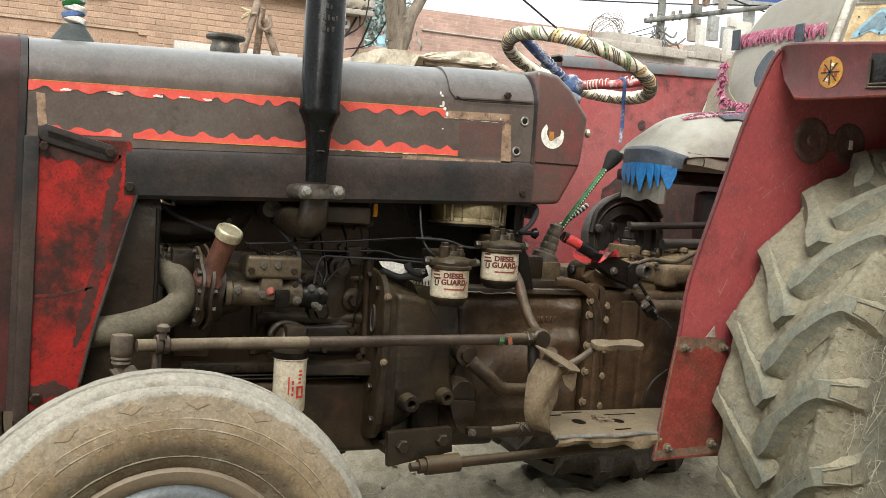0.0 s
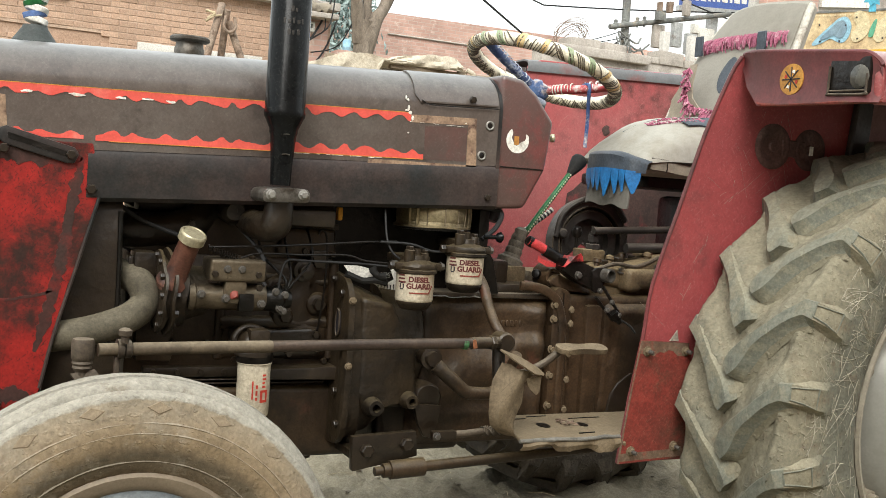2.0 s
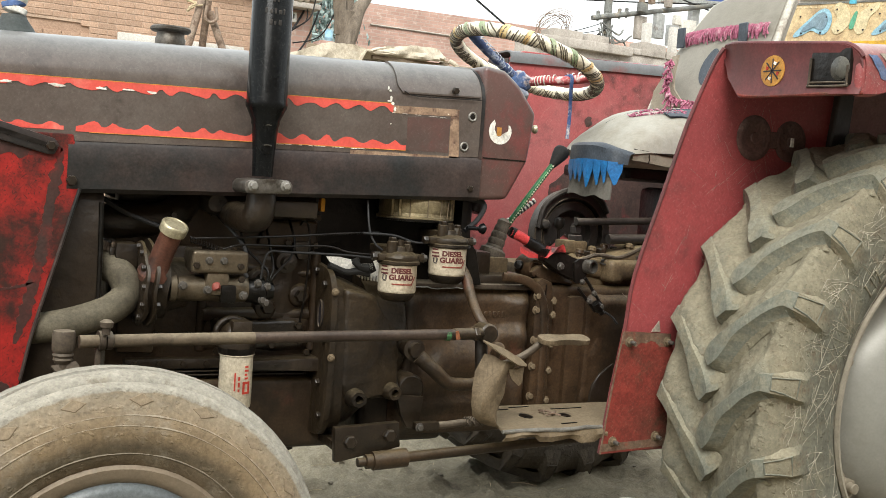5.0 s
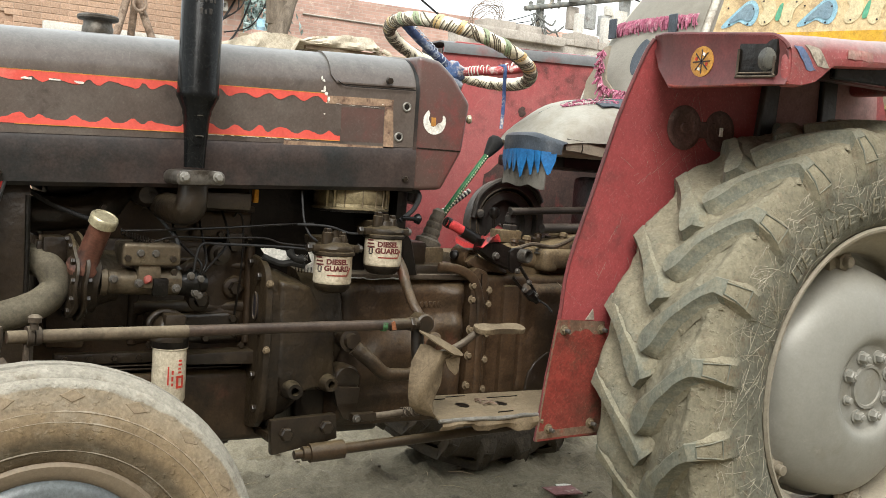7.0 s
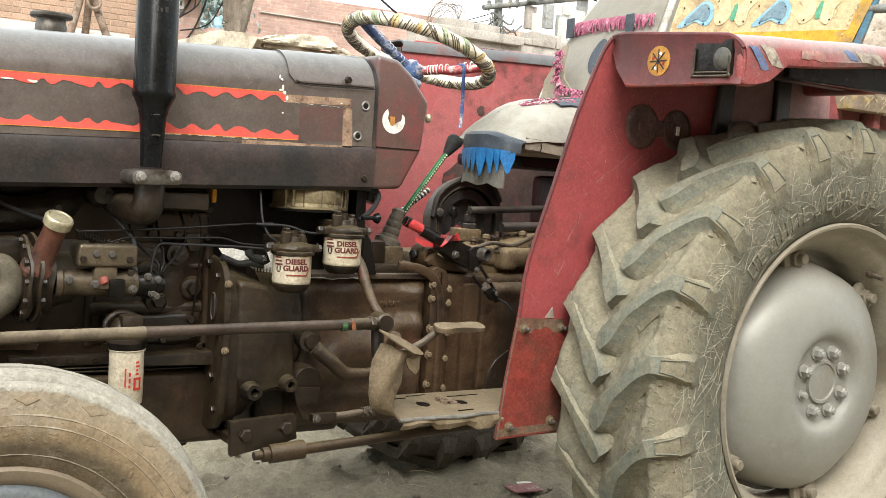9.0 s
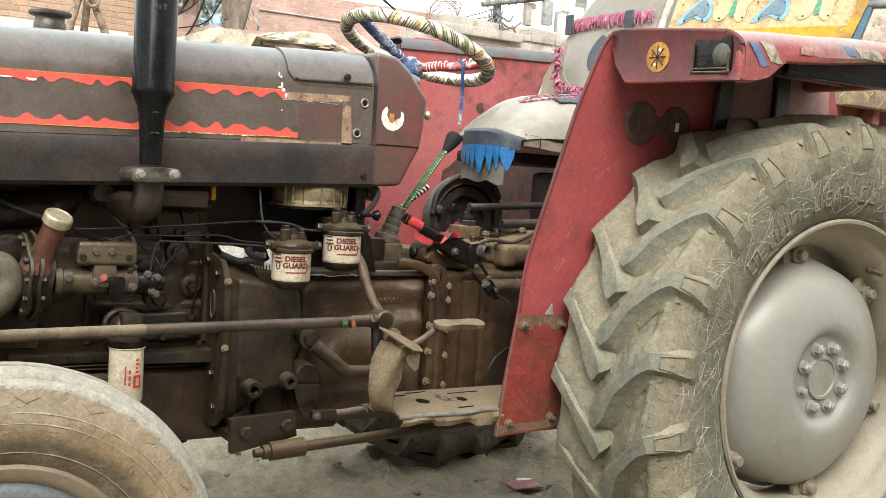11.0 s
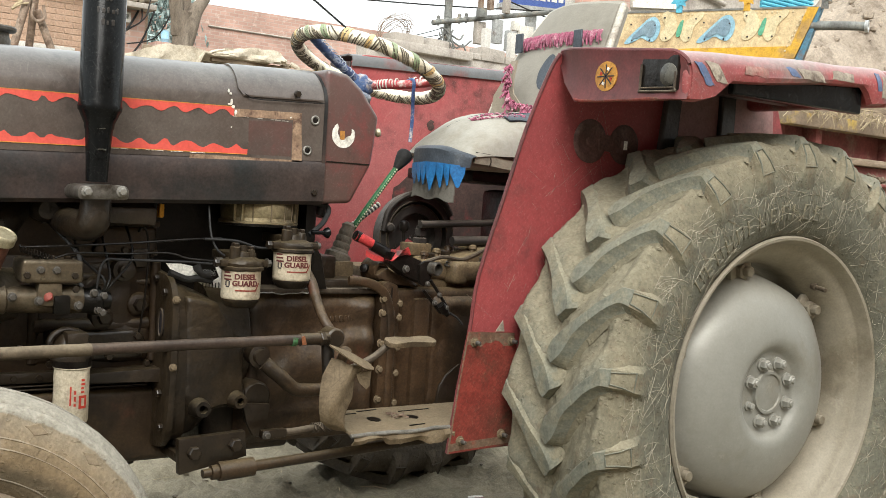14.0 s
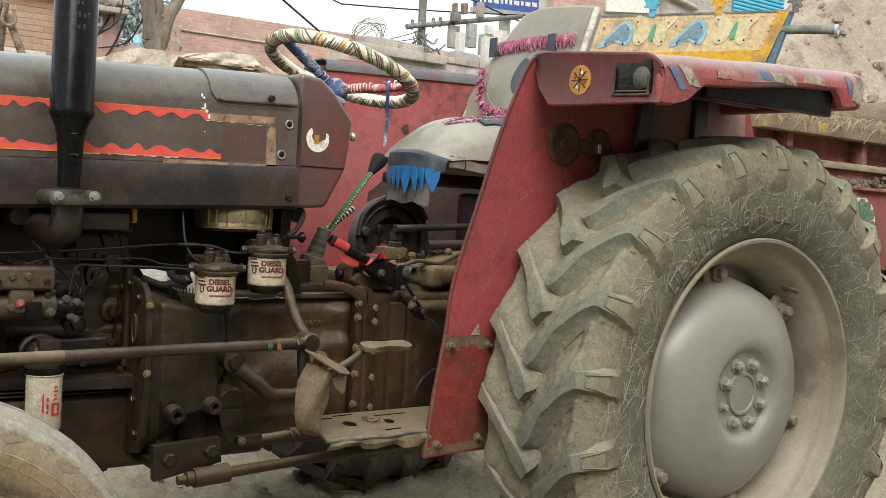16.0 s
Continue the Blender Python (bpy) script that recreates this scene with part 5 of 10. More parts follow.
part("glue_mark", slab([(-1.33, 1.106), (-1.066, 1.109), (-1.066, 1.122), (-1.33, 1.118)], "y", -0.2722, -0.2712), M["decal_brown"], hood)
rnd = random.Random(4)
for x, z, w in ((-1.93, 1.190, 0.030), (-1.85, 1.192, 0.018), (-1.80, 1.194, 0.022), (-1.755, 1.194, 0.018), (-2.02, 1.187, 0.02), (-1.247, 1.228, 0.008), (-1.246, 1.250, 0.006)):
    pts = [(x + 0.7 * w * math.cos(a) * rnd.uniform(0.6, 1), z + 0.003 + 0.0032 * math.sin(a) * rnd.uniform(0.3, 1.2)) for a in [i * math.pi / 5 for i in range(10)]]
    part("torn_patch", slab(pts, "y", -0.2733, -0.2712), M["white"], hood, "white backing where the tape is torn")
part("unfaded_patch", slab([(-1.198, 1.127), (-1.094, 1.129), (-1.095, 1.204), (-1.150, 1.203), (-1.200, 1.200)], "y", -0.2718, -0.2708), M["cowl_red"], hood, "less faded maroon paint where a sticker was peeled off")
part("glue_mark", slab([(-2.066, 1.12), (-2.05, 1.118), (-2.056, 1.18), (-2.072, 1.182)], "y", -0.2722, -0.2712), M["decal_brown"], hood)

rnd = random.Random(31)
x = -1.505
while x < -1.29:
    w = rnd.uniform(0.003, 0.022)
    z = 1.1095 + (x + 1.868) * 0.026 - 0.0020
    part("torn_edge", slab([(x, z - rnd.uniform(0.0, 0.0010)), (x + 0.5 * w, z - rnd.uniform(0.0, 0.0012)), (x + w, z - rnd.uniform(0.0, 0.0008)), (x + w * 0.9, z + 0.0007), (x + 0.001, z + 0.0006)], "y", -0.2733, -0.2712), M["white"], hood)
    x += w + rnd.choice((0.001, 0.002, 0.006, 0.015))
x = -1.238
while x < -1.10:
    w = rnd.uniform(0.004, 0.030)
    part("torn_edge", slab([(x, 1.2056 + rnd.uniform(-0.0006, 0.0006)), (x + w, 1.2056 + 0.026 * w), (x + 0.8 * w, 1.2064 + 0.026 * w), (x + 0.001, 1.2066)], "y", -0.2733, -0.2712), M["white"], hood)
    x += w + rnd.choice((0.003, 0.010, 0.018))
for x0, z0, dx, dz in ((-1.243, 1.236, 0.003, 0.007), (-1.239, 1.226, 0.004, 0.004), (-1.251, 1.258, 0.002, 0.005), (-1.232, 1.214, 0.003, 0.005), (-1.10, 1.215, 0.002, 0.0015), (-1.24, 1.182, 0.0015, 0.002)):
    rag = [(x0 + dx * rnd.uniform(0.5, 1.2) * math.cos(a), z0 + dz * rnd.uniform(0.5, 1.2) * math.sin(a)) for a in [k * math.pi / 5 for k in range(10)]]
    part("paint_chip", slab(rag, "y", -0.2740, -0.2712), M["white"], hood)

# intake stack and cap on top of the bonnet
stack = turned((-1.990, 0, 1.292), (-1.990, 0, 2), [(0, 0.047), (0.016, 0.047), (0.020, 0.044), (0.046, 0.026), (0.052, 0.024)], 32)
intake = part("intake_pipe", stack, M["boot_grey"], tractor, "grey conical intake boot with a green and white taped pipe")
cols = ["white", "blue", "white", "green", "white", "green", "white", "blue", "white"]
for i in range(16):
    z = 1.348 + 0.012 * i
    part("tape_band", jitter(turned((-1.990, 0, z), (-1.990 + 0.25 * (-1) ** i, 0, z + 1), [(0, 0.0215), (0.002, 0.0235), (0.0115, 0.0235), (0.0135, 0.0215)], 24), 0.002, 60), M[cols[i % 9]], intake)
cap = turned((-1.667, 0, 1.300), (-1.667, 0, 2), [(0, 0.030), (0.006, 0.033), (0.034, 0.033), (0.040, 0.030), (0.048, 0.030), (0.050, 0.041), (0.053, 0.044), (0.058, 0.044), (0.061, 0.041), (0.0615, 0.030), (0.060, 0.0005)], 32)
part("breather_cap", cap, M["steel"], tractor, "dusty round breather cap")

# exhaust
ex, ey = -1.541, -0.335
muf = turned((ex, ey, 1.048), (ex, ey, 2), [(0, 0.0205), (0.04, 0.0220), (0.09, 0.0255), (0.100, 0.0262), (0.106, 0.0285), (0.112, 0.0285), (0.134, 0.0385), (0.138, 0.0412), (0.146, 0.0418), (0.150, 0.0404), (0.60, 0.0404), (0.63, 0.026), (0.90, 0.026)], 36)
exhaust = part("exhaust_pipe", muf, M["black"], tractor, "glossy black upright exhaust with chipped enamel")
fl = slab([(-0.049, -0.009), (-0.044, -0.015), (0.044, -0.015), (0.049, -0.009), (0.049, 0.004), (0.042, 0.012), (0.018, 0.014), (-0.018, 0.014), (-0.042, 0.012), (-0.049, 0.004)], "y", -0.385, -0.292, 0.004, 2)
bmesh.ops.transform(fl, matrix=Matrix.Translation((ex, 0, 1.030)) @ Matrix.Rotation(radians(-2), 4, "Y"), verts=fl.verts)
clamp = part("clamp", fl, M["steel"], exhaust, "bare steel exhaust clamp with two bolts")
bolt(clamp, (ex - 0.033, -0.386, 1.029), mesh=BOLT_ZINC, size=0.78)
bolt(clamp, (ex + 0.033, -0.386, 1.032), mesh=BOLT_ZINC, size=0.78)
for dx, dz, ln in ((0.004, 1.150, 0.011), (0.006, 1.110, 0.008)):
    part("weld_bead", tube([(ex - ln, ey - 0.0255 + 18 * ln * ln, dz), (ex, ey - 0.0268, dz + 0.001), (ex + ln, ey - 0.0250 + 18 * ln * ln, dz)], 0.0013, 6), M["steel"], exhaust)
for k, (z, n_) in enumerate(((1.395, 2), (1.372, 5), (1.350, 3))):
    for i in range(n_):
        a = radians(-90 + 13 * (i - (n_ - 1) / 2) - 6)
        m = Matrix.Translation((ex, ey, z)) @ Matrix.Rotation(a, 4, "Z")
        part("raised_mark", box((0.0396, -0.0030, -0.005), (0.0409, 0.0030 - 0.002 * ((i + k) % 2), 0.006 - 0.003 * (i % 2)), 0.0005, 1), M["sooty_grey"], exhaust, at=m)
elbow = tube([(ex, ey, 1.035), (ex, ey, 0.995), (ex - 0.004, ey + 0.01, 0.965), (ex - 0.02, ey + 0.06, 0.962), (ex - 0.03, ey + 0.12, 0.968)], lambda t: 0.0265 + 0.005 * math.sin(t * 3.1), 18)
part("exhaust_elbow", elbow, M["grime"], exhaust)
man = tube([(ex - 0.06, -0.215, 0.985), (ex + 0.06, -0.215, 0.984), (-1.385, -0.215, 0.985)], 0.026, 14, 5)
box((-1.50, -0.245, 0.962), (-1.382, -0.185, 1.000), 0.008, bm=man)
turned((ex - 0.062, -0.24, 0.985), (ex - 0.062, 0, 0.985), [(0, 0.018), (0.01, 0.026), (0.05, 0.026)], 20, man)
part("exhaust_manifold", jitter(man, 0.003, 30), M["grime"], tractor)

# ---- engine ----
def cast_side(x0, x1, z0, z1, y, lumps_, seed):
    """The uneven outer face of a casting: soft swellings (x, z, spread, spread, height) on a plate."""
    rows_ = []
    for i in range(37):
        x = x0 + (x1 - x0) * i / 36
        row_ = []
        for j in range(29):
            z = z0 + (z1 - z0) * j / 28
            out = sum(h * math.exp(-((x - cx) / sx) ** 2 - ((z - cz) / sz) ** 2) for cx, cz, sx, sz, h in lumps_)
            edge_ = min(1.0, min(i, 36 - i) / 2, min(j, 28 - j) / 2)
            row_.append((x, y + 0.016 * (1 - edge_) - out * edge_ - 0.005 * noise.noise(Vector((x * 16, z * 16, seed))) - 0.0025 * noise.noise(Vector((x * 45, z * 45, seed))), z))
        rows_.append(row_)
    return sheet(rows_, 0.006)


blk = box((-1.80, -0.150, 0.60), (-1.345, 0.150, 0.890), 0.015)
box((-1.79, -0.135, 0.42), (-1.36, 0.135, 0.61), 0.02, bm=blk)
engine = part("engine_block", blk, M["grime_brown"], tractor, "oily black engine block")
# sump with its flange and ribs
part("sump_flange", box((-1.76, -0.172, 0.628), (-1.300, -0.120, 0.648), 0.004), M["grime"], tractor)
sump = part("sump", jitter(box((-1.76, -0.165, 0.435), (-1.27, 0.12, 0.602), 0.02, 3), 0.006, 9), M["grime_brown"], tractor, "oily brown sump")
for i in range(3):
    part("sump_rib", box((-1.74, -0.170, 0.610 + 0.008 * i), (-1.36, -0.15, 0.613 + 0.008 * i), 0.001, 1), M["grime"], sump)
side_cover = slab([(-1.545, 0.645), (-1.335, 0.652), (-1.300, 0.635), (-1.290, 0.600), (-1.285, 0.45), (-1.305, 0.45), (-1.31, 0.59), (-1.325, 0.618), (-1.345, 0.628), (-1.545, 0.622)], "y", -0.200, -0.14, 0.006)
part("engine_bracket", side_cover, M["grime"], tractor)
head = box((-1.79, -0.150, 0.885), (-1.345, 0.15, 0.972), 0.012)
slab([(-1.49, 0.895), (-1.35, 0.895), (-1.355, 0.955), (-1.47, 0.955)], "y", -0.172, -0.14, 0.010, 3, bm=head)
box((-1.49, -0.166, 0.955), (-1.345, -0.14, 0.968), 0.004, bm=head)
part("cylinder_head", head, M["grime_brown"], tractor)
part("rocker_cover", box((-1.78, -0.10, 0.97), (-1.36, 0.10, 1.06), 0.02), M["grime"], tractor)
# ribs, bosses and oil ways on the block's side
ribs = bmesh.new()
for x in (-1.60, -1.345):
    cyl((x, -0.148, 0.66), (x, -0.148, 0.88), 0.012, 10, 0.003, bm=ribs)
tube([(-1.60, -0.150, 0.742), (-1.50, -0.152, 0.742), (-1.36, -0.152, 0.744)], 0.016, 12, bm=ribs)
tube([(-1.60, -0.148, 0.845), (-1.50, -0.150, 0.842), (-1.36, -0.150, 0.835)], 0.010, 10, bm=ribs)
box((-1.78, -0.17, 0.66), (-1.70, -0.14, 0.75), 0.01, bm=ribs)
for x, z in ((-1.386, 0.787), (-1.462, 0.760), (-1.478, 0.82)):
    turned((x, -0.145, z), (x, -1, z), [(0, 0.034), (0.010, 0.028), (0.024, 0.023), (0.026, 0.020), (0.027, 0.0005)], 22, ribs)
part("block_ribs", jitter(ribs, 0.005, 14), M["grime_brown"], engine)
for x, z, s in ((-1.386, 0.787, 1.0), (-1.462, 0.760, 1.0), (-1.478, 0.82, 0.96), (-1.36, 0.90, 0.8), (-1.425, 0.905, 0.8), (-1.365, 0.66, 0.8), (-1.63, 0.70, 0.8), (-1.70, 0.70, 0.8), (-1.57, 0.665, 0.8)):
    bolt(engine, (x, -0.171 if s > 0.95 else -0.172, z), mesh=BOLT_BIG if s > 0.95 else BOLT_DARK, size=s)
for x, z in ((-1.775, 1.000), (-1.683, 0.955), (-1.60, 0.962)):
    bolt(engine, (x, -0.20, z), mesh=BOLT_DARK, size=0.8)
part("block_side", cast_side(-1.62, -1.350, 0.655, 0.885, -0.152, ((-1.42, 0.80, 0.03, 0.2, 0.010), (-1.50, 0.70, 0.08, 0.03, 0.012), (-1.39, 0.69, 0.04, 0.05, 0.014)), 5.0), M["grime_brown"], engine, smooth=70)
part("side_cover", jitter(slab([(-1.52, 0.668), (-1.375, 0.672), (-1.372, 0.722), (-1.40, 0.735), (-1.51, 0.73)], "y", -0.176, -0.150, 0.010, 3), 0.004, 18), M["grime"], engine, "oily side cover", 50)
for x, z in ((-1.505, 0.68), (-1.385, 0.688), (-1.39, 0.72), (-1.45, 0.678), (-1.50, 0.72)):
    bolt(engine, (x, -0.178, z), mesh=BOLT_DARK, size=0.9)
lp = part("fuel_union", turned((-1.425, -0.16, 0.862), (-1.425, -1, 0.862), [(0, 0.026), (0.02, 0.024), (0.022, 0.016), (0.04, 0.015), (0.044, 0.0005)], 20), M["grime"], engine)
part("rusty_bracket", jitter(slab([(-1.415, 0.905), (-1.375, 0.91), (-1.37, 0.872), (-1.40, 0.868)], "y", -0.182, -0.165, 0.005, 2), 0.004, 30), M["grime"], engine)
part("dipstick", tube([(-1.385, -0.165, 0.70), (-1.382, -0.19, 0.80), (-1.380, -0.195, 0.90), (-1.384, -0.19, 0.945), (-1.395, -0.19, 0.955), (-1.402, -0.19, 0.945)], 0.0025, 8), M["grime_dark"], engine)
for x in (-1.74, -1.69, -1.64, -1.59, -1.54, -1.49, -1.44, -1.39, -1.34):
    bolt(engine, (x, -0.173, 0.638), mesh=BOLT_DARK, size=0.7)
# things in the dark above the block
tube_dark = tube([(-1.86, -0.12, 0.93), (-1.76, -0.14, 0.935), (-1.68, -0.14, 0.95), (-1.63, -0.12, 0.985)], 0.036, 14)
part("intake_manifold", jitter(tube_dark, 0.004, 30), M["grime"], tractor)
part("top_hose", tube([(-1.93, -0.05, 1.03), (-1.84, -0.06, 1.03), (-1.76, -0.04, 1.0)], 0.028, 14), M["rubber"], tractor)
part("cable", tube([(-1.83, -0.20, 0.985), (-1.79, -0.205, 0.960), (-1.74, -0.21, 0.940), (-1.71, -0.21, 0.93)], 0.005, 8), M["wire"], tractor)

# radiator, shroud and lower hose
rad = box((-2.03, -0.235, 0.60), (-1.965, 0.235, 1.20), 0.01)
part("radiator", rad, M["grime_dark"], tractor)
shr = []
for i in range(7):
    x = -1.965 + 0.135 * i / 6
    shr.append([(x, -0.235 + 0.012 * math.cos(i), 0.58), (x, -0.243, 0.70), (x, -0.245, 0.85), (x, -0.243, 0.98), (x, -0.22, 1.03)])
shroud = part("fan_shroud", sheet(shr, 0.004), M["grime"], tractor, "grimy sheet-steel fan shroud")
part("shroud_edge", tube([(-1.832, -0.246, 0.755), (-1.832, -0.248, 0.85), (-1.834, -0.246, 0.975)], 0.005, 8), M["grime_dark"], shroud)
hose = tube([(-2.0, -0.20, 0.712), (-1.93, -0.245, 0.727), (-1.865, -0.25, 0.742), (-1.805, -0.25, 0.766), (-1.776, -0.24, 0.797), (-1.790, -0.22, 0.835), (-1.83, -0.18, 0.85)], 0.030, 20, 7)
part("lower_hose", hose, M["hose"], tractor, "dusty bent radiator hose")
part("hose_tag", box((-1.835, -0.246, 0.792), (-1.829, -0.243, 0.806)), M["white"], tractor)

# timing cover with the filler tube and its cap
tc = turned((-1.757, -0.225, 0.815), (-1.60, -0.225, 0.815), [(0, 0.060), (0.004, 0.084), (0.010, 0.086), (0.012, 0.074), (0.020, 0.074), (0.022, 0.090), (0.028, 0.091), (0.030, 0.074), (0.044, 0.070), (0.052, 0.072), (0.056, 0.060), (0.085, 0.052), (0.10, 0.05)], 56)
jitter(tc, 0.006, 22)
timing = part("timing_cover", tc, M["olive_case"], tractor, "dirty round timing gear cover")
rnd = random.Random(11)
for i in range(12):
    a = radians(30 * i)
    bolt(timing, (-1.726, -0.225 + 0.074 * math.cos(a), 0.815 + 0.074 * math.sin(a)), (1, -0.2, 0), BOLT_DARK, 0.75)
    bolt(timing, (-1.752, -0.225 + 0.074 * math.cos(a), 0.815 + 0.074 * math.sin(a)), (-1, 0, 0), BOLT_DARK, 0.75)
bkt = box((-1.80, -0.23, 0.845), (-1.755, -0.17, 0.895), 0.006)
box((-1.81, -0.22, 0.855), (-1.80, -0.19, 0.885), 0.003, bm=bkt)
part("water_pump", bkt, M["grime"], tractor)
FA, FB = Vector((-1.731, -0.270, 0.838)), Vector((-1.707, -0.318, 0.935))
ft = turned(FA, FB, [(0, 0.034), (0.010, 0.032), (0.016, 0.026), (0.030, 0.0225), (0.104, 0.0215), (0.108, 0.0225)], 30)
box((-1.757, -0.292, 0.822), (-1.700, -0.235, 0.846), 0.008, bm=ft)
filler = part("oil_filler_tube", ft, surf("rust_brown_tube", (0.10, 0.045, 0.032), (0.14, 0.06, 0.04), 14, (0.05, 0.03, 0.025), 12, 0.4, 0.35, 0.2, 0.05), tractor, "rust-brown oil filler tube")
fc = turned(FA.lerp(FB, 0.90), FB.lerp(FA, -1.0), [(0, 0.0235), (0.002, 0.0268), (0.016, 0.0275), (0.019, 0.0268), (0.0215, 0.0240), (0.0215, 0.0215), (0.0200, 0.0200), (0.0210, 0.0120), (0.0215, 0.0005)], 36)
part("filler_cap", fc, M["cap_tin"], filler, "pale tin oil filler cap")

# injection pump
pb = box((-1.664, -0.305, 0.846), (-1.548, -0.225, 0.892), 0.009, 3)
turned((-1.70, -0.265, 0.812), (-1.5, -0.265, 0.812), [(0, 0.030), (0.012, 0.030), (0.016, 0.026), (0.05, 0.027), (0.155, 0.029), (0.160, 0.026), (0.162, 0.018)], 26, pb)
box((-1.632, -0.300, 0.80), (-1.585, -0.24, 0.848), 0.008, bm=pb)
pump = part("injection_pump", pb, M["alloy"], tractor, "dirty cast-alloy fuel injection pump")
rot = turned((-1.545, -0.265, 0.808), (-1.4, -0.265, 0.808), [(0, 0.024), (0.022, 0.026), (0.030, 0.030), (0.040, 0.030), (0.045, 0.022), (0.062, 0.018)], 24)
part("pump_head", rot, M["grime_dark"], pump)
part("side_plate", box((-1.602, -0.304, 0.786), (-1.570, -0.290, 0.822), 0.004), M["grime_dark"], pump)
part("red_seal", jitter(turned((-1.612, -0.300, 0.8195), (-1.612, -1, 0.8195), [(0, 0.0085), (0.003, 0.008), (0.0045, 0.004)], 14), 0.004, 90), M["ink_red_dull"], pump, "red lead seal")
for x, z, mm in ((-1.655, 0.862, BOLT_DARK), (-1.63, 0.872, BOLT), (-1.60, 0.872, BOLT), (-1.565, 0.862, BOLT_DARK), (-1.63, 0.812, BOLT), (-1.555, 0.802, BOLT), (-1.562, 0.835, BOLT_DARK), (-1.68, 0.82, BOLT)):
    bolt(pump, (x, -0.303, z), mesh=mm, size=0.75)
for x in (-1.63, -1.60, -1.57):
    bolt(pump, (x, -0.270, 0.890), (0, 0, 1), BOLT_DARK, 0.8)
for k, (dx, dz) in enumerate(((0, 0.018), (0.01, -0.016), (0.02, 0.012), (0.018, -0.022))):
    bolt(pump, (-1.522 + dx, -0.290, 0.808 + dz), mesh=BOLT, size=0.7)
spring = bmesh.new()
tube([(-1.665 + 0.0009 * i, -0.285 + 0.006 * math.sin(i * 1.05), 0.912 + 0.006 * math.cos(i * 1.05) - 0.00028 * i) for i in range(70)], 0.0014, 5, 1, spring)
part("return_spring", spring, M["grime_dark"], pump)
part("throttle_rod", tube([(-1.665, -0.285, 0.914), (-1.59, -0.285, 0.918), (-1.45, -0.27, 0.926), (-1.33, -0.26, 0.936), (-1.24, -0.25, 0.941)], 0.0024, 8), M["grime_dark"], tractor, "thin steel throttle rod")
part("fuel_pipe", tube([(-1.60, -0.29, 0.895), (-1.56, -0.29, 0.905), (-1.46, -0.28, 0.905), (-1.38, -0.275, 0.908), (-1.35, -0.275, 0.905), (-1.32, -0.275, 0.897), (-1.245, -0.275, 0.892)], 0.0021, 8), M["grime_dark"], tractor)
part("fuel_pipe", tube([(-1.515, -0.285, 0.835), (-1.512, -0.29, 0.87), (-1.500, -0.29, 0.893), (-1.46, -0.285, 0.893), (-1.33, -0.275, 0.890), (-1.26, -0.275, 0.886)], 0.0025, 8), M["wire"], tractor)
part("fuel_pipe", tube([(-1.29, -0.28, 0.94), (-1.22, -0.285, 0.938), (-1.17, -0.285, 0.925), (-1.13, -0.285, 0.925)], 0.0028, 8), M["wire"], tractor)
part("fuel_pipe", tube([(-1.272, -0.25, 1.01), (-1.272, -0.27, 0.95), (-1.262, -0.28, 0.92), (-1.245, -0.285, 0.905)], 0.0025, 8), M["wire"], tractor)
for k in range(3):
    x = -1.56 + 0.055 * k
    part("injector_pipe", tube([(-1.51, -0.28, 0.81), (-1.50 + 0.01 * k, -0.285, 0.85), (x + 0.02, -0.24, 0.90), (x + 0.02, -0.17, 0.975)], 0.0028, 7), M["grime_dark"], tractor)
part("wire_loom", tube([(-1.60, -0.2, 0.97), (-1.555, -0.29, 0.90), (-1.56, -0.295, 0.86), (-1.548, -0.30, 0.84)], 0.004, 7), M["wire"], tractor)

# oil filter
ofh = turned((-1.553, -0.262, 0.690), (-1.553, -0.262, 1), [(0, 0.040), (0.012, 0.041), (0.020, 0.037), (0.040, 0.030), (0.050, 0.022)], 28)
box((-1.572, -0.30, 0.715), (-1.530, -0.24, 0.748), 0.006, bm=ofh)
tube([(-1.592, -0.262, 0.695), (-1.595, -0.262, 0.73), (-1.57, -0.262, 0.75), (-1.54, -0.262, 0.745)], 0.006, 8, bm=ofh)
box((-1.58, -0.26, 0.69), (-1.53, -0.14, 0.735), 0.01, bm=ofh)
ofhead = part("oil_filter_head", ofh, M["grime"], tractor)
ofc = turned((-1.549, -0.262, 0.560), (-1.551, -0.262, 0.9), [(0, 0.027), (0.004, 0.033), (0.010, 0.0345), (0.112, 0.0345), (0.114, 0.0370), (0.118, 0.0370)], 36)
turned((-1.5505, -0.262, 0.676), (-1.551, -0.262, 0.9), [(0, 0.037), (0.002, 0.0385), (0.020, 0.0390), (0.024, 0.034)], 36, (ofh_ring := bmesh.new()))
oil_filter = part("oil_filter", ofc, M["cream_can"], tractor, "dirty cream oil filter with a red printed mark")
part("top_ring", ofh_ring, M["grime_dark"], oil_filter, "black rubber-edged top ring")


def around(bm, cx, cy, r):
    """Wrap flat shapes (x across, z up, y depth) round an upright can."""
    for v in bm.verts:
        a = (v.co.x - cx) / r
        d = r - v.co.y
        v.co.x, v.co.y = cx + d * math.sin(a), cy - d * math.cos(a)
    return bm


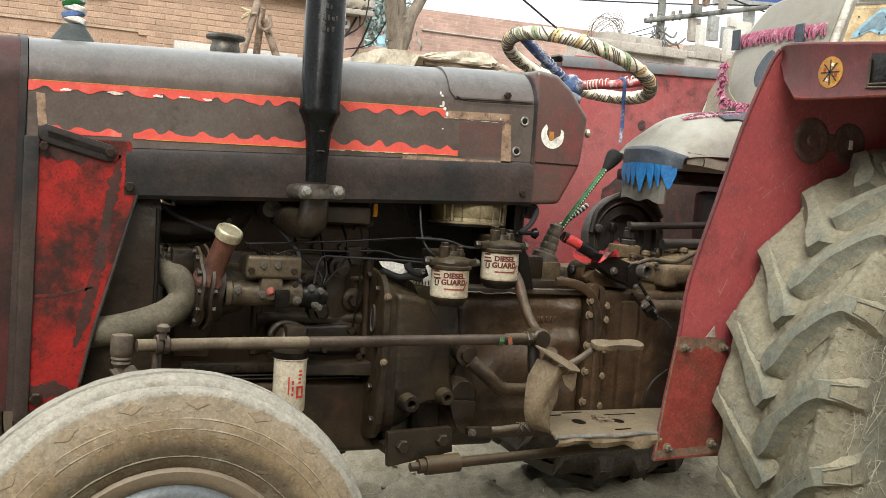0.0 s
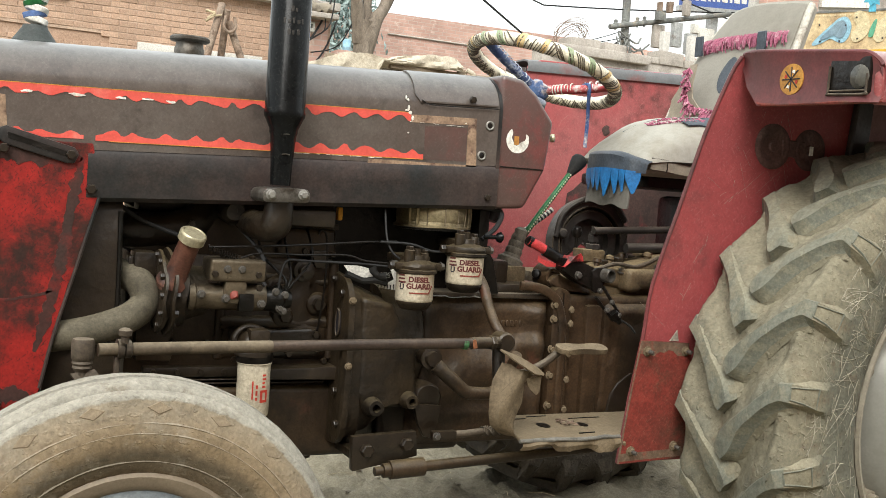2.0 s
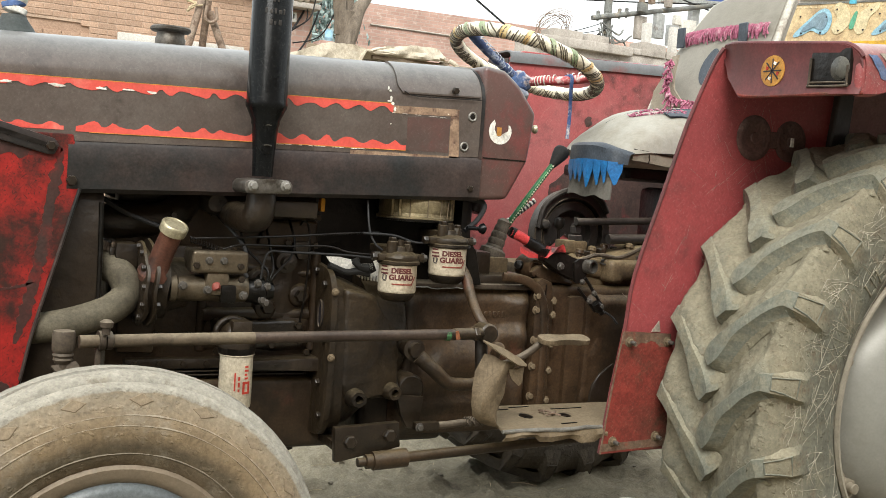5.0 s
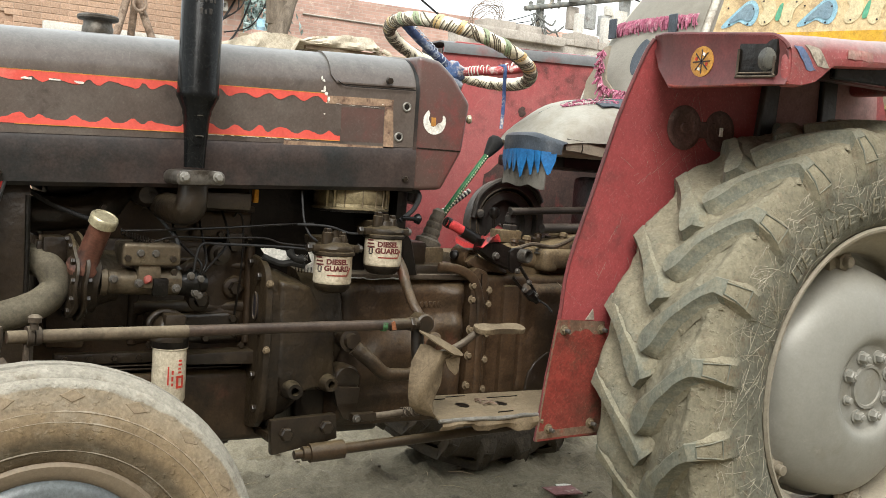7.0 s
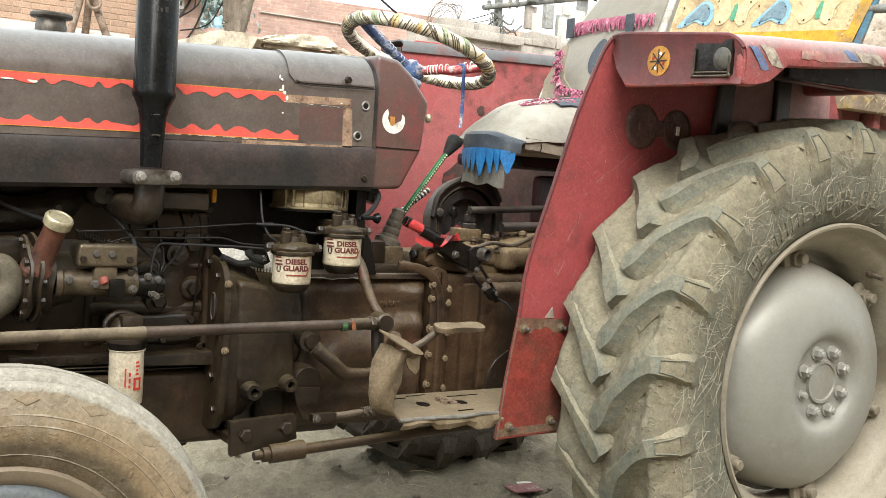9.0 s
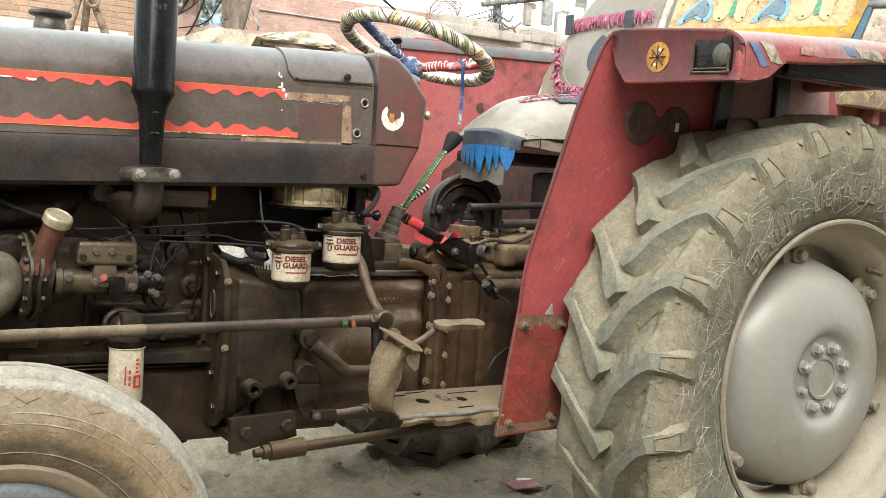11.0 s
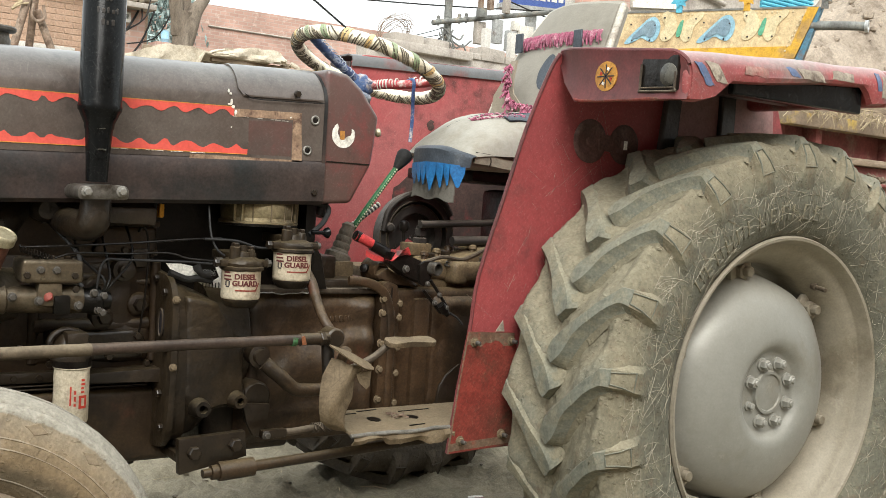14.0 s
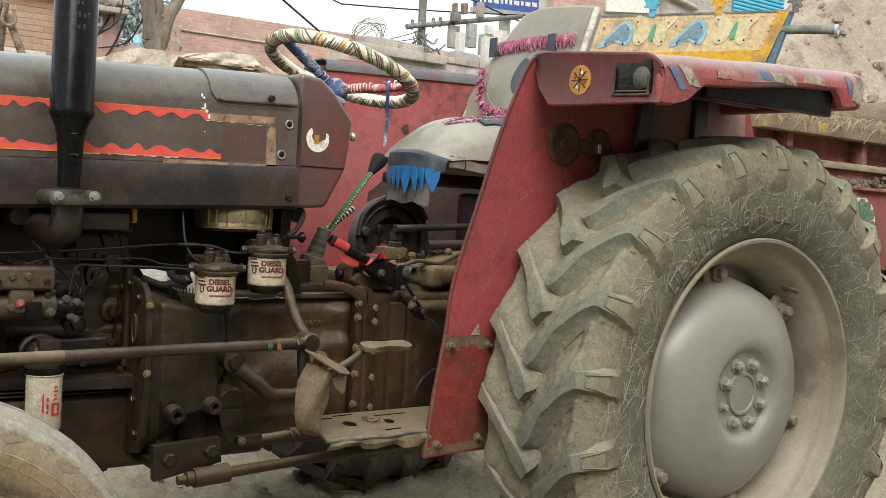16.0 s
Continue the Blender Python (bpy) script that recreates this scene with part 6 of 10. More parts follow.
def can_marks(can, cx, cy, r, items, name="printed_mark"):
    for (x0, z0, x1, z1, mat) in items:
        bm = bmesh.new()
        n = max(1, int((x1 - x0) / 0.006))
        for i in range(n):
            a, b = x0 + (x1 - x0) * i / n, x0 + (x1 - x0) * (i + 1) / n
            f = [bm.verts.new(p) for p in ((cx + a, -0.0005, z0), (cx + b, -0.0005, z0), (cx + b, -0.0005, z1), (cx + a, -0.0005, z1))]
            bm.faces.new(f)
        bmesh.ops.remove_doubles(bm, verts=bm.verts, dist=1e-5)
        bmesh.ops.solidify(bm, geom=bm.faces, thickness=0.0006)
        around(bm, cx, cy, r)
        part(name, bm, mat, can)


can_marks(oil_filter, -1.5495, -0.262, 0.0348, [
    (0.006, 0.600, 0.011, 0.616, M["ink_red"]), (0.006, 0.595, 0.024, 0.600, M["ink_red"]), (0.019, 0.600, 0.024, 0.616, M["ink_red"]), (0.006, 0.616, 0.024, 0.621, M["ink_red"]),
    (0.010, 0.626, 0.018, 0.630, M["ink_red"]), (0.010, 0.634, 0.016, 0.638, M["ink_red"]), (0.010, 0.642, 0.019, 0.646, M["ink_red"]), (0.010, 0.650, 0.018, 0.654, M["ink_red"]),
    (-0.004, 0.60, 0.000, 0.606, M["ink_red"]), (-0.004, 0.61, 0.000, 0.620, M["ink_red"]), (-0.004, 0.624, 0.000, 0.632, M["ink_red"]), (-0.012, 0.602, -0.009, 0.640, M["ink_red"])])


# fuel filters
def fuel_filter(cx, cy, top):
    hd = turned((cx, cy, top - 0.018), (cx, cy, 2), [(0, 0.0440), (0.003, 0.0475), (0.008, 0.0475), (0.010, 0.0440), (0.016, 0.0455), (0.022, 0.0430), (0.028, 0.030), (0.030, 0.020), (0.040, 0.018), (0.041, 0.010), (0.054, 0.009)], 36)
    box((cx - 0.056, cy - 0.018, top - 0.010), (cx + 0.056, cy + 0.018, top + 0.006), 0.005, bm=hd)
    box((cx - 0.03, cy - 0.01, top + 0.0), (cx + 0.03, cy + 0.10, top + 0.02), 0.005, bm=hd)
    cyl((cx - 0.022, cy - 0.010, top + 0.004), (cx - 0.022, cy - 0.010, top + 0.034), 0.012, 14, 0.002, bm=hd)
    cyl((cx + 0.016, cy - 0.006, top + 0.004), (cx + 0.016, cy - 0.006, top + 0.028), 0.010, 14, 0.002, bm=hd)
    h = part("fuel_filter_head", jitter(hd, 0.0012, 60), M["olive_case"], tractor, "oily cast filter head")
    bolt(h, (cx - 0.022, cy - 0.010, top + 0.032), (0, 0, 1), BOLT_DARK, 1.0)
    bolt(h, (cx + 0.016, cy - 0.006, top + 0.026), (0, 0, 1), BOLT_DARK, 0.9)
    bolt(h, (cx + 0.056, cy - 0.004, top - 0.002), (1, 0, 0), BOLT, 0.9)
    bolt(h, (cx - 0.056, cy - 0.004, top - 0.002), (-1, 0, 0), BOLT_DARK, 1.0)
    c = turned((cx, cy, top - 0.080), (cx, cy, 2), [(0, 0.0395), (0.003, 0.0418), (0.006, 0.0424), (0.060, 0.0424), (0.0625, 0.0430), (0.064, 0.0420)], 48)
    can = part("fuel_filter", c, M["cream_can"], tractor, "oil-stained white fuel filter can with dark red lettering")
    bowl = turned((cx, cy, top - 0.098), (cx, cy, 2), [(0, 0.028), (0.003, 0.033), (0.010, 0.0375), (0.014, 0.0410), (0.0185, 0.0412), (0.020, 0.039)], 36)
    part("base_ring", bowl, M["olive_case"], can)
    r = 0.0427
    for word, z in (("DIESEL", top - 0.0300), ("GUARD", top - 0.0445)):
        me = lettering(word, 0.0195, 0.0003)
        bm = bmesh.new()
        bm.from_mesh(me)
        bmesh.ops.subdivide_edges(bm, edges=[e for e in bm.edges if e.calc_length() > 0.006], cuts=1)
        for v in bm.verts:
            v.co = Vector((cx - 0.008 + v.co.x * 0.86, v.co.z - 0.0004, z + v.co.y * 0.80))
        around(bm, cx, cy, r)
        part("lettering", bm, M["ink_maroon"], can, "dark red-brown words DIESEL GUARD", 30)
    marks = [(-0.030, top - 0.0605, 0.016, top - 0.0575, M["ink_red_dull"])]
    for k in range(3):
        marks.append((-0.060, top - 0.023 - 0.0075 * k, -0.043 + 0.002 * k, top - 0.0195 - 0.0075 * k, M["ink_maroon"]))
    marks += [(-0.055, top - 0.050, -0.052, top - 0.040, M["ink_dark"]), (-0.046, top - 0.050, -0.043, top - 0.040, M["ink_dark"]), (-0.053, top - 0.0395, -0.045, top - 0.037, M["ink_dark"]), (-0.053, top - 0.053, -0.045, top - 0.0505, M["ink_dark"])]
    for k in range(4):
        marks.append((0.016 + 0.0028 * k, top - 0.0605 + 0.0045 * k, 0.019 + 0.0028 * k, top - 0.0555 + 0.0045 * k, M["ink_red_dull"]))
    can_marks(can, cx, cy, r, marks)


fuel_filter(-1.204, -0.285, 0.893)
fuel_filter(-1.083, -0.285, 0.934)
lift = bmesh.new()
tube([(-1.265, -0.285, 0.893), (-1.25, -0.285, 0.893)], 0.009, 10, 2, lift)
part("union_nut", lift, M["steel"], tractor)
# tin air cleaner bowl under the rear of the bonnet
ab = turned((-1.121, -0.178, 0.972), (-1.121, -0.178, 2), [(0, 0.060), (0.001, 0.086), (0.003, 0.090), (0.007, 0.090), (0.009, 0.085), (0.016, 0.0840), (0.018, 0.0855), (0.046, 0.0855), (0.048, 0.0840), (0.075, 0.0840), (0.078, 0.05)], 56)
can_ = part("tin_canister", jitter(ab, 0.0020, 22), M["brass"], tractor, "stained tin oil bowl under the bonnet")
for a in (-152, -139, -123, -96, -73, -56, -44, -30):
    c_, s_ = math.cos(radians(a)), math.sin(radians(a))
    wide_ = 0.0042 if a in (-152, -139, -44, -30) else 0.0013
    part("crease", tube([(-1.121 + 0.0862 * c_, -0.178 + 0.0862 * s_, 1.045), (-1.121 + 0.0872 * c_, -0.178 + 0.0872 * s_, 1.010), (-1.121 + 0.0866 * c_, -0.178 + 0.0866 * s_, 0.980)], wide_, 6, 3), M["tin_stain"] if wide_ < 0.002 else M["brass"], can_)
part("rim_band", turned((-1.121, -0.178, 0.9685), (-1.121, -0.178, 2), [(0, 0.080), (0.001, 0.0905), (0.0045, 0.0910), (0.0055, 0.086)], 56), M["grime_dark"], can_)
part("amber_lamp", box((-1.362, -0.20, 0.978), (-1.351, -0.18, 1.008), 0.004), M["amber"], tractor, "small amber plastic piece")
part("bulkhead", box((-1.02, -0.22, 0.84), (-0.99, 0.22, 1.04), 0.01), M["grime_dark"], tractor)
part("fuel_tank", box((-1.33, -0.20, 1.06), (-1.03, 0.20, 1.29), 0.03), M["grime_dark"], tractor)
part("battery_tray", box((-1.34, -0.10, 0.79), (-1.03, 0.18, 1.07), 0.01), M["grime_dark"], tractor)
part("cable", tube([(-1.02, -0.22, 1.03), (-0.975, -0.24, 1.02), (-0.99, -0.25, 0.985), (-1.03, -0.26, 0.955)], 0.006, 8), M["wire"], tractor)
part("stop_knob", turned((-1.03, -0.27, 0.962), (-0.95, -0.27, 0.962), [(0, 0.005), (0.03, 0.005), (0.034, 0.010), (0.042, 0.013), (0.047, 0.008), (0.048, 0.0005)], 14), M["black"], tractor)
part("exhaust_blank", box((-1.25, -0.10, 0.84), (-1.18, -0.05, 0.862), 0.004), M["white"], tractor)
torn = slab([(-1.344, 0.881), (-1.310, 0.879), (-1.283, 0.875), (-1.262, 0.861), (-1.300, 0.850), (-1.329, 0.861)], "y", -0.206, -0.204, 0.0004, 1)
slab([(-1.273, 0.842), (-1.258, 0.832), (-1.214, 0.827), (-1.217, 0.878), (-1.232, 0.873), (-1.222, 0.852), (-1.238, 0.842)], "y", -0.212, -0.210, 0.0004, 1, bm=torn)
scrap = part("paper_scrap", jitter(torn, 0.002, 50), M["white"], tractor, "torn white scrap tucked behind the filter")
for i in range(6):
    part("printed_bar", box((-1.262 + 0.0075 * i, -0.2145, 0.828), (-1.2605 + 0.0075 * i, -0.2125, 0.839 + 0.002 * (i % 2)), 0.0002, 1), M["grime_dark"], scrap)
part("rubber_flap", jitter(tube([(-1.282, -0.225, 0.880), (-1.276, -0.225, 0.866), (-1.266, -0.225, 0.858), (-1.250, -0.225, 0.858)], 0.009, 10), 0.004, 60), M["rubber"], tractor)
part("rubber_strap", tube([(-1.340, -0.215, 0.862), (-1.302, -0.218, 0.848), (-1.276, -0.222, 0.850), (-1.245, -0.222, 0.845)], 0.0075, 8), M["rubber"], tractor)

# ---- clutch housing and gearbox ----
def loft(sections, n=40, power=3.4):
    """A casting through rounded sections (x, top, bottom, half width)."""
    bm = bmesh.new()
    rings = []
    for x, top, bot, w in sections:
        zc, hz = (top + bot) / 2, (top - bot) / 2
        ring = []
        for i in range(n):
            a = 2 * math.pi * i / n
            c, s = math.cos(a), math.sin(a)
            ring.append(bm.verts.new((x, w * math.copysign(abs(c) ** (2 / power), c), zc + hz * math.copysign(abs(s) ** (2 / power), s))))
        rings.append(ring)
    for a, b in zip(rings, rings[1:]):
        for i in range(n):
            bm.faces.new((a[i], a[(i + 1) % n], b[(i + 1) % n], b[i]))
    bm.faces.new(list(reversed(rings[0])))
    bm.faces.new(rings[-1])
    return bm


# a flat front flange, a boxy shell with stepped ribs, and a round neck
bm = loft([(-1.346, 0.856, 0.478, 0.250), (-1.343, 0.862, 0.474, 0.257), (-1.330, 0.862, 0.474, 0.258), (-1.327, 0.856, 0.478, 0.252)], 72, 7.0)
loft_ = loft([(-1.330, 0.850, 0.482, 0.247), (-1.300, 0.836, 0.486, 0.247), (-1.296, 0.832, 0.490, 0.243), (-1.27, 0.824, 0.500, 0.241), (-1.245, 0.812, 0.520, 0.238), (-1.232, 0.802, 0.535, 0.230), (-1.222, 0.794, 0.55, 0.212), (-1.216, 0.79, 0.56, 0.19)], 72, 7.0)
loft_n = turned((-1.235, -0.08, 0.70), (-1.1, -0.08, 0.70), [(0, 0.146), (0.05, 0.138), (0.075, 0.135), (0.082, 0.140), (0.094, 0.140), (0.100, 0.130), (0.104, 0.06)], 56)
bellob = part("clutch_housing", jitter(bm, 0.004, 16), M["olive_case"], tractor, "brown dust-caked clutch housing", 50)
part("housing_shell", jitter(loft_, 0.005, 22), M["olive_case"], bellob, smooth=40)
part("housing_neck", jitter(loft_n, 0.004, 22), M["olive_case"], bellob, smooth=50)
ribs = slab([(-1.228, 0.70), (-1.168, 0.715), (-1.160, 0.655), (-1.172, 0.60), (-1.190, 0.562), (-1.262, 0.556), (-1.272, 0.60), (-1.236, 0.63)], "y", -0.232, -0.17, 0.012, 3)
slab([(-1.312, 0.815), (-1.235, 0.800), (-1.205, 0.740), (-1.172, 0.640), (-1.160, 0.590), (-1.172, 0.562), (-1.200, 0.562), (-1.222, 0.590), (-1.242, 0.580), (-1.252, 0.552), (-1.292, 0.550), (-1.306, 0.600)], "y", -0.2515, -0.20, 0.014, 3, ribs)
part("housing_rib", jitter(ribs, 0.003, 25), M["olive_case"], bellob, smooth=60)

slot = slab([(-0.205 + 0.012 * math.cos(a), 0.752 + 0.030 * math.sin(a)) for a in [i * math.pi / 8 for i in range(16)]], "x", -1.3485, -1.344)
part("inspection_slot", slot, M["ink_dark"], bellob)
rim_ = [(-1.3495, -0.205 + 0.012 * math.cos(a), 0.752 + 0.030 * math.sin(a)) for a in [i * math.pi / 8 for i in range(16)]]
part("slot_rim", tube(rim_, 0.0022, 6, closed=True), M["rod"], bellob)
for x, z, r in ((-1.272, 0.571, 0.019), (-1.186, 0.583, 0.017)):
    bs = turned((x, -0.195, z), (x, -1, z), [(0, r * 1.5), (0.035, r * 1.25), (0.065, r * 1.15), (0.080, r), (0.084, r * 0.9), (0.084, r * 0.5), (0.06, r * 0.45), (0.06, 0.0005)], 24)
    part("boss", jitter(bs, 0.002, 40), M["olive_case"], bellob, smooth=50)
for z in (0.807, 0.662):
    bolt(bellob, (-1.337, -0.2575, z), (-0.15, -1, 0), BOLT_RUST, 0.7)
for y, z in ((-0.225, 0.820), (-0.235, 0.700), (-0.215, 0.60), (-0.235, 0.53), (-0.17, 0.845)):
    bolt(bellob, (-1.347, y, z), (-1, -0.1, 0), BOLT_DARK, 0.9)
gb = box((-1.225, -0.165, 0.440), (-1.00, 0.165, 0.60), 0.02, 3)
box((-1.155, -0.172, 0.455), (-0.775, 0.185, 0.815), 0.02, 3, gb)
gearbox = part("gearbox", gb, M["grime_brown"], tractor, "dusty brown cast gearbox")
fl = slab([(-0.79, 0.835), (-0.775, 0.845), (-0.745, 0.835), (-0.735, 0.80), (-0.735, 0.465), (-0.79, 0.465)], "y", -0.208, 0.208, 0.008)
part("joint_flange", fl, M["rusty_case"], gearbox)
part("joint_line", box((-0.7640, -0.2092, 0.51), (-0.7610, -0.2, 0.83)), M["grime_dark"], gearbox)
for z in (0.80, 0.765, 0.69, 0.625, 0.55):
    bolt(gearbox, (-0.785, -0.205, z), mesh=BOLT_RUST, size=0.9)
    bolt(gearbox, (-0.738, -0.205, z - 0.012), mesh=BOLT_RUST, size=0.9)


part("casting_side", cast_side(-1.15, -0.79, 0.462, 0.812, -0.184, ((-0.93, 0.645, 0.08, 0.045, 0.034), (-0.845, 0.70, 0.045, 0.022, 0.022), (-1.055, 0.60, 0.05, 0.04, 0.020), (-0.815, 0.60, 0.022, 0.2, 0.018),
                                                                      (-1.12, 0.66, 0.022, 0.2, 0.016), (-0.87, 0.56, 0.05, 0.03, 0.02), (-0.83, 0.775, 0.03, 0.03, 0.016), (-0.98, 0.53, 0.2, 0.012, 0.012)), 3.0), M["rusty_case"], gearbox, smooth=70)
# raised casting number as plain bars
for i in range(9):
    part("cast_mark", box((-0.935 + 0.0125 * i, -0.1905, 0.744), (-0.928 + 0.0125 * i + 0.002 * (i % 2), -0.184, 0.758), 0.001, 1), M["rusty_case"], gearbox)
part("top_lip", jitter(box((-1.16, -0.196, 0.812), (-0.79, 0.19, 0.824), 0.004), 0.003, 30), M["rod"], gearbox)
arch = tube([(-0.887, -0.204, 0.846), (-0.831, -0.207, 0.840), (-0.789, -0.209, 0.818), (-0.766, -0.210, 0.777), (-0.758, -0.210, 0.707), (-0.756, -0.210, 0.500)], 0.0115, 14)
for v in arch.verts:
    v.co.y = -0.207 + 0.45 * (v.co.y + 0.207)
part("flange_arch", jitter(arch, 0.002, 30), M["rusty_case"], gearbox, smooth=60)
part("torn_foil", jitter(tube([(-1.119, -0.198, 0.816), (-1.08, -0.199, 0.813), (-1.037, -0.199, 0.812), (-1.0, -0.198, 0.815), (-0.97, -0.198, 0.818)], 0.0013, 6), 0.005, 60), M["galv"], gearbox, "torn bright gasket edge")
rear = box((-0.74, -0.185, 0.465), (0.20, 0.185, 0.825), 0.02, 3)
rearob = part("transmission_case", rear, M["rusty_case"], tractor, "dusty brown rear transmission case")
part("case_rib", box((-0.685, -0.20, 0.505), (-0.635, -0.17, 0.80), 0.012), M["rusty_case"], rearob)
part("casting_side", cast_side(-0.632, -0.30, 0.51, 0.815, -0.186, ((-0.56, 0.78, 0.2, 0.015, 0.012), (-0.50, 0.72, 0.06, 0.06, 0.012), (-0.58, 0.66, 0.012, 0.1, 0.006)), 8.0), M["rusty_case"], rearob, smooth=70)
# a dark slab laid on the case paints the shade of a hollow
part("case_recess", jitter(slab([(-0.60, 0.515), (-0.48, 0.515), (-0.48, 0.60), (-0.53, 0.625), (-0.57, 0.60), (-0.59, 0.57)], "y", -0.1985, -0.186, 0.001, 1), 0.006, 25), M["grime"], rearob)
part("rear_axle_tube", cyl((0, -0.62, 0.63), (0, 0.86, 0.63), 0.085, 28, 0.01), M["grime"], tractor)
cov = box((-0.72, -0.15, 0.82), (-0.10, 0.15, 0.862), 0.012)
box((-0.56, -0.17, 0.855), (-0.42, 0.02, 0.90), 0.012, bm=cov)
box((-0.65, -0.13, 0.86), (-0.58, -0.04, 0.885), 0.008, bm=cov)
for cx, cy, cz, sx, sy, sz, ry in ((-0.60, -0.12, 0.872, 0.10, 0.09, 0.05, 8), (-0.50, -0.13, 0.890, 0.14, 0.10, 0.05, -12), (-0.40, -0.12, 0.912, 0.14, 0.12, 0.05, -6), (-0.28, -0.12, 0.912, 0.16, 0.14, 0.06, 4),
                                   (-0.45, -0.17, 0.872, 0.20, 0.05, 0.05, 0), (-0.54, -0.165, 0.868, 0.05, 0.06, 0.06, 0)):
    box((-sx / 2, -sy / 2, -sz / 2), (sx / 2, sy / 2, sz / 2), 0.016, 3, cov, pose(cx, cy, cz, 0, ry, 0))
cyl((-0.63, -0.17, 0.872), (-0.63, -0.10, 0.872), 0.028, 18, 0.004, bm=cov)
lumps = part("lift_cover", jitter(cov, 0.008, 14), M["dusty_case"], tractor, "grimy hydraulic lift cover")
rnd = random.Random(2)


def cover_top(x):
    return min(0.936, 0.893 + 0.125 * (x + 0.62))


for i in range(26):
    x = -0.66 + 0.016 * i
    y = -0.165 + 0.075 * (i % 3) / 2 + rnd.uniform(-0.008, 0.008)
    bolt(lumps, (x, y, cover_top(x) + (0.004 if y > -0.13 else -0.018)), (0, -0.15, 1), BOLT_DARK if i % 3 else BOLT, rnd.uniform(0.9, 1.5))
for i in range(7):
    x, y = -0.635 + 0.052 * i, -0.15 + 0.02 * (i % 3)
    z = cover_top(x) - 0.012
    part("fitting", turned((x, y, z), (x + 0.1, y, z + 1), [(0, 0.014), (0.012, 0.014), (0.014, 0.008), (0.026, 0.008), (0.028, 0.012), (0.036, 0.011), (0.04, 0.004)], 12), M["dusty_case"] if i % 2 else M["rusty_case"], lumps)
part("oil_pipe", tube([(-0.66, -0.165, 0.88), (-0.60, -0.18, 0.905), (-0.53, -0.18, 0.90), (-0.46, -0.175, 0.925), (-0.40, -0.16, 0.94)], 0.0055, 8), M["rod"], lumps)
part("link_arm", tube([(-0.36, -0.14, 1.045), (-0.365, -0.14, 1.01), (-0.368, -0.14, 0.975)], 0.007, 8), M["grime_dark"], tractor)
part("link_eye", turned((-0.368, -0.125, 0.968), (-0.368, -1, 0.968), [(0, 0.014), (0.03, 0.014), (0.033, 0.009), (0.034, 0.0005)], 16), M["rod"], tractor)

# steering: box, drop arm, drag link
sb = box((-0.955, -0.17, 0.815), (-0.79, 0.10, 0.845), 0.008)
box((-0.945, -0.14, 0.84), (-0.885, 0.0, 0.90), 0.010, bm=sb)
part("steering_box", sb, M["grime"], tractor)
part("box_ear", slab([(-0.985, 0.825), (-0.95, 0.825), (-0.97, 0.905), (-0.985, 0.925), (-0.998, 0.90)], "y", -0.215, -0.205, 0.002, 1), M["grime_dark"], tractor)
arm = tube([(-1.050, -0.26, 0.890), (-1.040, -0.30, 0.851), (-1.040, -0.33, 0.812), (-1.041, -0.37, 0.775), (-1.030, -0.40, 0.745)], lambda t: 0.0135 - 0.003 * t, 12)
part("drop_arm", arm, M["rusty_case"], tractor, "curved steel steering drop arm")
eye_ = turned((-1.040, -0.385, 0.742), (-1.040, -1, 0.742), [(0, 0.018), (0.004, 0.022), (0.040, 0.022), (0.044, 0.018), (0.045, 0.0005)], 24)
link_dark = surf("oil_blackened_rod", (0.040, 0.028, 0.022), (0.060, 0.042, 0.032), 9, (0.020, 0.015, 0.012), 8, 0.4, 0.4, 0.2, 0.06, 80, dust=(0.16, 0.125, 0.09), dust_or_sheen_amount=0.3)
drag = part("drag_link", tube([(-1.66, -0.479, 0.743), (-1.40, -0.454, 0.743), (-1.12, -0.427, 0.742)], 0.0112, 14), link_dark, tractor, "long dusty steel drag link")
part("ball_end", eye_, M["grime_brown"], drag)
part("dusty_sleeve", tube([(-1.90, -0.50, 0.742), (-1.75, -0.487, 0.743), (-1.58, -0.472, 0.743)], 0.0117, 14), M["link_dust"], drag)
part("threaded_end", cyl((-1.130, -0.428, 0.742), (-1.055, -0.418, 0.742), 0.0130, 16, 0.002), M["grime_brown"], drag)
part("lock_nut", cyl((-1.080, -0.422, 0.742), (-1.068, -0.420, 0.742), 0.0165, 6, 0.002), M["grime_brown"], drag)
part("green_tape", jitter(turned((-1.150, -0.4295, 0.742), (-1.130, -0.4275, 0.742), [(0, 0.0114), (0.001, 0.0128), (0.010, 0.0136), (0.012, 0.0114)], 14, None, 150, 150), 0.003, 90), M["green_tape"], drag)
part("tape_rag", jitter(sheet([[(-1.136, -0.446, 0.750), (-1.132, -0.446, 0.734)], [(-1.128, -0.447, 0.752), (-1.122, -0.446, 0.736)]], 0.002), 0.003, 80), M["tape_rag"], drag)

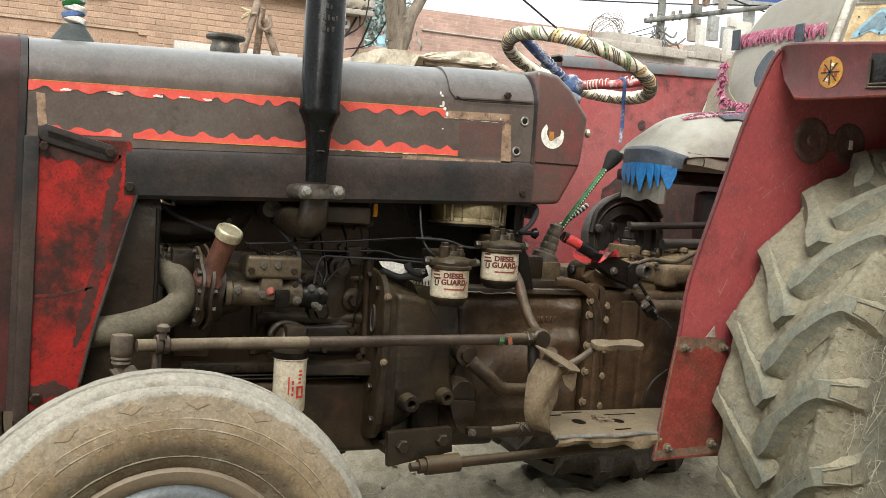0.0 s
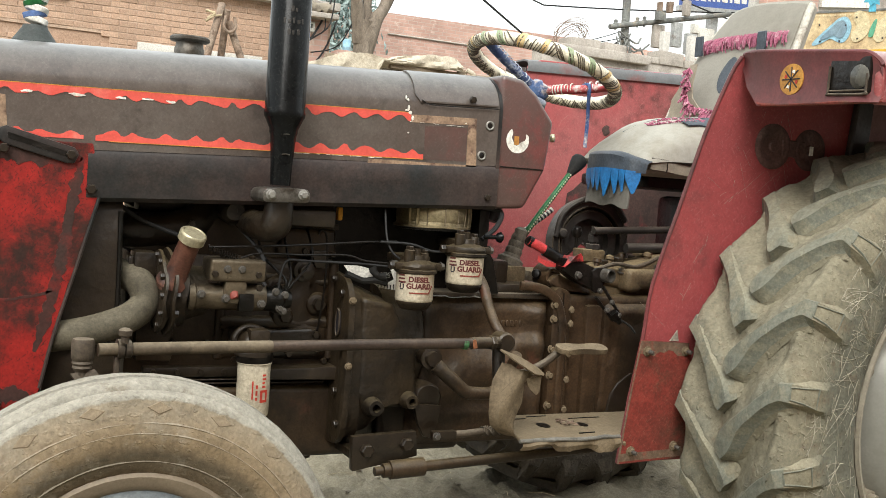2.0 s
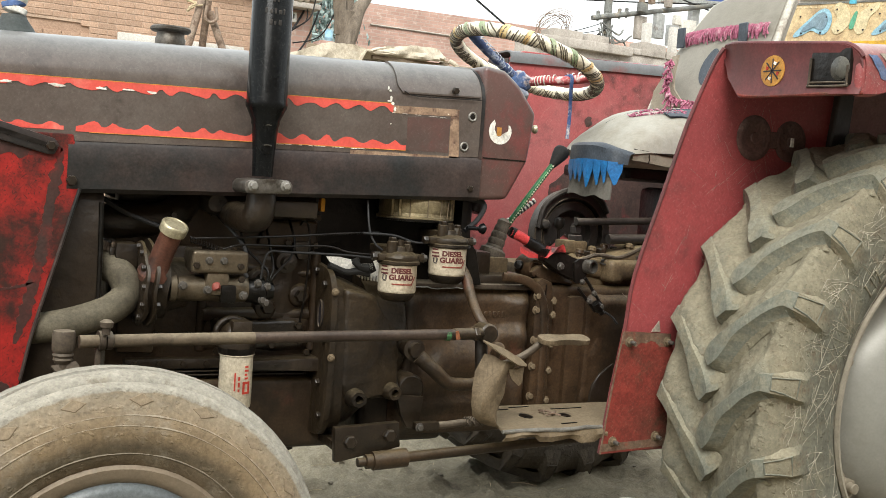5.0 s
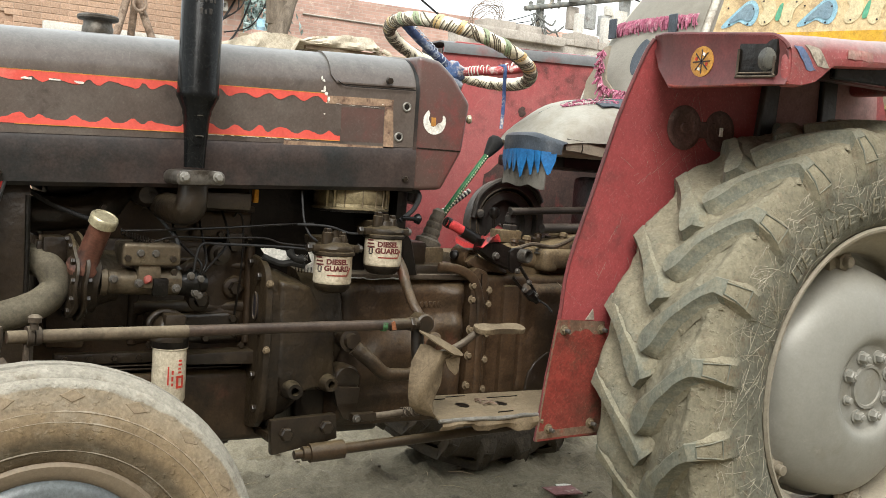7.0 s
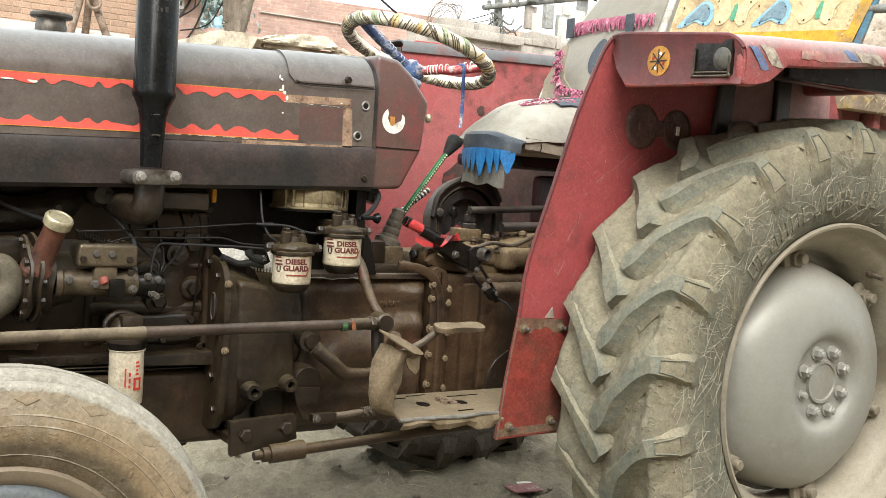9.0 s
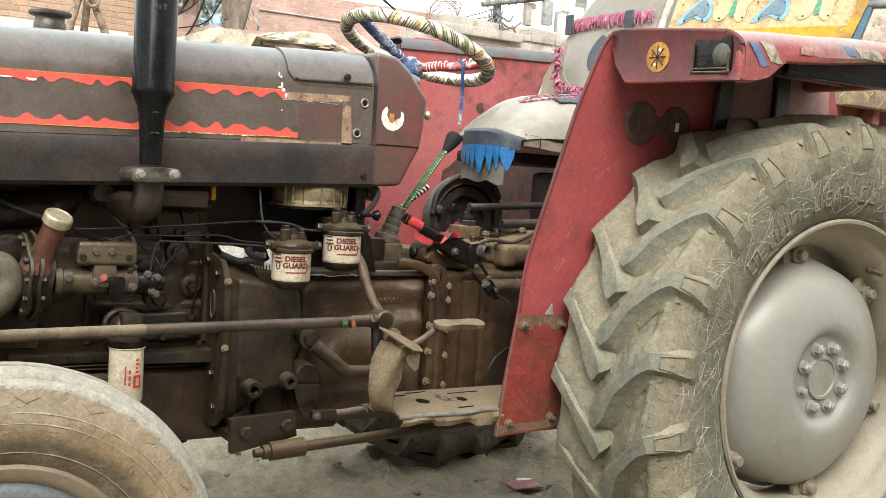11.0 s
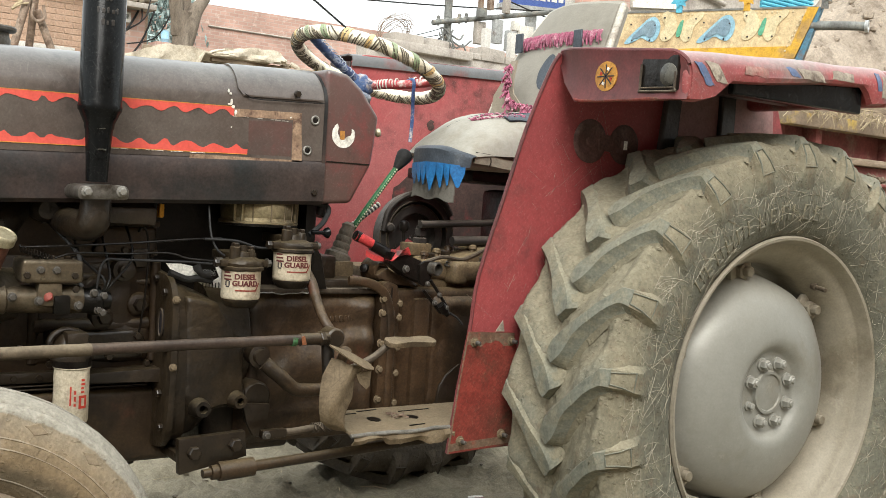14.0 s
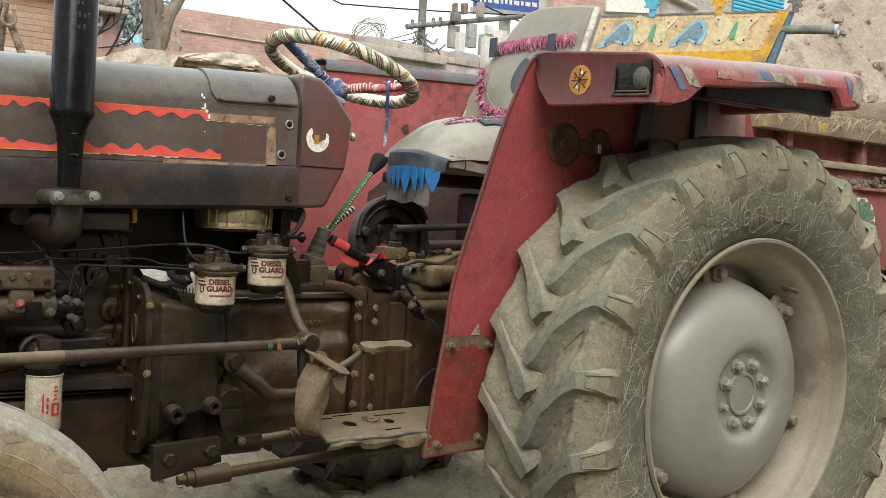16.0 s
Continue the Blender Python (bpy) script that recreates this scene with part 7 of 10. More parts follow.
for p, r in (((-1.868, -0.497, 0.743), 0.018), ((-1.855, -0.496, 0.743), 0.0165)):
    part("clamp_collar", turned(p, (p[0] + 1, p[1] + 0.09, p[2]), [(0, r), (0.010, r), (0.012, r - 0.003)], 12), M["rod"], drag)
part("clamp_bolt", turned((-1.858, -0.515, 0.757), (-1.856, -0.515, 1), [(0, 0.007), (0.012, 0.007), (0.013, 0.011), (0.022, 0.012), (0.026, 0.007)], 10), M["rod"], drag)
part("clamp_leg", box((-1.872, -0.500, 0.66), (-1.862, -0.49, 0.735), 0.003), M["rod"], drag)
be = turned((-1.926, -0.503, 0.706), (-1.924, -0.503, 1), [(0, 0.0128), (0.006, 0.0168), (0.010, 0.0152), (0.014, 0.0180), (0.018, 0.0164), (0.022, 0.0188), (0.026, 0.0192), (0.050, 0.0196), (0.056, 0.0176), (0.058, 0.0005)], 26)
part("ball_joint", be, M["rod"], drag, "dusty rubber-booted ball joint")
part("steering_arm", sheet([[(-1.945, -0.503, 0.700), (-1.905, -0.503, 0.708)], [(-1.93, -0.51, 0.682), (-1.89, -0.51, 0.688)], [(-1.875, -0.52, 0.655), (-1.855, -0.52, 0.668)]], 0.016), M["rod"], drag)
part("ball_pin", cyl((-1.926, -0.503, 0.66), (-1.926, -0.503, 0.71), 0.011, 12), M["rod"], drag)

# clutch pedal shaft, link rod, stay bracket
sh = turned((-1.134, -0.18, 0.678), (-1.134, -1, 0.678), [(0, 0.022), (0.05, 0.022), (0.06, 0.026), (0.075, 0.026), (0.077, 0.018), (0.09, 0.017), (0.091, 0.0005)], 20)
part("pedal_shaft", sh, M["grime"], tractor)
part("pedal_arm", tube([(-1.13, -0.27, 0.665), (-1.095, -0.285, 0.635), (-1.062, -0.29, 0.608), (-1.03, -0.29, 0.603), (-0.985, -0.29, 0.607), (-0.96, -0.30, 0.65), (-0.955, -0.33, 0.70)], lambda t: 0.0175 - 0.005 * t, 14), M["rusty_case"], tractor, "bent brown pedal arm")
part("lever_hub", turned((-1.131, -0.18, 0.585), (-1.131, -1, 0.585), [(0, 0.038), (0.02, 0.034), (0.06, 0.034), (0.066, 0.029), (0.068, 0.0005)], 28), M["grime"], tractor)
part("lever_plate", slab([(-1.175, 0.575), (-1.105, 0.57), (-1.11, 0.53), (-1.125, 0.495), (-1.145, 0.50), (-1.16, 0.53)], "y", -0.262, -0.250, 0.003), M["grime"], tractor)
lk = tube([(-1.105, -0.300, 0.512), (-1.06, -0.302, 0.513), (-0.98, -0.308, 0.522)], 0.0085, 12)
lkob = part("link_rod", lk, M["rod"], tractor, "thin clutch link rod with a spring")
part("fork", box((-1.145, -0.312, 0.503), (-1.085, -0.292, 0.522), 0.004), M["grime"], lkob)
bolt(lkob, (-1.136, -0.312, 0.512), mesh=BOLT, size=0.8)
sp = bmesh.new()
tube([(-1.02 + 0.0007 * i, -0.307 + 0.0115 * math.sin(i * 1.2), 0.518 + 0.0115 * math.cos(i * 1.2)) for i in range(75)], 0.0018, 5, 1, sp)
part("spring", sp, M["rod"], lkob)
br = slab([(-1.335, 0.517), (-1.183, 0.524), (-1.177, 0.468), (-1.33, 0.440)], "y", -0.305, -0.285, 0.003)
box((-1.32, -0.29, 0.455), (-1.19, -0.13, 0.475), 0.004, bm=br)
stay = part("stay_bracket", br, M["grime"], tractor, "dark steel stay bracket with two big bolts")
for x, z in ((-1.302, 0.487), (-1.208, 0.497)):
    bolt(stay, (x, -0.306, z), mesh=BOLT_BIG)
rd = turned((-1.282, -0.315, 0.441), (-0.60, -0.33, 0.478), [(0, 0.010), (0.018, 0.010), (0.019, 0.016), (0.034, 0.016), (0.035, 0.021), (0.115, 0.021), (0.118, 0.012), (0.95, 0.010)], 18)
part("stay_rod", rd, M["grime_brown"], stay)

# footboard with torn edge, bent splash guard and pedal
foot = slab([(-1.020, -0.482), (-0.95, -0.476), (-0.83, -0.478), (-0.772, -0.476), (-0.70, -0.465), (-0.575, -0.256), (-0.905, -0.256), (-1.0, -0.40)], "z", 0.534, 0.541, 0.002, 1)
step = part("footboard", jitter(foot, 0.002, 12), M["tan"], tractor, "worn dusty steel footboard with oval holes")
part("board_rim", jitter(tube([(-1.022, -0.482, 0.538), (-0.95, -0.480, 0.540), (-0.88, -0.482, 0.537), (-0.80, -0.481, 0.540), (-0.752, -0.476, 0.538)], 0.0046, 8), 0.002, 40), M["steel_pale"], step)
lip = []
rnd = random.Random(14)
for i in range(34):
    x = -1.012 + 0.008 * i
    torn_ = max(0.0, noise.noise(Vector((x * 14, 0.3, 2)))) * 0.030 + max(0.0, noise.noise(Vector((x * 60, 1.3, 5)))) * 0.008
    deep = 0.010 + torn_ + (0.012 if x > -0.93 else 0.0)
    curl = 0.010 * noise.noise(Vector((x * 22, 4, 4)))
    lip.append([(x, -0.479, 0.536), (x, -0.484 + curl, 0.536 - deep * 0.5), (x + 0.003 * rnd.uniform(-1, 1), -0.478 + 2 * curl, 0.536 - deep)])
part("torn_lip", sheet(lip, 0.003), M["tan"], step, "bent torn footboard edge")
for x, y, r in ((-0.892, -0.365, 0.014), (-0.79, -0.372, 0.012)):
    part("foot_hole", slab([(x + r * math.cos(a), y + 1.5 * r * math.sin(a)) for a in [i * math.pi / 8 for i in range(16)]], "z", 0.5405, 0.5428), M["grime_dark"], step)
for x, y, ln in ((-0.93, -0.30, 0.030), (-0.86, -0.28, 0.028), (-0.745, -0.31, 0.045), (-0.825, -0.445, 0.022), (-0.66, -0.40, 0.03)):
    part("slit", slab([(x - ln, y - 0.003), (x + ln, y + 0.001), (x + ln, y + 0.004), (x - ln, y)], "z", 0.5405, 0.5428), M["grime_dark"], step)
twig = bmesh.new()
for dx, dy, a in ((0, 0, 0.5), (0.012, 0.006, 2.2), (-0.012, 0.01, 1.2), (0.02, -0.01, 2.8)):
    tube([(-0.83 + dx, -0.375 + dy, 0.5445), (-0.83 + dx + 0.018 * math.cos(a), -0.375 + dy + 0.018 * math.sin(a), 0.549), (-0.83 + dx + 0.036 * math.cos(a + 0.2), -0.375 + dy + 0.036 * math.sin(a + 0.2), 0.545)], 0.0022, 5, 3, twig)
tagged(part("twig", twig, M["rust"], step), "small dry twig on the footboard", kind="stuff")
LEFT = [(-1.050, 0.700), (-1.072, 0.660), (-1.082, 0.625), (-1.087, 0.595), (-1.078, 0.570), (-1.050, 0.552), (-1.025, 0.543)]
RIGHT = [(-0.968, 0.674), (-0.992, 0.660), (-1.000, 0.640), (-1.008, 0.615), (-1.016, 0.592), (-1.018, 0.568), (-1.014, 0.543)]
g = []
for i, ((xl, zl), (xr, zr)) in enumerate(zip(LEFT, RIGHT)):
    s = i / 6
    g.append([(xl + (xr - xl) * k / 6, -0.43 - 0.028 * math.sin(math.pi * (k / 6) ** 0.7) - 0.018 * math.sin(math.pi * s) + 0.006 * math.sin(9 * s + k), zl + (zr - zl) * k / 6 + 0.003 * math.sin(2.1 * k + 5 * s)) for k in range(7)])
guard = part("splash_guard", sheet(g, 0.003), M["tan"], tractor, "bent dusty sheet-steel splash guard")
part("guard_flange", sheet([[(-1.072, -0.462, 0.731), (-1.060, -0.435, 0.730)], [(-1.035, -0.475, 0.706), (-1.010, -0.44, 0.712)], [(-0.990, -0.470, 0.681), (-0.968, -0.445, 0.690)], [(-0.957, -0.452, 0.674), (-0.952, -0.447, 0.677)]], 0.003), M["tan"], guard)
part("guard_ear", jitter(slab([(-1.000, 0.668), (-0.960, 0.674), (-0.964, 0.640), (-0.972, 0.632), (-0.990, 0.648)], "y", -0.452, -0.449), 0.004, 30), M["tan"], guard)
part("guard_post", tube([(-1.045, -0.40, 0.73), (-1.043, -0.41, 0.66), (-1.03, -0.42, 0.62)], 0.014, 10), M["grime_brown"], tractor)
pp = slab([(0.066 * math.cos(a) * (1.0 if math.cos(a) > 0 else 1), 0.026 * math.sin(a) * (0.55 + 1.15 * math.cos(a) ** 2)) for a in [i * math.pi / 12 for i in range(24)]], "z", -0.0065, 0.006, 0.004)
bmesh.ops.transform(pp, matrix=Matrix.Translation((-0.862, -0.45, 0.733)) @ pose(0, 0, 0, 14, 0, 0), verts=pp.verts)
pedal = part("foot_pedal", pp, M["tan"], tractor, "worn oval clutch pedal")
part("pedal_rod", tube([(-0.915, -0.44, 0.724), (-0.95, -0.43, 0.695), (-1.0, -0.41, 0.668), (-1.035, -0.38, 0.65)], 0.0085, 10), M["rod"], pedal)

# levers
boot = turned((-0.830, -0.05, 0.898), (-0.804, -0.05, 0.972), [(0, 0.0229), (0.008, 0.0237), (0.013, 0.0210), (0.018, 0.0222), (0.026, 0.0225), (0.031, 0.0196), (0.036, 0.0207), (0.044, 0.0210), (0.049, 0.0181), (0.054, 0.0192), (0.062, 0.0188), (0.068, 0.0159), (0.078, 0.0178), (0.086, 0.0089)], 28)
bootob = part("gear_boot", boot, M["boot"], tractor, "dusty ribbed rubber gear boot")
part("boot_base", box((-0.885, -0.10, 0.815), (-0.812, 0.0, 0.883), 0.006), M["dusty_case"], tractor)
part("boot_collar", turned((-0.836, -0.05, 0.880), (-0.829, -0.05, 0.900), [(0, 0.034), (0.018, 0.034), (0.021, 0.031), (0.024, 0.026)], 28), M["boot"], tractor)
gl = part("gear_lever", tube([(-0.806, -0.05, 0.945), (-0.76, -0.05, 1.01), (-0.70, -0.05, 1.09), (-0.662, -0.05, 1.14)], 0.0075, 12), M["green"], tractor, "gear lever wrapped in green and white braid")
for i in range(30):
    t = i / 29
    p = Vector((-0.802, -0.05, 0.952)).lerp(Vector((-0.664, -0.05, 1.137)), t)
    part("braid_dot", box(p + Vector((-0.0022, -0.0088, -0.0022)), p + Vector((0.0022, -0.0065, 0.0022)), 0.001, 1), M["wrap_white"], gl)
part("lever_knob", turned((-0.672, -0.05, 1.126), (-0.64, -0.05, 1.172), [(0, 0.009), (0.008, 0.012), (0.030, 0.019), (0.044, 0.022), (0.054, 0.019), (0.060, 0.010), (0.061, 0.0005)], 22), M["rubber"], gl, "black lever knob")
l2 = part("range_lever", tube([(-0.80, 0.0, 0.945), (-0.75, 0.0, 0.982), (-0.70, 0.0, 1.018), (-0.685, 0.0, 1.030)], 0.006, 10), M["ink_dark"], tractor, "short lever wrapped in black and white tape")
for i in range(12):
    p = Vector((-0.79, 0.0, 0.952)).lerp(Vector((-0.69, 0.0, 1.028)), i / 11)
    part("tape_ring", turned(p, p + Vector((0.05, 0, 0.038)), [(0, 0.0066), (0.001, 0.0075), (0.004, 0.0075), (0.005, 0.0066)], 12), M["white"], l2)
hb = tube([(-0.853, -0.170, 0.953), (-0.827, -0.175, 0.942), (-0.796, -0.180, 0.926), (-0.765, -0.190, 0.909)], 0.0125, 16)
brake = part("hand_lever", hb, M["plastic_red"], tractor, "lever wrapped in torn red plastic tape")
part("grip_end", turned((-0.840, -0.170, 0.948), (-0.858, -0.170, 0.956), [(0, 0.0132), (0.004, 0.0138), (0.012, 0.0138), (0.016, 0.012), (0.017, 0.0005)], 16), M["grime_dark"], brake)
part("bare_sleeve", tube([(-0.811, -0.178, 0.932), (-0.789, -0.182, 0.922), (-0.763, -0.190, 0.908)], 0.0142, 16), M["grime_dark"], brake)
bd = slab([(-0.780, 0.919), (-0.731, 0.912), (-0.683, 0.895), (-0.673, 0.881), (-0.670, 0.839), (-0.693, 0.842), (-0.737, 0.860), (-0.784, 0.887)], "y", -0.226, -0.190, 0.004, 2)
body_ob = part("lever_body", jitter(bd, 0.002, 40), M["grime_dark"], brake, "black steel lever body with a round end")
bolt(body_ob, (-0.738, -0.226, 0.877), mesh=BOLT, size=0.85)
part("end_bracket", slab([(-0.703, 0.889), (-0.689, 0.898), (-0.661, 0.898), (-0.649, 0.889), (-0.654, 0.870), (-0.670, 0.861), (-0.673, 0.841), (-0.690, 0.835), (-0.699, 0.841)], "y", -0.238, -0.226, 0.003, 2), M["grime_dark"], body_ob)
ec = (-0.667, -0.236, 0.880)
part("end_ring", turned(ec, (ec[0] + 0.25, ec[1] - 1, ec[2]), [(0, 0.0175), (0.022, 0.0175), (0.024, 0.0160), (0.024, 0.0130), (0.010, 0.0125), (0.010, 0.0005)], 24), M["steel"], body_ob, "bare steel pipe end")
lo = sheet([[(-0.780, -0.200, 0.896), (-0.761, -0.200, 0.922)], [(-0.780, -0.228, 0.896), (-0.767, -0.228, 0.924)], [(-0.771, -0.236, 0.909), (-0.757, -0.236, 0.928)], [(-0.748, -0.232, 0.913), (-0.740, -0.232, 0.931)], [(-0.725, -0.228, 0.911), (-0.731, -0.228, 0.924)]], 0.003)
part("torn_tape", jitter(lo, 0.006, 40), M["plastic_red"], brake)
part("tape_tail", jitter(sheet([[(-0.825, -0.175, 0.917), (-0.824, -0.175, 0.903)], [(-0.809, -0.180, 0.909), (-0.805, -0.180, 0.894)], [(-0.789, -0.185, 0.903), (-0.783, -0.185, 0.890)], [(-0.774, -0.190, 0.898), (-0.772, -0.190, 0.890)]], 0.003), 0.004, 40), M["plastic_red"], brake)
pe = (-0.770, -0.175, 0.865)
part("pivot_eye", jitter(turned((pe[0], -0.12, pe[2]), (pe[0] - 0.1, -1, pe[2]), [(0, 0.034), (0.030, 0.030), (0.050, 0.025), (0.056, 0.021), (0.056, 0.015), (0.044, 0.013), (0.044, 0.0005)], 24), 0.003, 40), M["rusty_case"], brake)
part("pivot_block", jitter(slab([(-0.765, 0.876), (-0.718, 0.857), (-0.670, 0.836), (-0.663, 0.825), (-0.715, 0.832), (-0.757, 0.843), (-0.787, 0.844), (-0.796, 0.857)], "y", -0.185, -0.12, 0.006, 2), 0.004, 40), M["rusty_case"], brake)
part("pivot_cap", turned((-0.801, -0.140, 0.869), (-0.841, -0.170, 0.876), [(0, 0.012), (0.012, 0.012), (0.016, 0.010), (0.018, 0.0005)], 18), M["grime_dark"], brake)
la, lb = Vector((-0.684, -0.245, 0.833)), Vector((-0.627, -0.245, 0.776))
side_ = Vector((0.0095, 0, 0.0072))
link = part("linkage_bar", tube([la - side_, lb - side_], 0.0042, 8), M["grime_dark"], tractor, "black steel fork linkage")
part("linkage_side", tube([la + side_ + Vector((0, 0, 0.012)), lb + side_], 0.0042, 8), M["grime_dark"], link)
part("linkage_yoke", turned(lb - 0.22 * (lb - la), lb + 0.12 * (lb - la), [(0, 0.012), (0.020, 0.013), (0.028, 0.008), (0.036, 0.007)], 14), M["grime_dark"], link)
for f, s in ((-0.12, 0.4), (0.45, 1.0), (0.55, -1.0), (0.95, 0.5)):
    p = la.lerp(lb, f) + s * side_
    bolt(link, (p[0], -0.251, p[2]), mesh=BOLT, size=0.6)
part("cable", tube([lb, lb.lerp(Vector((-0.590, -0.250, 0.757)), 1.0), Vector((-0.573, -0.255, 0.739))], 0.0028, 7), M["wire"], tractor)

# lever quadrant behind the gear lever
def half_ring(r0, r1, y0, y1, a0=-28, a1=205):
    arc = [radians(a0 + (a1 - a0) * i / 28) for i in range(29)]
    return slab([(-0.56 + r1 * math.cos(a), 0.945 + r1 * math.sin(a)) for a in arc] + [(-0.56 + r0 * math.cos(a), 0.945 + r0 * math.sin(a)) for a in reversed(arc)], "y", y0, y1, 0.002, 1)


quad = part("lift_quadrant", half_ring(0.098, 0.122, -0.005, 0.028), M["sooty_grey"], tractor, "black round hydraulic control quadrant")
part("sector", half_ring(0.066, 0.090, 0.004, 0.030), M["sooty_grey"], quad)
part("sector_plate", half_ring(0.004, 0.100, 0.030, 0.038, -40, 220), M["sooty_grey"], quad)
pv = (-0.646, -0.030, 0.970)
part("pivot", turned((pv[0], 0.02, pv[2]), (pv[0] - 0.3, -1, pv[2]), [(0, 0.013), (0.04, 0.013), (0.045, 0.009), (0.046, 0.0005)], 16), M["sooty_grey"], quad)
kn = (-0.641, -0.060, 0.977)
part("control_lever", turned((kn[0], kn[1], kn[2] - 0.075), (kn[0], kn[1], kn[2] + 1), [(0, 0.0045), (0.058, 0.005), (0.064, 0.012), (0.074, 0.0145), (0.086, 0.0125), (0.090, 0.006), (0.091, 0.0005)], 16), M["grime_dark"], tractor)
fx = (-0.616, -0.100, 0.934)
fit_ = cyl(fx, (fx[0], fx[1], fx[2] + 0.016), 0.020, 6, 0.002)
turned(fx, (fx[0], fx[1], 9), [(0.016, 0.010), (0.020, 0.010), (0.021, 0.0155), (0.038, 0.0155), (0.039, 0.012), (0.046, 0.012), (0.047, 0.007), (0.062, 0.007)], 6, fit_)
part("pipe_union", fit_, M["sooty_grey"], tractor)
part("union_base", jitter(box((fx[0] - 0.042, fx[1] - 0.02, fx[2] - 0.030), (fx[0] + 0.028, fx[1] + 0.03, fx[2] + 0.002), 0.006), 0.003, 40), M["dusty_case"], tractor)
part("quadrant_arch", tube([(-0.675, -0.01, 0.96), (-0.66, -0.012, 1.02), (-0.61, -0.012, 1.058), (-0.55, -0.012, 1.068), (-0.49, -0.012, 1.052), (-0.455, -0.012, 1.01)], 0.008, 8), M["sooty_grey"], quad)
part("cross_bar", cyl((-0.63, -0.12, 0.985), (-0.30, -0.12, 1.003), 0.0095, 12), M["sooty_grey"], tractor)
part("cross_bar", cyl((-0.54, -0.14, 0.945), (-0.25, -0.14, 0.955), 0.013, 12), M["sooty_grey"], tractor)

for rr, yy in ((0.1200, -0.005), (0.1000, -0.005), (0.0885, 0.004)):
    part("worn_arc", tube([(-0.56 - rr * math.cos(radians(a)), yy - 0.001, 0.945 + rr * math.sin(radians(a))) for a in range(-20, 171, 10)], 0.0022, 6, 2), M["rod"], quad)

# ---- steering wheel ----
C, NR = Vector((-0.745, 0.0, 1.389)), Vector((0.32, 0.035, 0.947)).normalized()
U = Vector((0, 1, 0))
V = U.cross(NR).normalized()
UU = NR.cross(V).normalized()


def on_wheel(a, r, h=0.0):
    return C + r * (math.cos(a) * UU + math.sin(a) * V) + h * NR


RS = 0.194
ring_pts = [on_wheel(2 * math.pi * i / 32, RS) for i in range(33)]
sw = part("steering_wheel", jitter(tube(ring_pts, 0.0165, 20, 5, closed=True), 0.0016, 45), M["wrap_white"], tractor, "steering wheel wrapped in printed cream plastic")
rnd = random.Random(6)


def wrap_band(a, width, lo, hi, slant):
    """A printed dash across the wrap: wheel angle, width, and the part of the tube's girth that it covers."""
    rows_ = []
    for k in range(9):
        t = k / 8
        f = radians(lo + (hi - lo) * t)
        taper = math.sin(math.pi * min(1.0, 0.18 + 0.82 * t if t < 0.5 else 0.18 + 0.82 * (1 - t))) * 0.5 + 0.5
        row_ = []
        for s in (-0.5, 0.5):
            b = a + slant * (t - 0.5) + s * width * taper / RS
            er = math.cos(b) * UU + math.sin(b) * V
            row_.append(C + RS * er + 0.0182 * (math.cos(f) * er + math.sin(f) * NR))
        rows_.append(row_)
    return sheet(rows_, 0.0012)


n_dash, slant = 168, 0.10
for i in range(n_dash):
    a = 2 * math.pi * (i + rnd.uniform(-0.18, 0.18)) / n_dash
    if i % 16 == 0:
        slant = rnd.choice((-0.22, -0.12, 0.10, 0.18, 0.24))
    if i % 16 in (3, 11):
        part("wrap_print", wrap_band(a, rnd.uniform(0.010, 0.018), rnd.uniform(-130, -60), rnd.uniform(40, 130), 0.5 * slant), M["orange_wrap" if i % 32 < 12 else "green_wrap"], sw)
    elif i % 16 == 15:
        part("wrap_print", wrap_band(a, 0.005, -170, 150, 0.5), M["dark_wrap"], sw)
    else:
        part("wrap_print", wrap_band(a, rnd.uniform(0.0020, 0.0036), rnd.uniform(-175, -150), rnd.uniform(-20, 40), 0.8 * slant), M["dark_wrap"], sw)
for k, a in enumerate((radians(270), radians(138), radians(20))):
    red_one = k == 1
    sp_ob = part("spoke", jitter(tube([on_wheel(a, RS - 0.01), on_wheel(a, 0.12, -0.022), on_wheel(a, 0.015, -0.050)], 0.0115, 12), 0.002, 60), M["red_spoke" if red_one else "navy_mesh"], sw, "taped steering wheel spoke")
    n_ring = 17 if red_one else 13
    for i in range(n_ring):
        q0, q1 = on_wheel(a, RS - 0.025), on_wheel(a, 0.045, -0.042)
        p, d = q0.lerp(q1, i / (n_ring - 1)), (q1 - q0).normalized()
        w = rnd.uniform(0.0015, 0.0035)
        part("tape_ring", turned(p, p + d + rnd.uniform(0.3, 0.6) * U, [(0, 0.0120), (0.0007, 0.0137), (w, 0.0137), (w + 0.001, 0.0120)], 14, None, rnd.uniform(0, 360), rnd.uniform(150, 300)), M["white" if red_one else "tape_pale"], sp_ob)
hub_ = turned(C - 0.078 * NR, C, [(0, 0.022), (0.008, 0.029), (0.020, 0.031), (0.034, 0.031), (0.044, 0.024), (0.048, 0.010), (0.049, 0.0005)], 28)
part("hub", jitter(hub_, 0.009, 55), M["blue"], sw, "crumpled blue tape round the hub")
part("hub_cloth", jitter(turned(C - 0.10 * NR, C, [(0, 0.022), (0.010, 0.033), (0.018, 0.034), (0.026, 0.026)], 24), 0.008, 50), M["tape_pale"], sw)
part("steering_column", cyl(C - 0.42 * NR, C - 0.04 * NR, 0.019, 16), M["grime_dark"], tractor)
RB = on_wheel(radians(138), 0.125, -0.020)
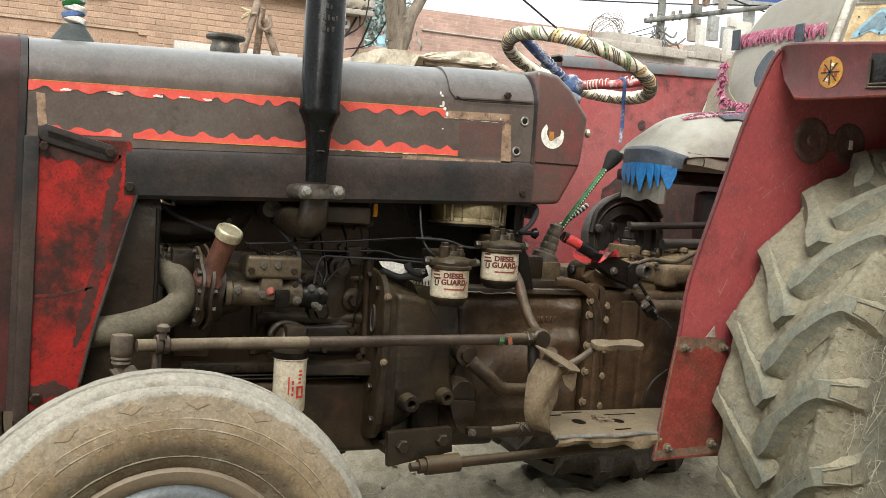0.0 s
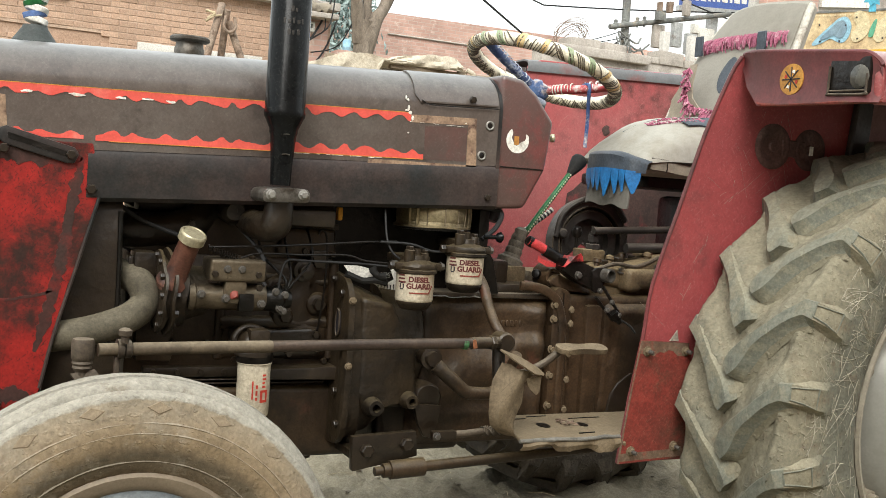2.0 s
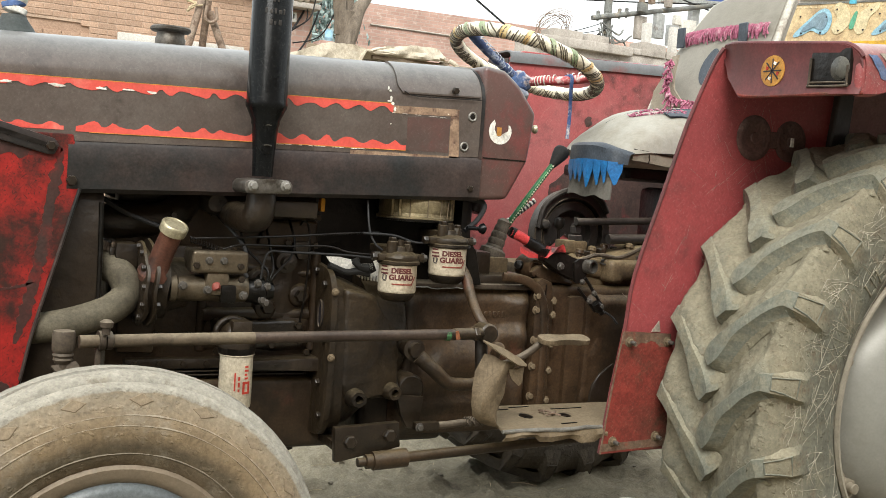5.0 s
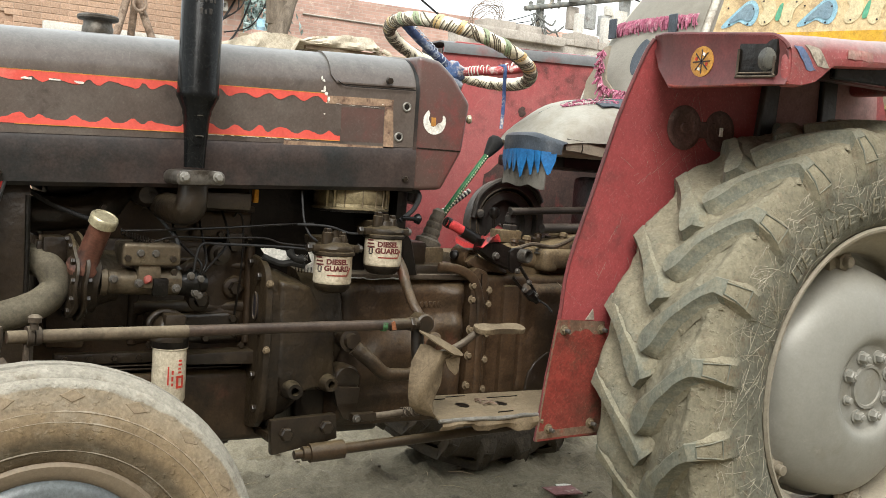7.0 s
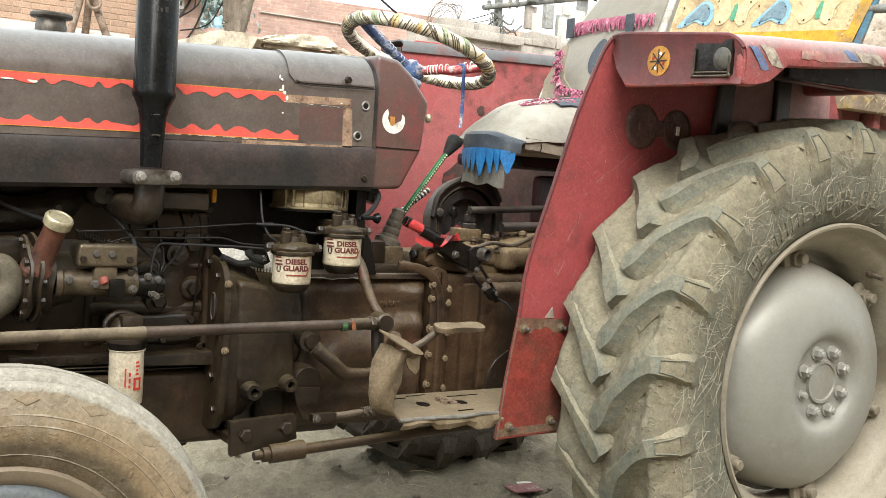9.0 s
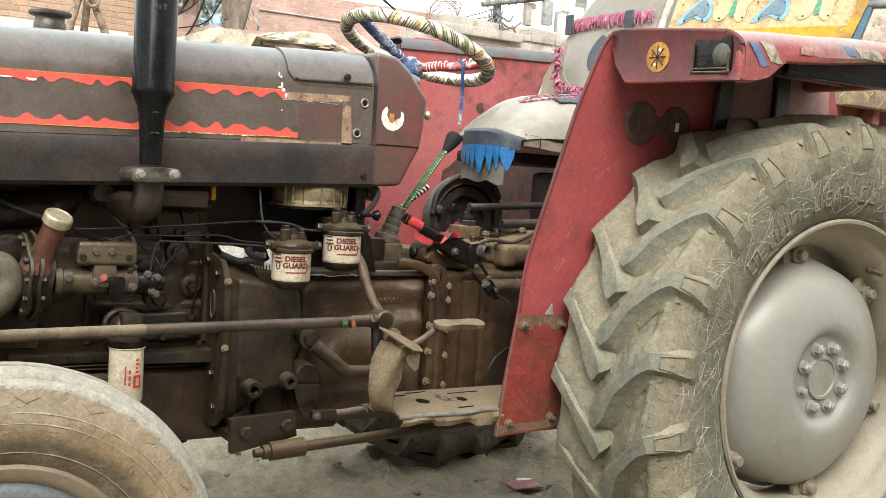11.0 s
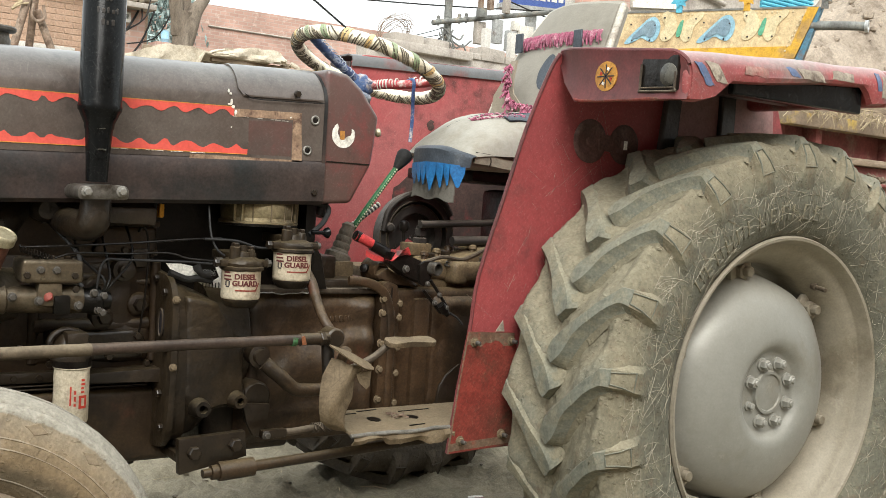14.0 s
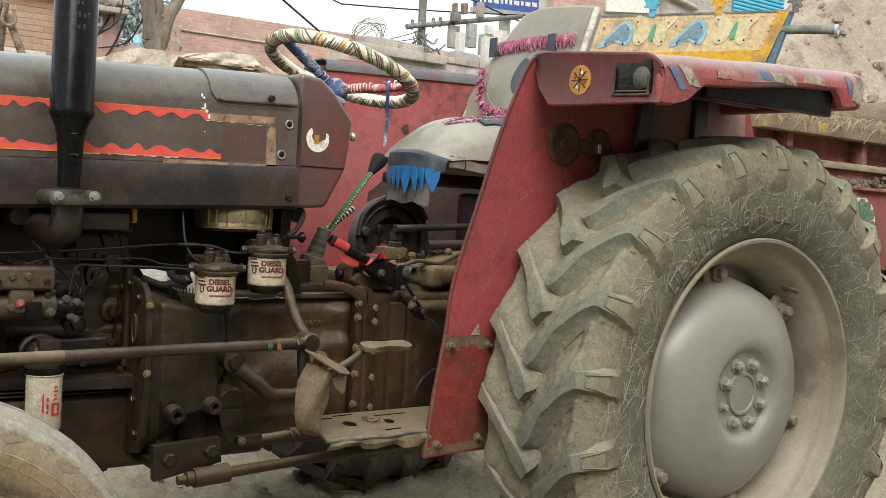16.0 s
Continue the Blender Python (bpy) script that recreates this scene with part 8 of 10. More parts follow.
tail = tube([RB + Vector((0, 0.012, 0.010)), RB + Vector((0, -0.014, 0.008)), RB + Vector((0, -0.016, -0.03)), RB + Vector((0.003, -0.014, -0.09)), RB + Vector((0.001, -0.014, -0.150))], 0.0048, 8)
part("hanging_ribbon", tail, M["blue"], sw, "blue cloth ribbon hanging from the wheel")

# ---- seat ----
rows = []
for i in range(17):
    u = i / 16
    row = []
    for j in range(17):
        v = -1 + 2 * j / 16
        y = 0.225 * math.sin(v * math.pi / 2)
        x0 = -0.588 + (0.24 * (y / 0.225) ** 1.6 if y > 0 else 0.02 * (y / 0.225) ** 2)
        x = x0 + (-0.16 - x0) * u
        dome = (max(0.0, 1 - abs(v) ** 2.6)) ** 0.7 * math.sin(min(1.0, u * 1.9 + 0.02) * math.pi / 2) ** 0.75
        z = 1.160 + 0.050 * u + 0.110 * dome + 0.006 * noise.noise(Vector((x * 9, y * 9, 0))) + 0.003 * math.sin(30 * y + 20 * x)
        row.append((x, y, z))
    rows.append(row)
seat = part("seat_cushion", sheet(rows, 0.012), M["canvas"], tractor, "sagging grey canvas seat cushion")
part("cushion_side", jitter(slab([(-0.565, -0.215), (-0.17, -0.215), (-0.17, 0.21), (-0.36, 0.21), (-0.52, 0.10), (-0.575, 0.0)], "z", 1.135, 1.185, 0.018, 3), 0.008, 11), M["canvas"], seat)


def ap(u, z, out=0.0):
    """A place on the hanging front of the seat: u across, and it turns back along the side at the near end."""
    back = max(0.0, u - 0.86)
    return (-0.603 - 0.012 * math.sin(math.pi * min(u, 1.0)) - out + 0.9 * back * back / 0.14 * 0.225 + 0.010 * math.sin(9 * u) * (1.18 - z) * 3, -0.035 - 0.205 * min(u, 0.97) - 0.02 * max(0.0, u - 0.97), z)


def droop(u):
    return 0.022 * max(0.0, (u - 0.5) / 0.5) ** 2


def band_low(u):
    return 1.140 + 0.006 * math.sin(3.0 * u + 0.4)


us = [1.02 * i / 16 for i in range(17)]
part("front_apron", sheet([[(ap(u, 1.2)[0] + 0.020, ap(u, 1.2)[1] + 0.004, 1.192 - droop(u)), (ap(u, 1.2)[0] + 0.006, ap(u, 1.2)[1], 1.188 - droop(u))] + [ap(u, 1.184 - droop(u) + (band_low(u) - 1.184 + droop(u)) * k / 3, 0.002 * math.sin(5 * u + k)) for k in range(4)] for u in us], 0.006), M["grey_vinyl"], seat, "slate-grey vinyl apron")
part("apron_skirt", sheet([[ap(-0.02 + 0.92 * i / 12, z, -0.008 + 0.003 * k * math.sin(7 * i / 12 + 1)) for k, z in enumerate((1.142, 1.11, 1.08, 1.056 + 0.004 * math.sin(i) - 0.006 * (i / 12) ** 3))] for i in range(13)], 0.005), M["skirt_cloth"], seat)
TEETH = [(0.0, 0.13, 1.094), (0.135, 0.26, 1.098), (0.265, 0.40, 1.092), (0.41, 0.63, 1.079), (0.635, 0.76, 1.086), (0.765, 0.865, 1.092), (0.87, 1.00, 1.088)]
for u0, u1, drop in TEETH:
    um = (u0 + u1) / 2 + 0.012
    part("blue_tooth", sheet([[ap(u0, band_low(u0) + 0.004, 0.006), ap(um, band_low(um) + 0.004, 0.006), ap(u1, band_low(u1) + 0.004, 0.006)], [ap(u0 + 0.003, 1.122, 0.007), ap(um, 1.122, 0.009), ap(u1 - 0.003, 1.122, 0.007)], [ap(um - 0.010, drop, 0.006), ap(um, drop - 0.003, 0.008), ap(um + 0.010, drop, 0.006)]], 0.003), M["blue_flap"], seat, "bright blue pointed vinyl trim")
part("side_flap", sheet([[(-0.545 + 0.37 * i / 10, -0.222 - 0.003 * math.sin(1.1 * i), z - 0.008 * math.sin(0.45 * i) ** 2 - 0.006 * i / 10) for z in (1.178, 1.166, 1.152)] for i in range(11)], 0.005), M["canvas_tan"], seat, "stained tan canvas side flap")
part("side_piping", tube([(-0.545 + 0.37 * i / 10, -0.226 - 0.003 * math.sin(1.1 * i), 1.180 - 0.008 * math.sin(0.45 * i) ** 2 - 0.006 * i / 10) for i in range(11)], 0.0018, 6, 2), M["grime"], seat)
for x in (-0.50, -0.40):
    part("seam", tube([(x, -0.232, 1.170), (x + 0.002, -0.233, 1.158), (x - 0.002, -0.232, 1.146)], 0.0014, 5, 2), M["grime"], seat)
part("seat_pan", box((-0.50, -0.16, 1.105), (-0.16, 0.16, 1.140), 0.012), M["grime_dark"], tractor)
part("seat_post", box((-0.30, -0.06, 0.86), (-0.20, 0.06, 1.09), 0.02), M["grime_dark"], tractor)
def seat_z(x, y):
    v = math.asin(max(-1.0, min(1.0, y / 0.225))) * 2 / math.pi
    x0 = -0.588 + (0.24 * (y / 0.225) ** 1.6 if y > 0 else 0.02 * (y / 0.225) ** 2)
    u = max(0.0, (x - x0) / (-0.16 - x0))
    return 1.160 + 0.050 * u + 0.110 * max(0.0, 1 - abs(v) ** 2.6) ** 0.7 * math.sin(min(1.0, u * 1.9 + 0.02) * math.pi / 2) ** 0.75


ZIG = [(-0.405, -0.150, -0.185), (-0.375, -0.150, -0.190), (-0.350, -0.165, -0.200), (-0.335, -0.150, -0.195), (-0.305, -0.145, -0.190), (-0.290, -0.165, -0.185)]
part("patch", sheet([[(x, ya + (yb - ya) * k / 4, seat_z(x, ya + (yb - ya) * k / 4) + 0.011) for k in range(5)] for x, ya, yb in ZIG], 0.003), M["grey_vinyl"], seat, "slate-grey leaf patch")
seam = [(-0.50 + 0.02 * i, -0.03 - 0.12 * (i / 14) ** 1.3) for i in range(15)]
part("seam", tube([(x, y, seat_z(x, y) + 0.007) for x, y in seam], 0.0018, 6, 2), M["grey_vinyl"], seat)
fr = bmesh.new()
rnd = random.Random(5)
loop_ = []
for i in range(40):
    a = 2 * math.pi * i / 40
    u, v = 0.070 * math.cos(a), 0.018 * math.sin(a)
    loop_.append((-0.405 + 0.80 * u - 0.60 * v, -0.128 - 0.60 * u - 0.80 * v))
for i in range(120):
    (xa, ya), (xb, yb) = loop_[i // 3], loop_[(i // 3 + 1) % 40]
    t = (i % 3) / 3
    x, y = xa + (xb - xa) * t, ya + (yb - ya) * t
    p = Vector((x, y, seat_z(x, y) + 0.008))
    d = Vector((rnd.uniform(-0.010, 0.010), rnd.uniform(-0.010, 0.010), rnd.uniform(0.0, 0.004)))
    tube([p, p + 0.6 * d + Vector((0, 0, 0.003)), p + d], 0.0017, 4, 2, fr)
part("seat_fringe", fr, M["pink"], seat, "oval of magenta thread stitched on the seat")
# backrest
bk = []
for i in range(11):
    u = i / 10
    z = 1.290 + 0.365 * u
    xm = -0.178 + 0.150 * u
    row = []
    for j in range(9):
        v = -1 + 2 * j / 8
        y = (0.215 - (0.088 if v > 0 else 0.035) * u * u) * v
        row.append((xm - 0.020 * (1 - v * v) - 0.012 * math.sin(math.pi * u), y, z - 0.012 * v * v * u + 0.004 * noise.noise(Vector((y * 12, z * 12, 2)))))
    bk.append(row)
bm = sheet(bk, 0.006)
back_ob = part("backrest", bm, M["canvas_dark"], tractor, "grey canvas backrest cover with a magenta fringe")
part("cover_wing", jitter(sheet([[(-0.196, 0.085, 1.475), (-0.200, 0.058, 1.478)], [(-0.206, 0.105, 1.425), (-0.208, 0.060, 1.42)], [(-0.216, 0.136, 1.375), (-0.212, 0.050, 1.38)], [(-0.220, 0.138, 1.335), (-0.214, 0.010, 1.345)], [(-0.220, 0.120, 1.312), (-0.216, -0.035, 1.325)]], 0.006), 0.003, 20), M["canvas_tan"], back_ob, "loose tan wing of the back cover")
part("back_board", sheet([[(x + 0.022, y * 1.03, z) for x, y, z in row] for row in bk], 0.036), M["canvas"], back_ob)
fr = bmesh.new()
for i in range(240):
    v = -1 + 2 * i / 239
    p = Vector((-0.092 - 0.020 * (1 - v * v), (0.185 if v < 0 else 0.160) * v, 1.562 + rnd.uniform(-0.003, 0.003)))
    d = Vector((rnd.uniform(-0.016, 0.002), rnd.uniform(-0.012, 0.012), rnd.uniform(-0.044, -0.020)))
    tube([p, p + 0.5 * d + Vector((-0.005, 0, 0)), p + d], 0.0016, 4, 2, fr)
part("back_fringe", fr, M["pink"], back_ob, "magenta thread fringe")
fr = bmesh.new()
run = curve_points([(-0.226, 0.055, 1.462), (-0.228, 0.060, 1.400), (-0.228, 0.035, 1.355), (-0.228, -0.045, 1.332), (-0.226, -0.12, 1.325)], 40)
for p in run:
    d = Vector((rnd.uniform(-0.024, -0.004), rnd.uniform(-0.026, 0.012), rnd.uniform(-0.036, 0.004)))
    tube([p, p + 0.6 * d + Vector((0, 0, 0.004)), p + d], 0.0026, 4, 2, fr)
part("back_fringe", fr, M["pink"], back_ob, "magenta thread fringe")
part("piping", tube([(row[-1][0] + 0.010, row[-1][1] * 1.04, row[-1][2]) for row in bk], 0.010, 10, 2), M["piping"], back_ob, "pale piping along the edge of the back cover")
part("piping", tube([(row[0][0] + 0.010, row[0][1] * 1.04, row[0][2]) for row in bk], 0.010, 10, 2), M["piping"], back_ob, "pale piping along the edge of the back cover")
leafp = [(0.034 * math.sin(a) * (1 - 0.15 * math.cos(a)), 0.052 * math.cos(a) * (1 + 0.12 * abs(math.cos(a)) ** 6)) for a in [i * math.pi / 12 for i in range(24)]]
lf = slab([(u, v) for u, v in leafp], "x", -0.003, 0.003, 0.001, 1)
bmesh.ops.transform(lf, matrix=Matrix.Translation((-0.148, -0.02, 1.445)) @ pose(0, 0, 0, 0, 20, 0), verts=lf.verts)
part("vinyl_leaf", lf, M["grey_vinyl"], back_ob, "slate-grey vinyl leaf patch")
for y, z in ((-0.10, 1.535), (0.165, 1.545)):
    part("vinyl_square", box((-0.122, y - 0.03, z - 0.03), (-0.116, y + 0.005, z + 0.03), 0.002, 1), M["grey_vinyl"], back_ob)


# ---- fenders ----
def fender_plate(sy, lift, red, label):
    yi = 0.475
    edge = [(-0.762, 0.478), (-0.742, 0.627), (-0.720, 0.756), (-0.704, 0.887), (-0.640, 1.086), (-0.592, 1.235), (-0.533, 1.374), (-0.505, 1.418), (-0.475, 1.430)]
    low = [(0.36, 1.30), (0.30, 1.05), (-0.36, 0.90), (-0.48, 0.75), (-0.53, 0.478)] if sy < 0 else [(0.50, 1.30), (0.56, 0.95), (0.45, 0.74), (-0.48, 0.72), (-0.53, 0.478)]
    plate = slab(edge + [(0.30, 1.452)] + low, "y", sy * yi - 0.004, sy * yi + 0.004, 0.002, 1)
    bmesh.ops.translate(plate, vec=(0, 0, lift), verts=plate.verts)
    f = part("fender", plate, red, tractor, label)
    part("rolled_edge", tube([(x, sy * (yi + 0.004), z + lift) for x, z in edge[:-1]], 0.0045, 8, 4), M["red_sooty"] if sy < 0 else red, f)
    return f


near_fender = fender_plate(-1, 0.0, M["red"], "scratched red rear fender plate")
hair = bmesh.new()
rnd = random.Random(44)
for i in range(110):
    x, z = rnd.uniform(-0.68, -0.32), rnd.uniform(0.78, 1.36)
    if x < -0.70 + 0.40 * (z - 0.76) + 0.02:
        continue
    a, ln = rnd.choice((0.7, 0.9, 1.1, 1.3, 2.0, 2.5)) + rnd.uniform(-0.3, 0.3), rnd.choice((0.012, 0.02, 0.02, 0.03, 0.04, 0.05, 0.09))
    p = [(x + k / 3 * ln * math.cos(a), -0.4792, z + k / 3 * ln * math.sin(a) + 0.002 * math.sin(k + i)) for k in range(4)]
    tube(p, rnd.uniform(0.00015, 0.00036), 4, 1, hair)
tagged(part("scratch", hair, M["chip"], near_fender), "fine bare scratches in the red paint", kind="stuff")
far_fender = fender_plate(1, 0.058, M["red_far"], "faded red rear fender with a grey top")
part("fender_top", sheet([[(-0.525 + 0.85 * i / 8, y, 1.478 + 0.03 * i / 8 + dz) for y, dz in ((0.466, -0.030), (0.462, -0.012), (0.468, 0.0), (0.49, 0.006), (0.58, 0.004), (0.60, -0.01), (0.602, -0.05))] for i in range(9)], 0.005), M["grey_edge"], far_fender, "bare grey fender top edge")
part("fender_wing", sheet([[(-0.08 + 0.41 * i / 8, y, 1.478 + 0.03 * (0.445 + 0.41 * i / 8) / 0.85 + dz) for y, dz in ((0.604, -0.004), (0.70, 0.0), (0.95, 0.0), (0.985, -0.012), (0.992, -0.05))] for i in range(9)], 0.005), M["red_dusty"], far_fender, "dusty red fender wing over the wheel")
part("fender_front", slab([(0.472, 1.46), (0.595, 1.47), (0.602, 1.44), (0.598, 1.30), (0.472, 1.30)], "x", -0.530, -0.522, 0.002, 1), M["skirt"], far_fender)


def soot_patch(outline, seed):
    rnd = random.Random(seed)
    pts = []
    for (xa, za), (xb, zb) in zip(outline, outline[1:] + outline[:1]):
        for k in range(5):
            pts.append((xa + (xb - xa) * k / 5 + rnd.uniform(-0.010, 0.010), za + (zb - za) * k / 5 + rnd.uniform(-0.010, 0.010)))
    part("soot_patch", slab(pts, "y", 0.4690, 0.4705), M["soot"], far_fender, "sooty patch on the inner fender")


soot_patch([(-0.38, 1.00), (-0.30, 1.12), (-0.15, 1.19), (0.10, 1.20), (0.45, 1.17), (0.50, 0.86), (0.30, 0.78), (0.0, 0.80), (-0.15, 0.88), (-0.30, 0.93)], 3)
part("rusted_hole", jitter(turned((-0.21, 0.4712, 1.291), (-0.21, -1, 1.291), [(0, 0.017), (0.0012, 0.015), (0.0022, 0.010), (0.0026, 0.0005)], 18), 0.004, 60), M["soot"], far_fender, "rusted dark hole in the fender")


def shelf_low(x):
    pts = [(-0.54, 1.294), (-0.483, 1.296), (-0.440, 1.306), (-0.388, 1.344), (-0.30, 1.353), (0.105, 1.392), (0.128, 1.350), (0.21, 1.357), (0.24, 1.372)]
    for (a, za), (b, zb) in zip(pts, pts[1:]):
        if a <= x <= b:
            return za + (zb - za) * (x - a) / (b - a)
    return 1.36


def front_x(y):
    pts = [(0.470, -0.487), (0.50, -0.500), (0.53, -0.518), (0.58, -0.529), (0.65, -0.532), (0.86, -0.532), (0.885, -0.524), (0.91, -0.505)]
    for (a, xa), (b, xb) in zip(pts, pts[1:]):
        if a <= y <= b:
            return xa + (xb - xa) * (y - a) / (b - a)
    return -0.487


rows = []
for i in range(40):
    t = i / 39
    x = -0.520 + 0.748 * t
    zo = 1.395 + 0.068 * (x + 0.53)
    zi = 1.426 + 0.030 * (x + 0.53)
    round_end = 0.03 * max(0.0, (t - 0.92) / 0.08) ** 2
    wide = 0.900 - round_end
    r = 0.042
    sec = [(0.472, zi - 0.004), (0.50, zi - 0.002), (0.60, zi + 0.27 * (zo - zi)), (0.74, zi + 0.66 * (zo - zi)), (wide - r, zo)]
    for k in range(1, 6):
        a = radians(18 * k)
        sec.append((wide - r + r * math.sin(a), zo - r + r * math.cos(a)))
    lo = min(shelf_low(x), zo - 0.035)
    sec += [(wide + 0.001, (zo - 0.03 + lo) / 2), (wide - 0.002, lo + 0.004), (wide - 0.014, lo)]
    rows.append([(front_x(min(y, 0.9)) + (0.228 - front_x(min(y, 0.9))) * t, -y, q) for y, q in sec])
shelf_ob = part("fender_top", jitter(sheet(rows, 0.005), 0.004, 6), M["red_dusty"], near_fender, "dented red fender top with chipped blue and grey marks")
end = box((0.185, -0.893, 1.352), (0.236, -0.475, 1.440), 0.022, 4)
part("fender_end", jitter(end, 0.004, 12), M["red_dusty"], near_fender)
part("corner_round", tube([(-0.513, -0.888, 1.302), (-0.514, -0.888, 1.34), (-0.510, -0.880, 1.374)], 0.013, 12), M["red_dusty"], near_fender)
face = []
for y in (0.474, 0.50, 0.53, 0.555, 0.58, 0.65, 0.74, 0.82, 0.858, 0.868, 0.878, 0.886, 0.893, 0.899):
    zt = 1.424 - 0.031 * max(0.0, (min(y, 0.858) - 0.50) / 0.36) - (0.042 - math.sqrt(max(0.0, 0.042 ** 2 - (y - 0.858) ** 2)) if y > 0.858 else 0.0)
    zb = 1.298 - 0.004 * (y - 0.58) / 0.3 if y > 0.57 else 1.298 + 0.09 * (0.58 - y) / 0.1
    face.append([(front_x(y) - 0.002 - (0.006 if q in (0, 4) else 0.0), -y, zb + (zt - zb) * q / 4) for q in range(5)])
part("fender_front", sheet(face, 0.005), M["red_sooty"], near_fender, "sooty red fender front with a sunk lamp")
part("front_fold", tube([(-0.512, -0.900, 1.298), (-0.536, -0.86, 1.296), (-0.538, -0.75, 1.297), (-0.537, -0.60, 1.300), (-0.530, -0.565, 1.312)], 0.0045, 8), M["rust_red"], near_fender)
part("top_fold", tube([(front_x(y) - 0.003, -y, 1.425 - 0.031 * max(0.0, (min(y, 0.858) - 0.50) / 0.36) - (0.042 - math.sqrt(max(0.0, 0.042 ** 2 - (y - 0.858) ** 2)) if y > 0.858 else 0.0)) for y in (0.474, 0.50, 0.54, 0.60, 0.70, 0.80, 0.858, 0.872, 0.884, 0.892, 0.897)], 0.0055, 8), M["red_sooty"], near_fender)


def paint_chip(x0, x1, z0, z1, slant, mat, seed):
    """A flaked patch that follows the rounded outer side of the fender top."""
    grid_ = []
    for i in range(8):
        row_ = []
        for j in range(7):
            z = z0 + (z1 - z0) * j / 6
            x = x0 + (x1 - x0) * i / 7 + slant * (j / 6 - 0.5)
            x += 0.005 * noise.noise(Vector((x * 50, z * 50, seed))) * (1 if i in (0, 7) else 0)
            z += 0.004 * noise.noise(Vector((x * 60, z * 60, seed + 9))) * (1 if j in (0, 6) else 0)
            zo = 1.395 + 0.068 * (x + 0.53)
            up = max(0.0, z - (zo - 0.042))
            row_.append((x, -(0.9005 - 0.042 + math.sqrt(max(0.0, 0.0460 ** 2 - up * up))), z))
        grid_.append(row_)
    part("paint_chip", sheet(grid_, 0.001), mat, shelf_ob, "bare patch where paint has flaked")


for x0, x1, z0, z1, sl, mt in ((-0.455, -0.418, 1.338, 1.378, -0.034, "chip"), (-0.488, -0.464, 1.330, 1.374, -0.040, "chip_blue"), (-0.345, -0.271, 1.366, 1.386, 0.0, "chip_faint"), (-0.155, -0.075, 1.380, 1.402, -0.02, "chip"),
                               (-0.197, -0.166, 1.381, 1.399, -0.02, "chip_blue"), (-0.035, 0.045, 1.392, 1.412, 0.0, "chip"), (0.140, 0.158, 1.385, 1.425, -0.01, "chip_blue"), (0.165, 0.210, 1.368, 1.420, 0.0, "chip")):
    paint_chip(x0, x1, z0, z1, sl, M[mt], x0 * 10)
part("inner_lip", box((-0.35, -0.88, 1.325), (0.12, -0.86, 1.40), 0.003, 1), M["black"], near_fender)
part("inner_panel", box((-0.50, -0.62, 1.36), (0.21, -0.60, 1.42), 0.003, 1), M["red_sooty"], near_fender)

# fender details: lamp, badge, dents, foot plate, posts
lamp = part("fender_lamp", box((-0.5385, -0.884, 1.312), (-0.525, -0.783, 1.385), 0.004), M["grime_dark"], near_fender, "dusty dark work lamp sunk in the fender")
part("lens", turned((-0.5375, -0.862, 1.345), (-1, -0.862, 1.345), [(0, 0.023), (0.003, 0.024), (0.006, 0.020), (0.008, 0.0005)], 24), M["glass_dark"], lamp)
part("wire_frame", tube([(-0.541, -0.786, 1.370), (-0.541, -0.785, 1.318), (-0.541, -0.789, 1.313), (-0.541, -0.878, 1.310), (-0.541, -0.882, 1.316), (-0.541, -0.882, 1.350)], 0.0028, 8), M["rod"], lamp)
part("wire_frame", tube([(-0.541, -0.788, 1.320), (-0.541, -0.88, 1.317)], 0.002, 6, 2), M["rod"], lamp)
badge = slab([(-0.677 + 0.034 * math.cos(a), 1.351 + 0.033 * math.sin(a)) for a in [i * math.pi / 12 for i in range(24)]], "x", -0.5388, -0.5345)
bd = part("round_sticker", badge, M["orange"], near_fender, "round orange sticker with dark crossed bars")
for k in (0, 1, 2, 3):
    b = box((-0.0012, -0.026, -0.0012), (0.0, 0.026, 0.0012))
    bmesh.ops.transform(b, matrix=Matrix.Translation((-0.5388, -0.677, 1.351)) @ pose(0, 0, 0, 45 * k, 0, 0), verts=b.verts)
    part("bar", b, M["ink_dark"], bd)
for k in range(4):
    b = box((-0.0012, -0.003, -0.0035), (0.0, 0.003, 0.0035))
    bmesh.ops.transform(b, matrix=Matrix.Translation((-0.5390, -0.677, 1.351)) @ pose(0, 0, 0, 22.5 + 90 * k, 0, 0) @ Matrix.Translation((0, 0.017, 0)), verts=b.verts)
    part("bar", b, M["white"] if k % 2 else M["ink_red"], bd)
for x, r in ((-0.388, 0.054), (-0.272, 0.050)):
    part("black_boss", turned((x, -0.4785, 1.221), (x, -1, 1.219), [(0, r), (0.003, r), (0.006, r * 0.9), (0.006, r * 0.72), (0.002, r * 0.6), (0.002, r * 0.25), (0.007, r * 0.22), (0.007, 0.0005)], 30), M["boss_black"], near_fender, "sooty round boss")
part("boss_bridge", box((-0.36, -0.484, 1.20), (-0.29, -0.478, 1.24), 0.002, 1), M["boss_black"], near_fender)
part("white_slot", box((-0.277, -0.489, 1.208), (-0.267, -0.483, 1.230), 0.001, 1), M["white"], near_fender)
fp = slab([(-0.764, 0.476), (-0.745, 0.63), (-0.726, 0.758), (-0.59, 0.752), (-0.55, 0.60), (-0.535, 0.485)], "y", -0.4850, -0.4795, 0.001, 1)
foot_plate = part("lower_plate", fp, M["rust_red"], near_fender, "rusty red bolted lower plate")
rnd = random.Random(12)
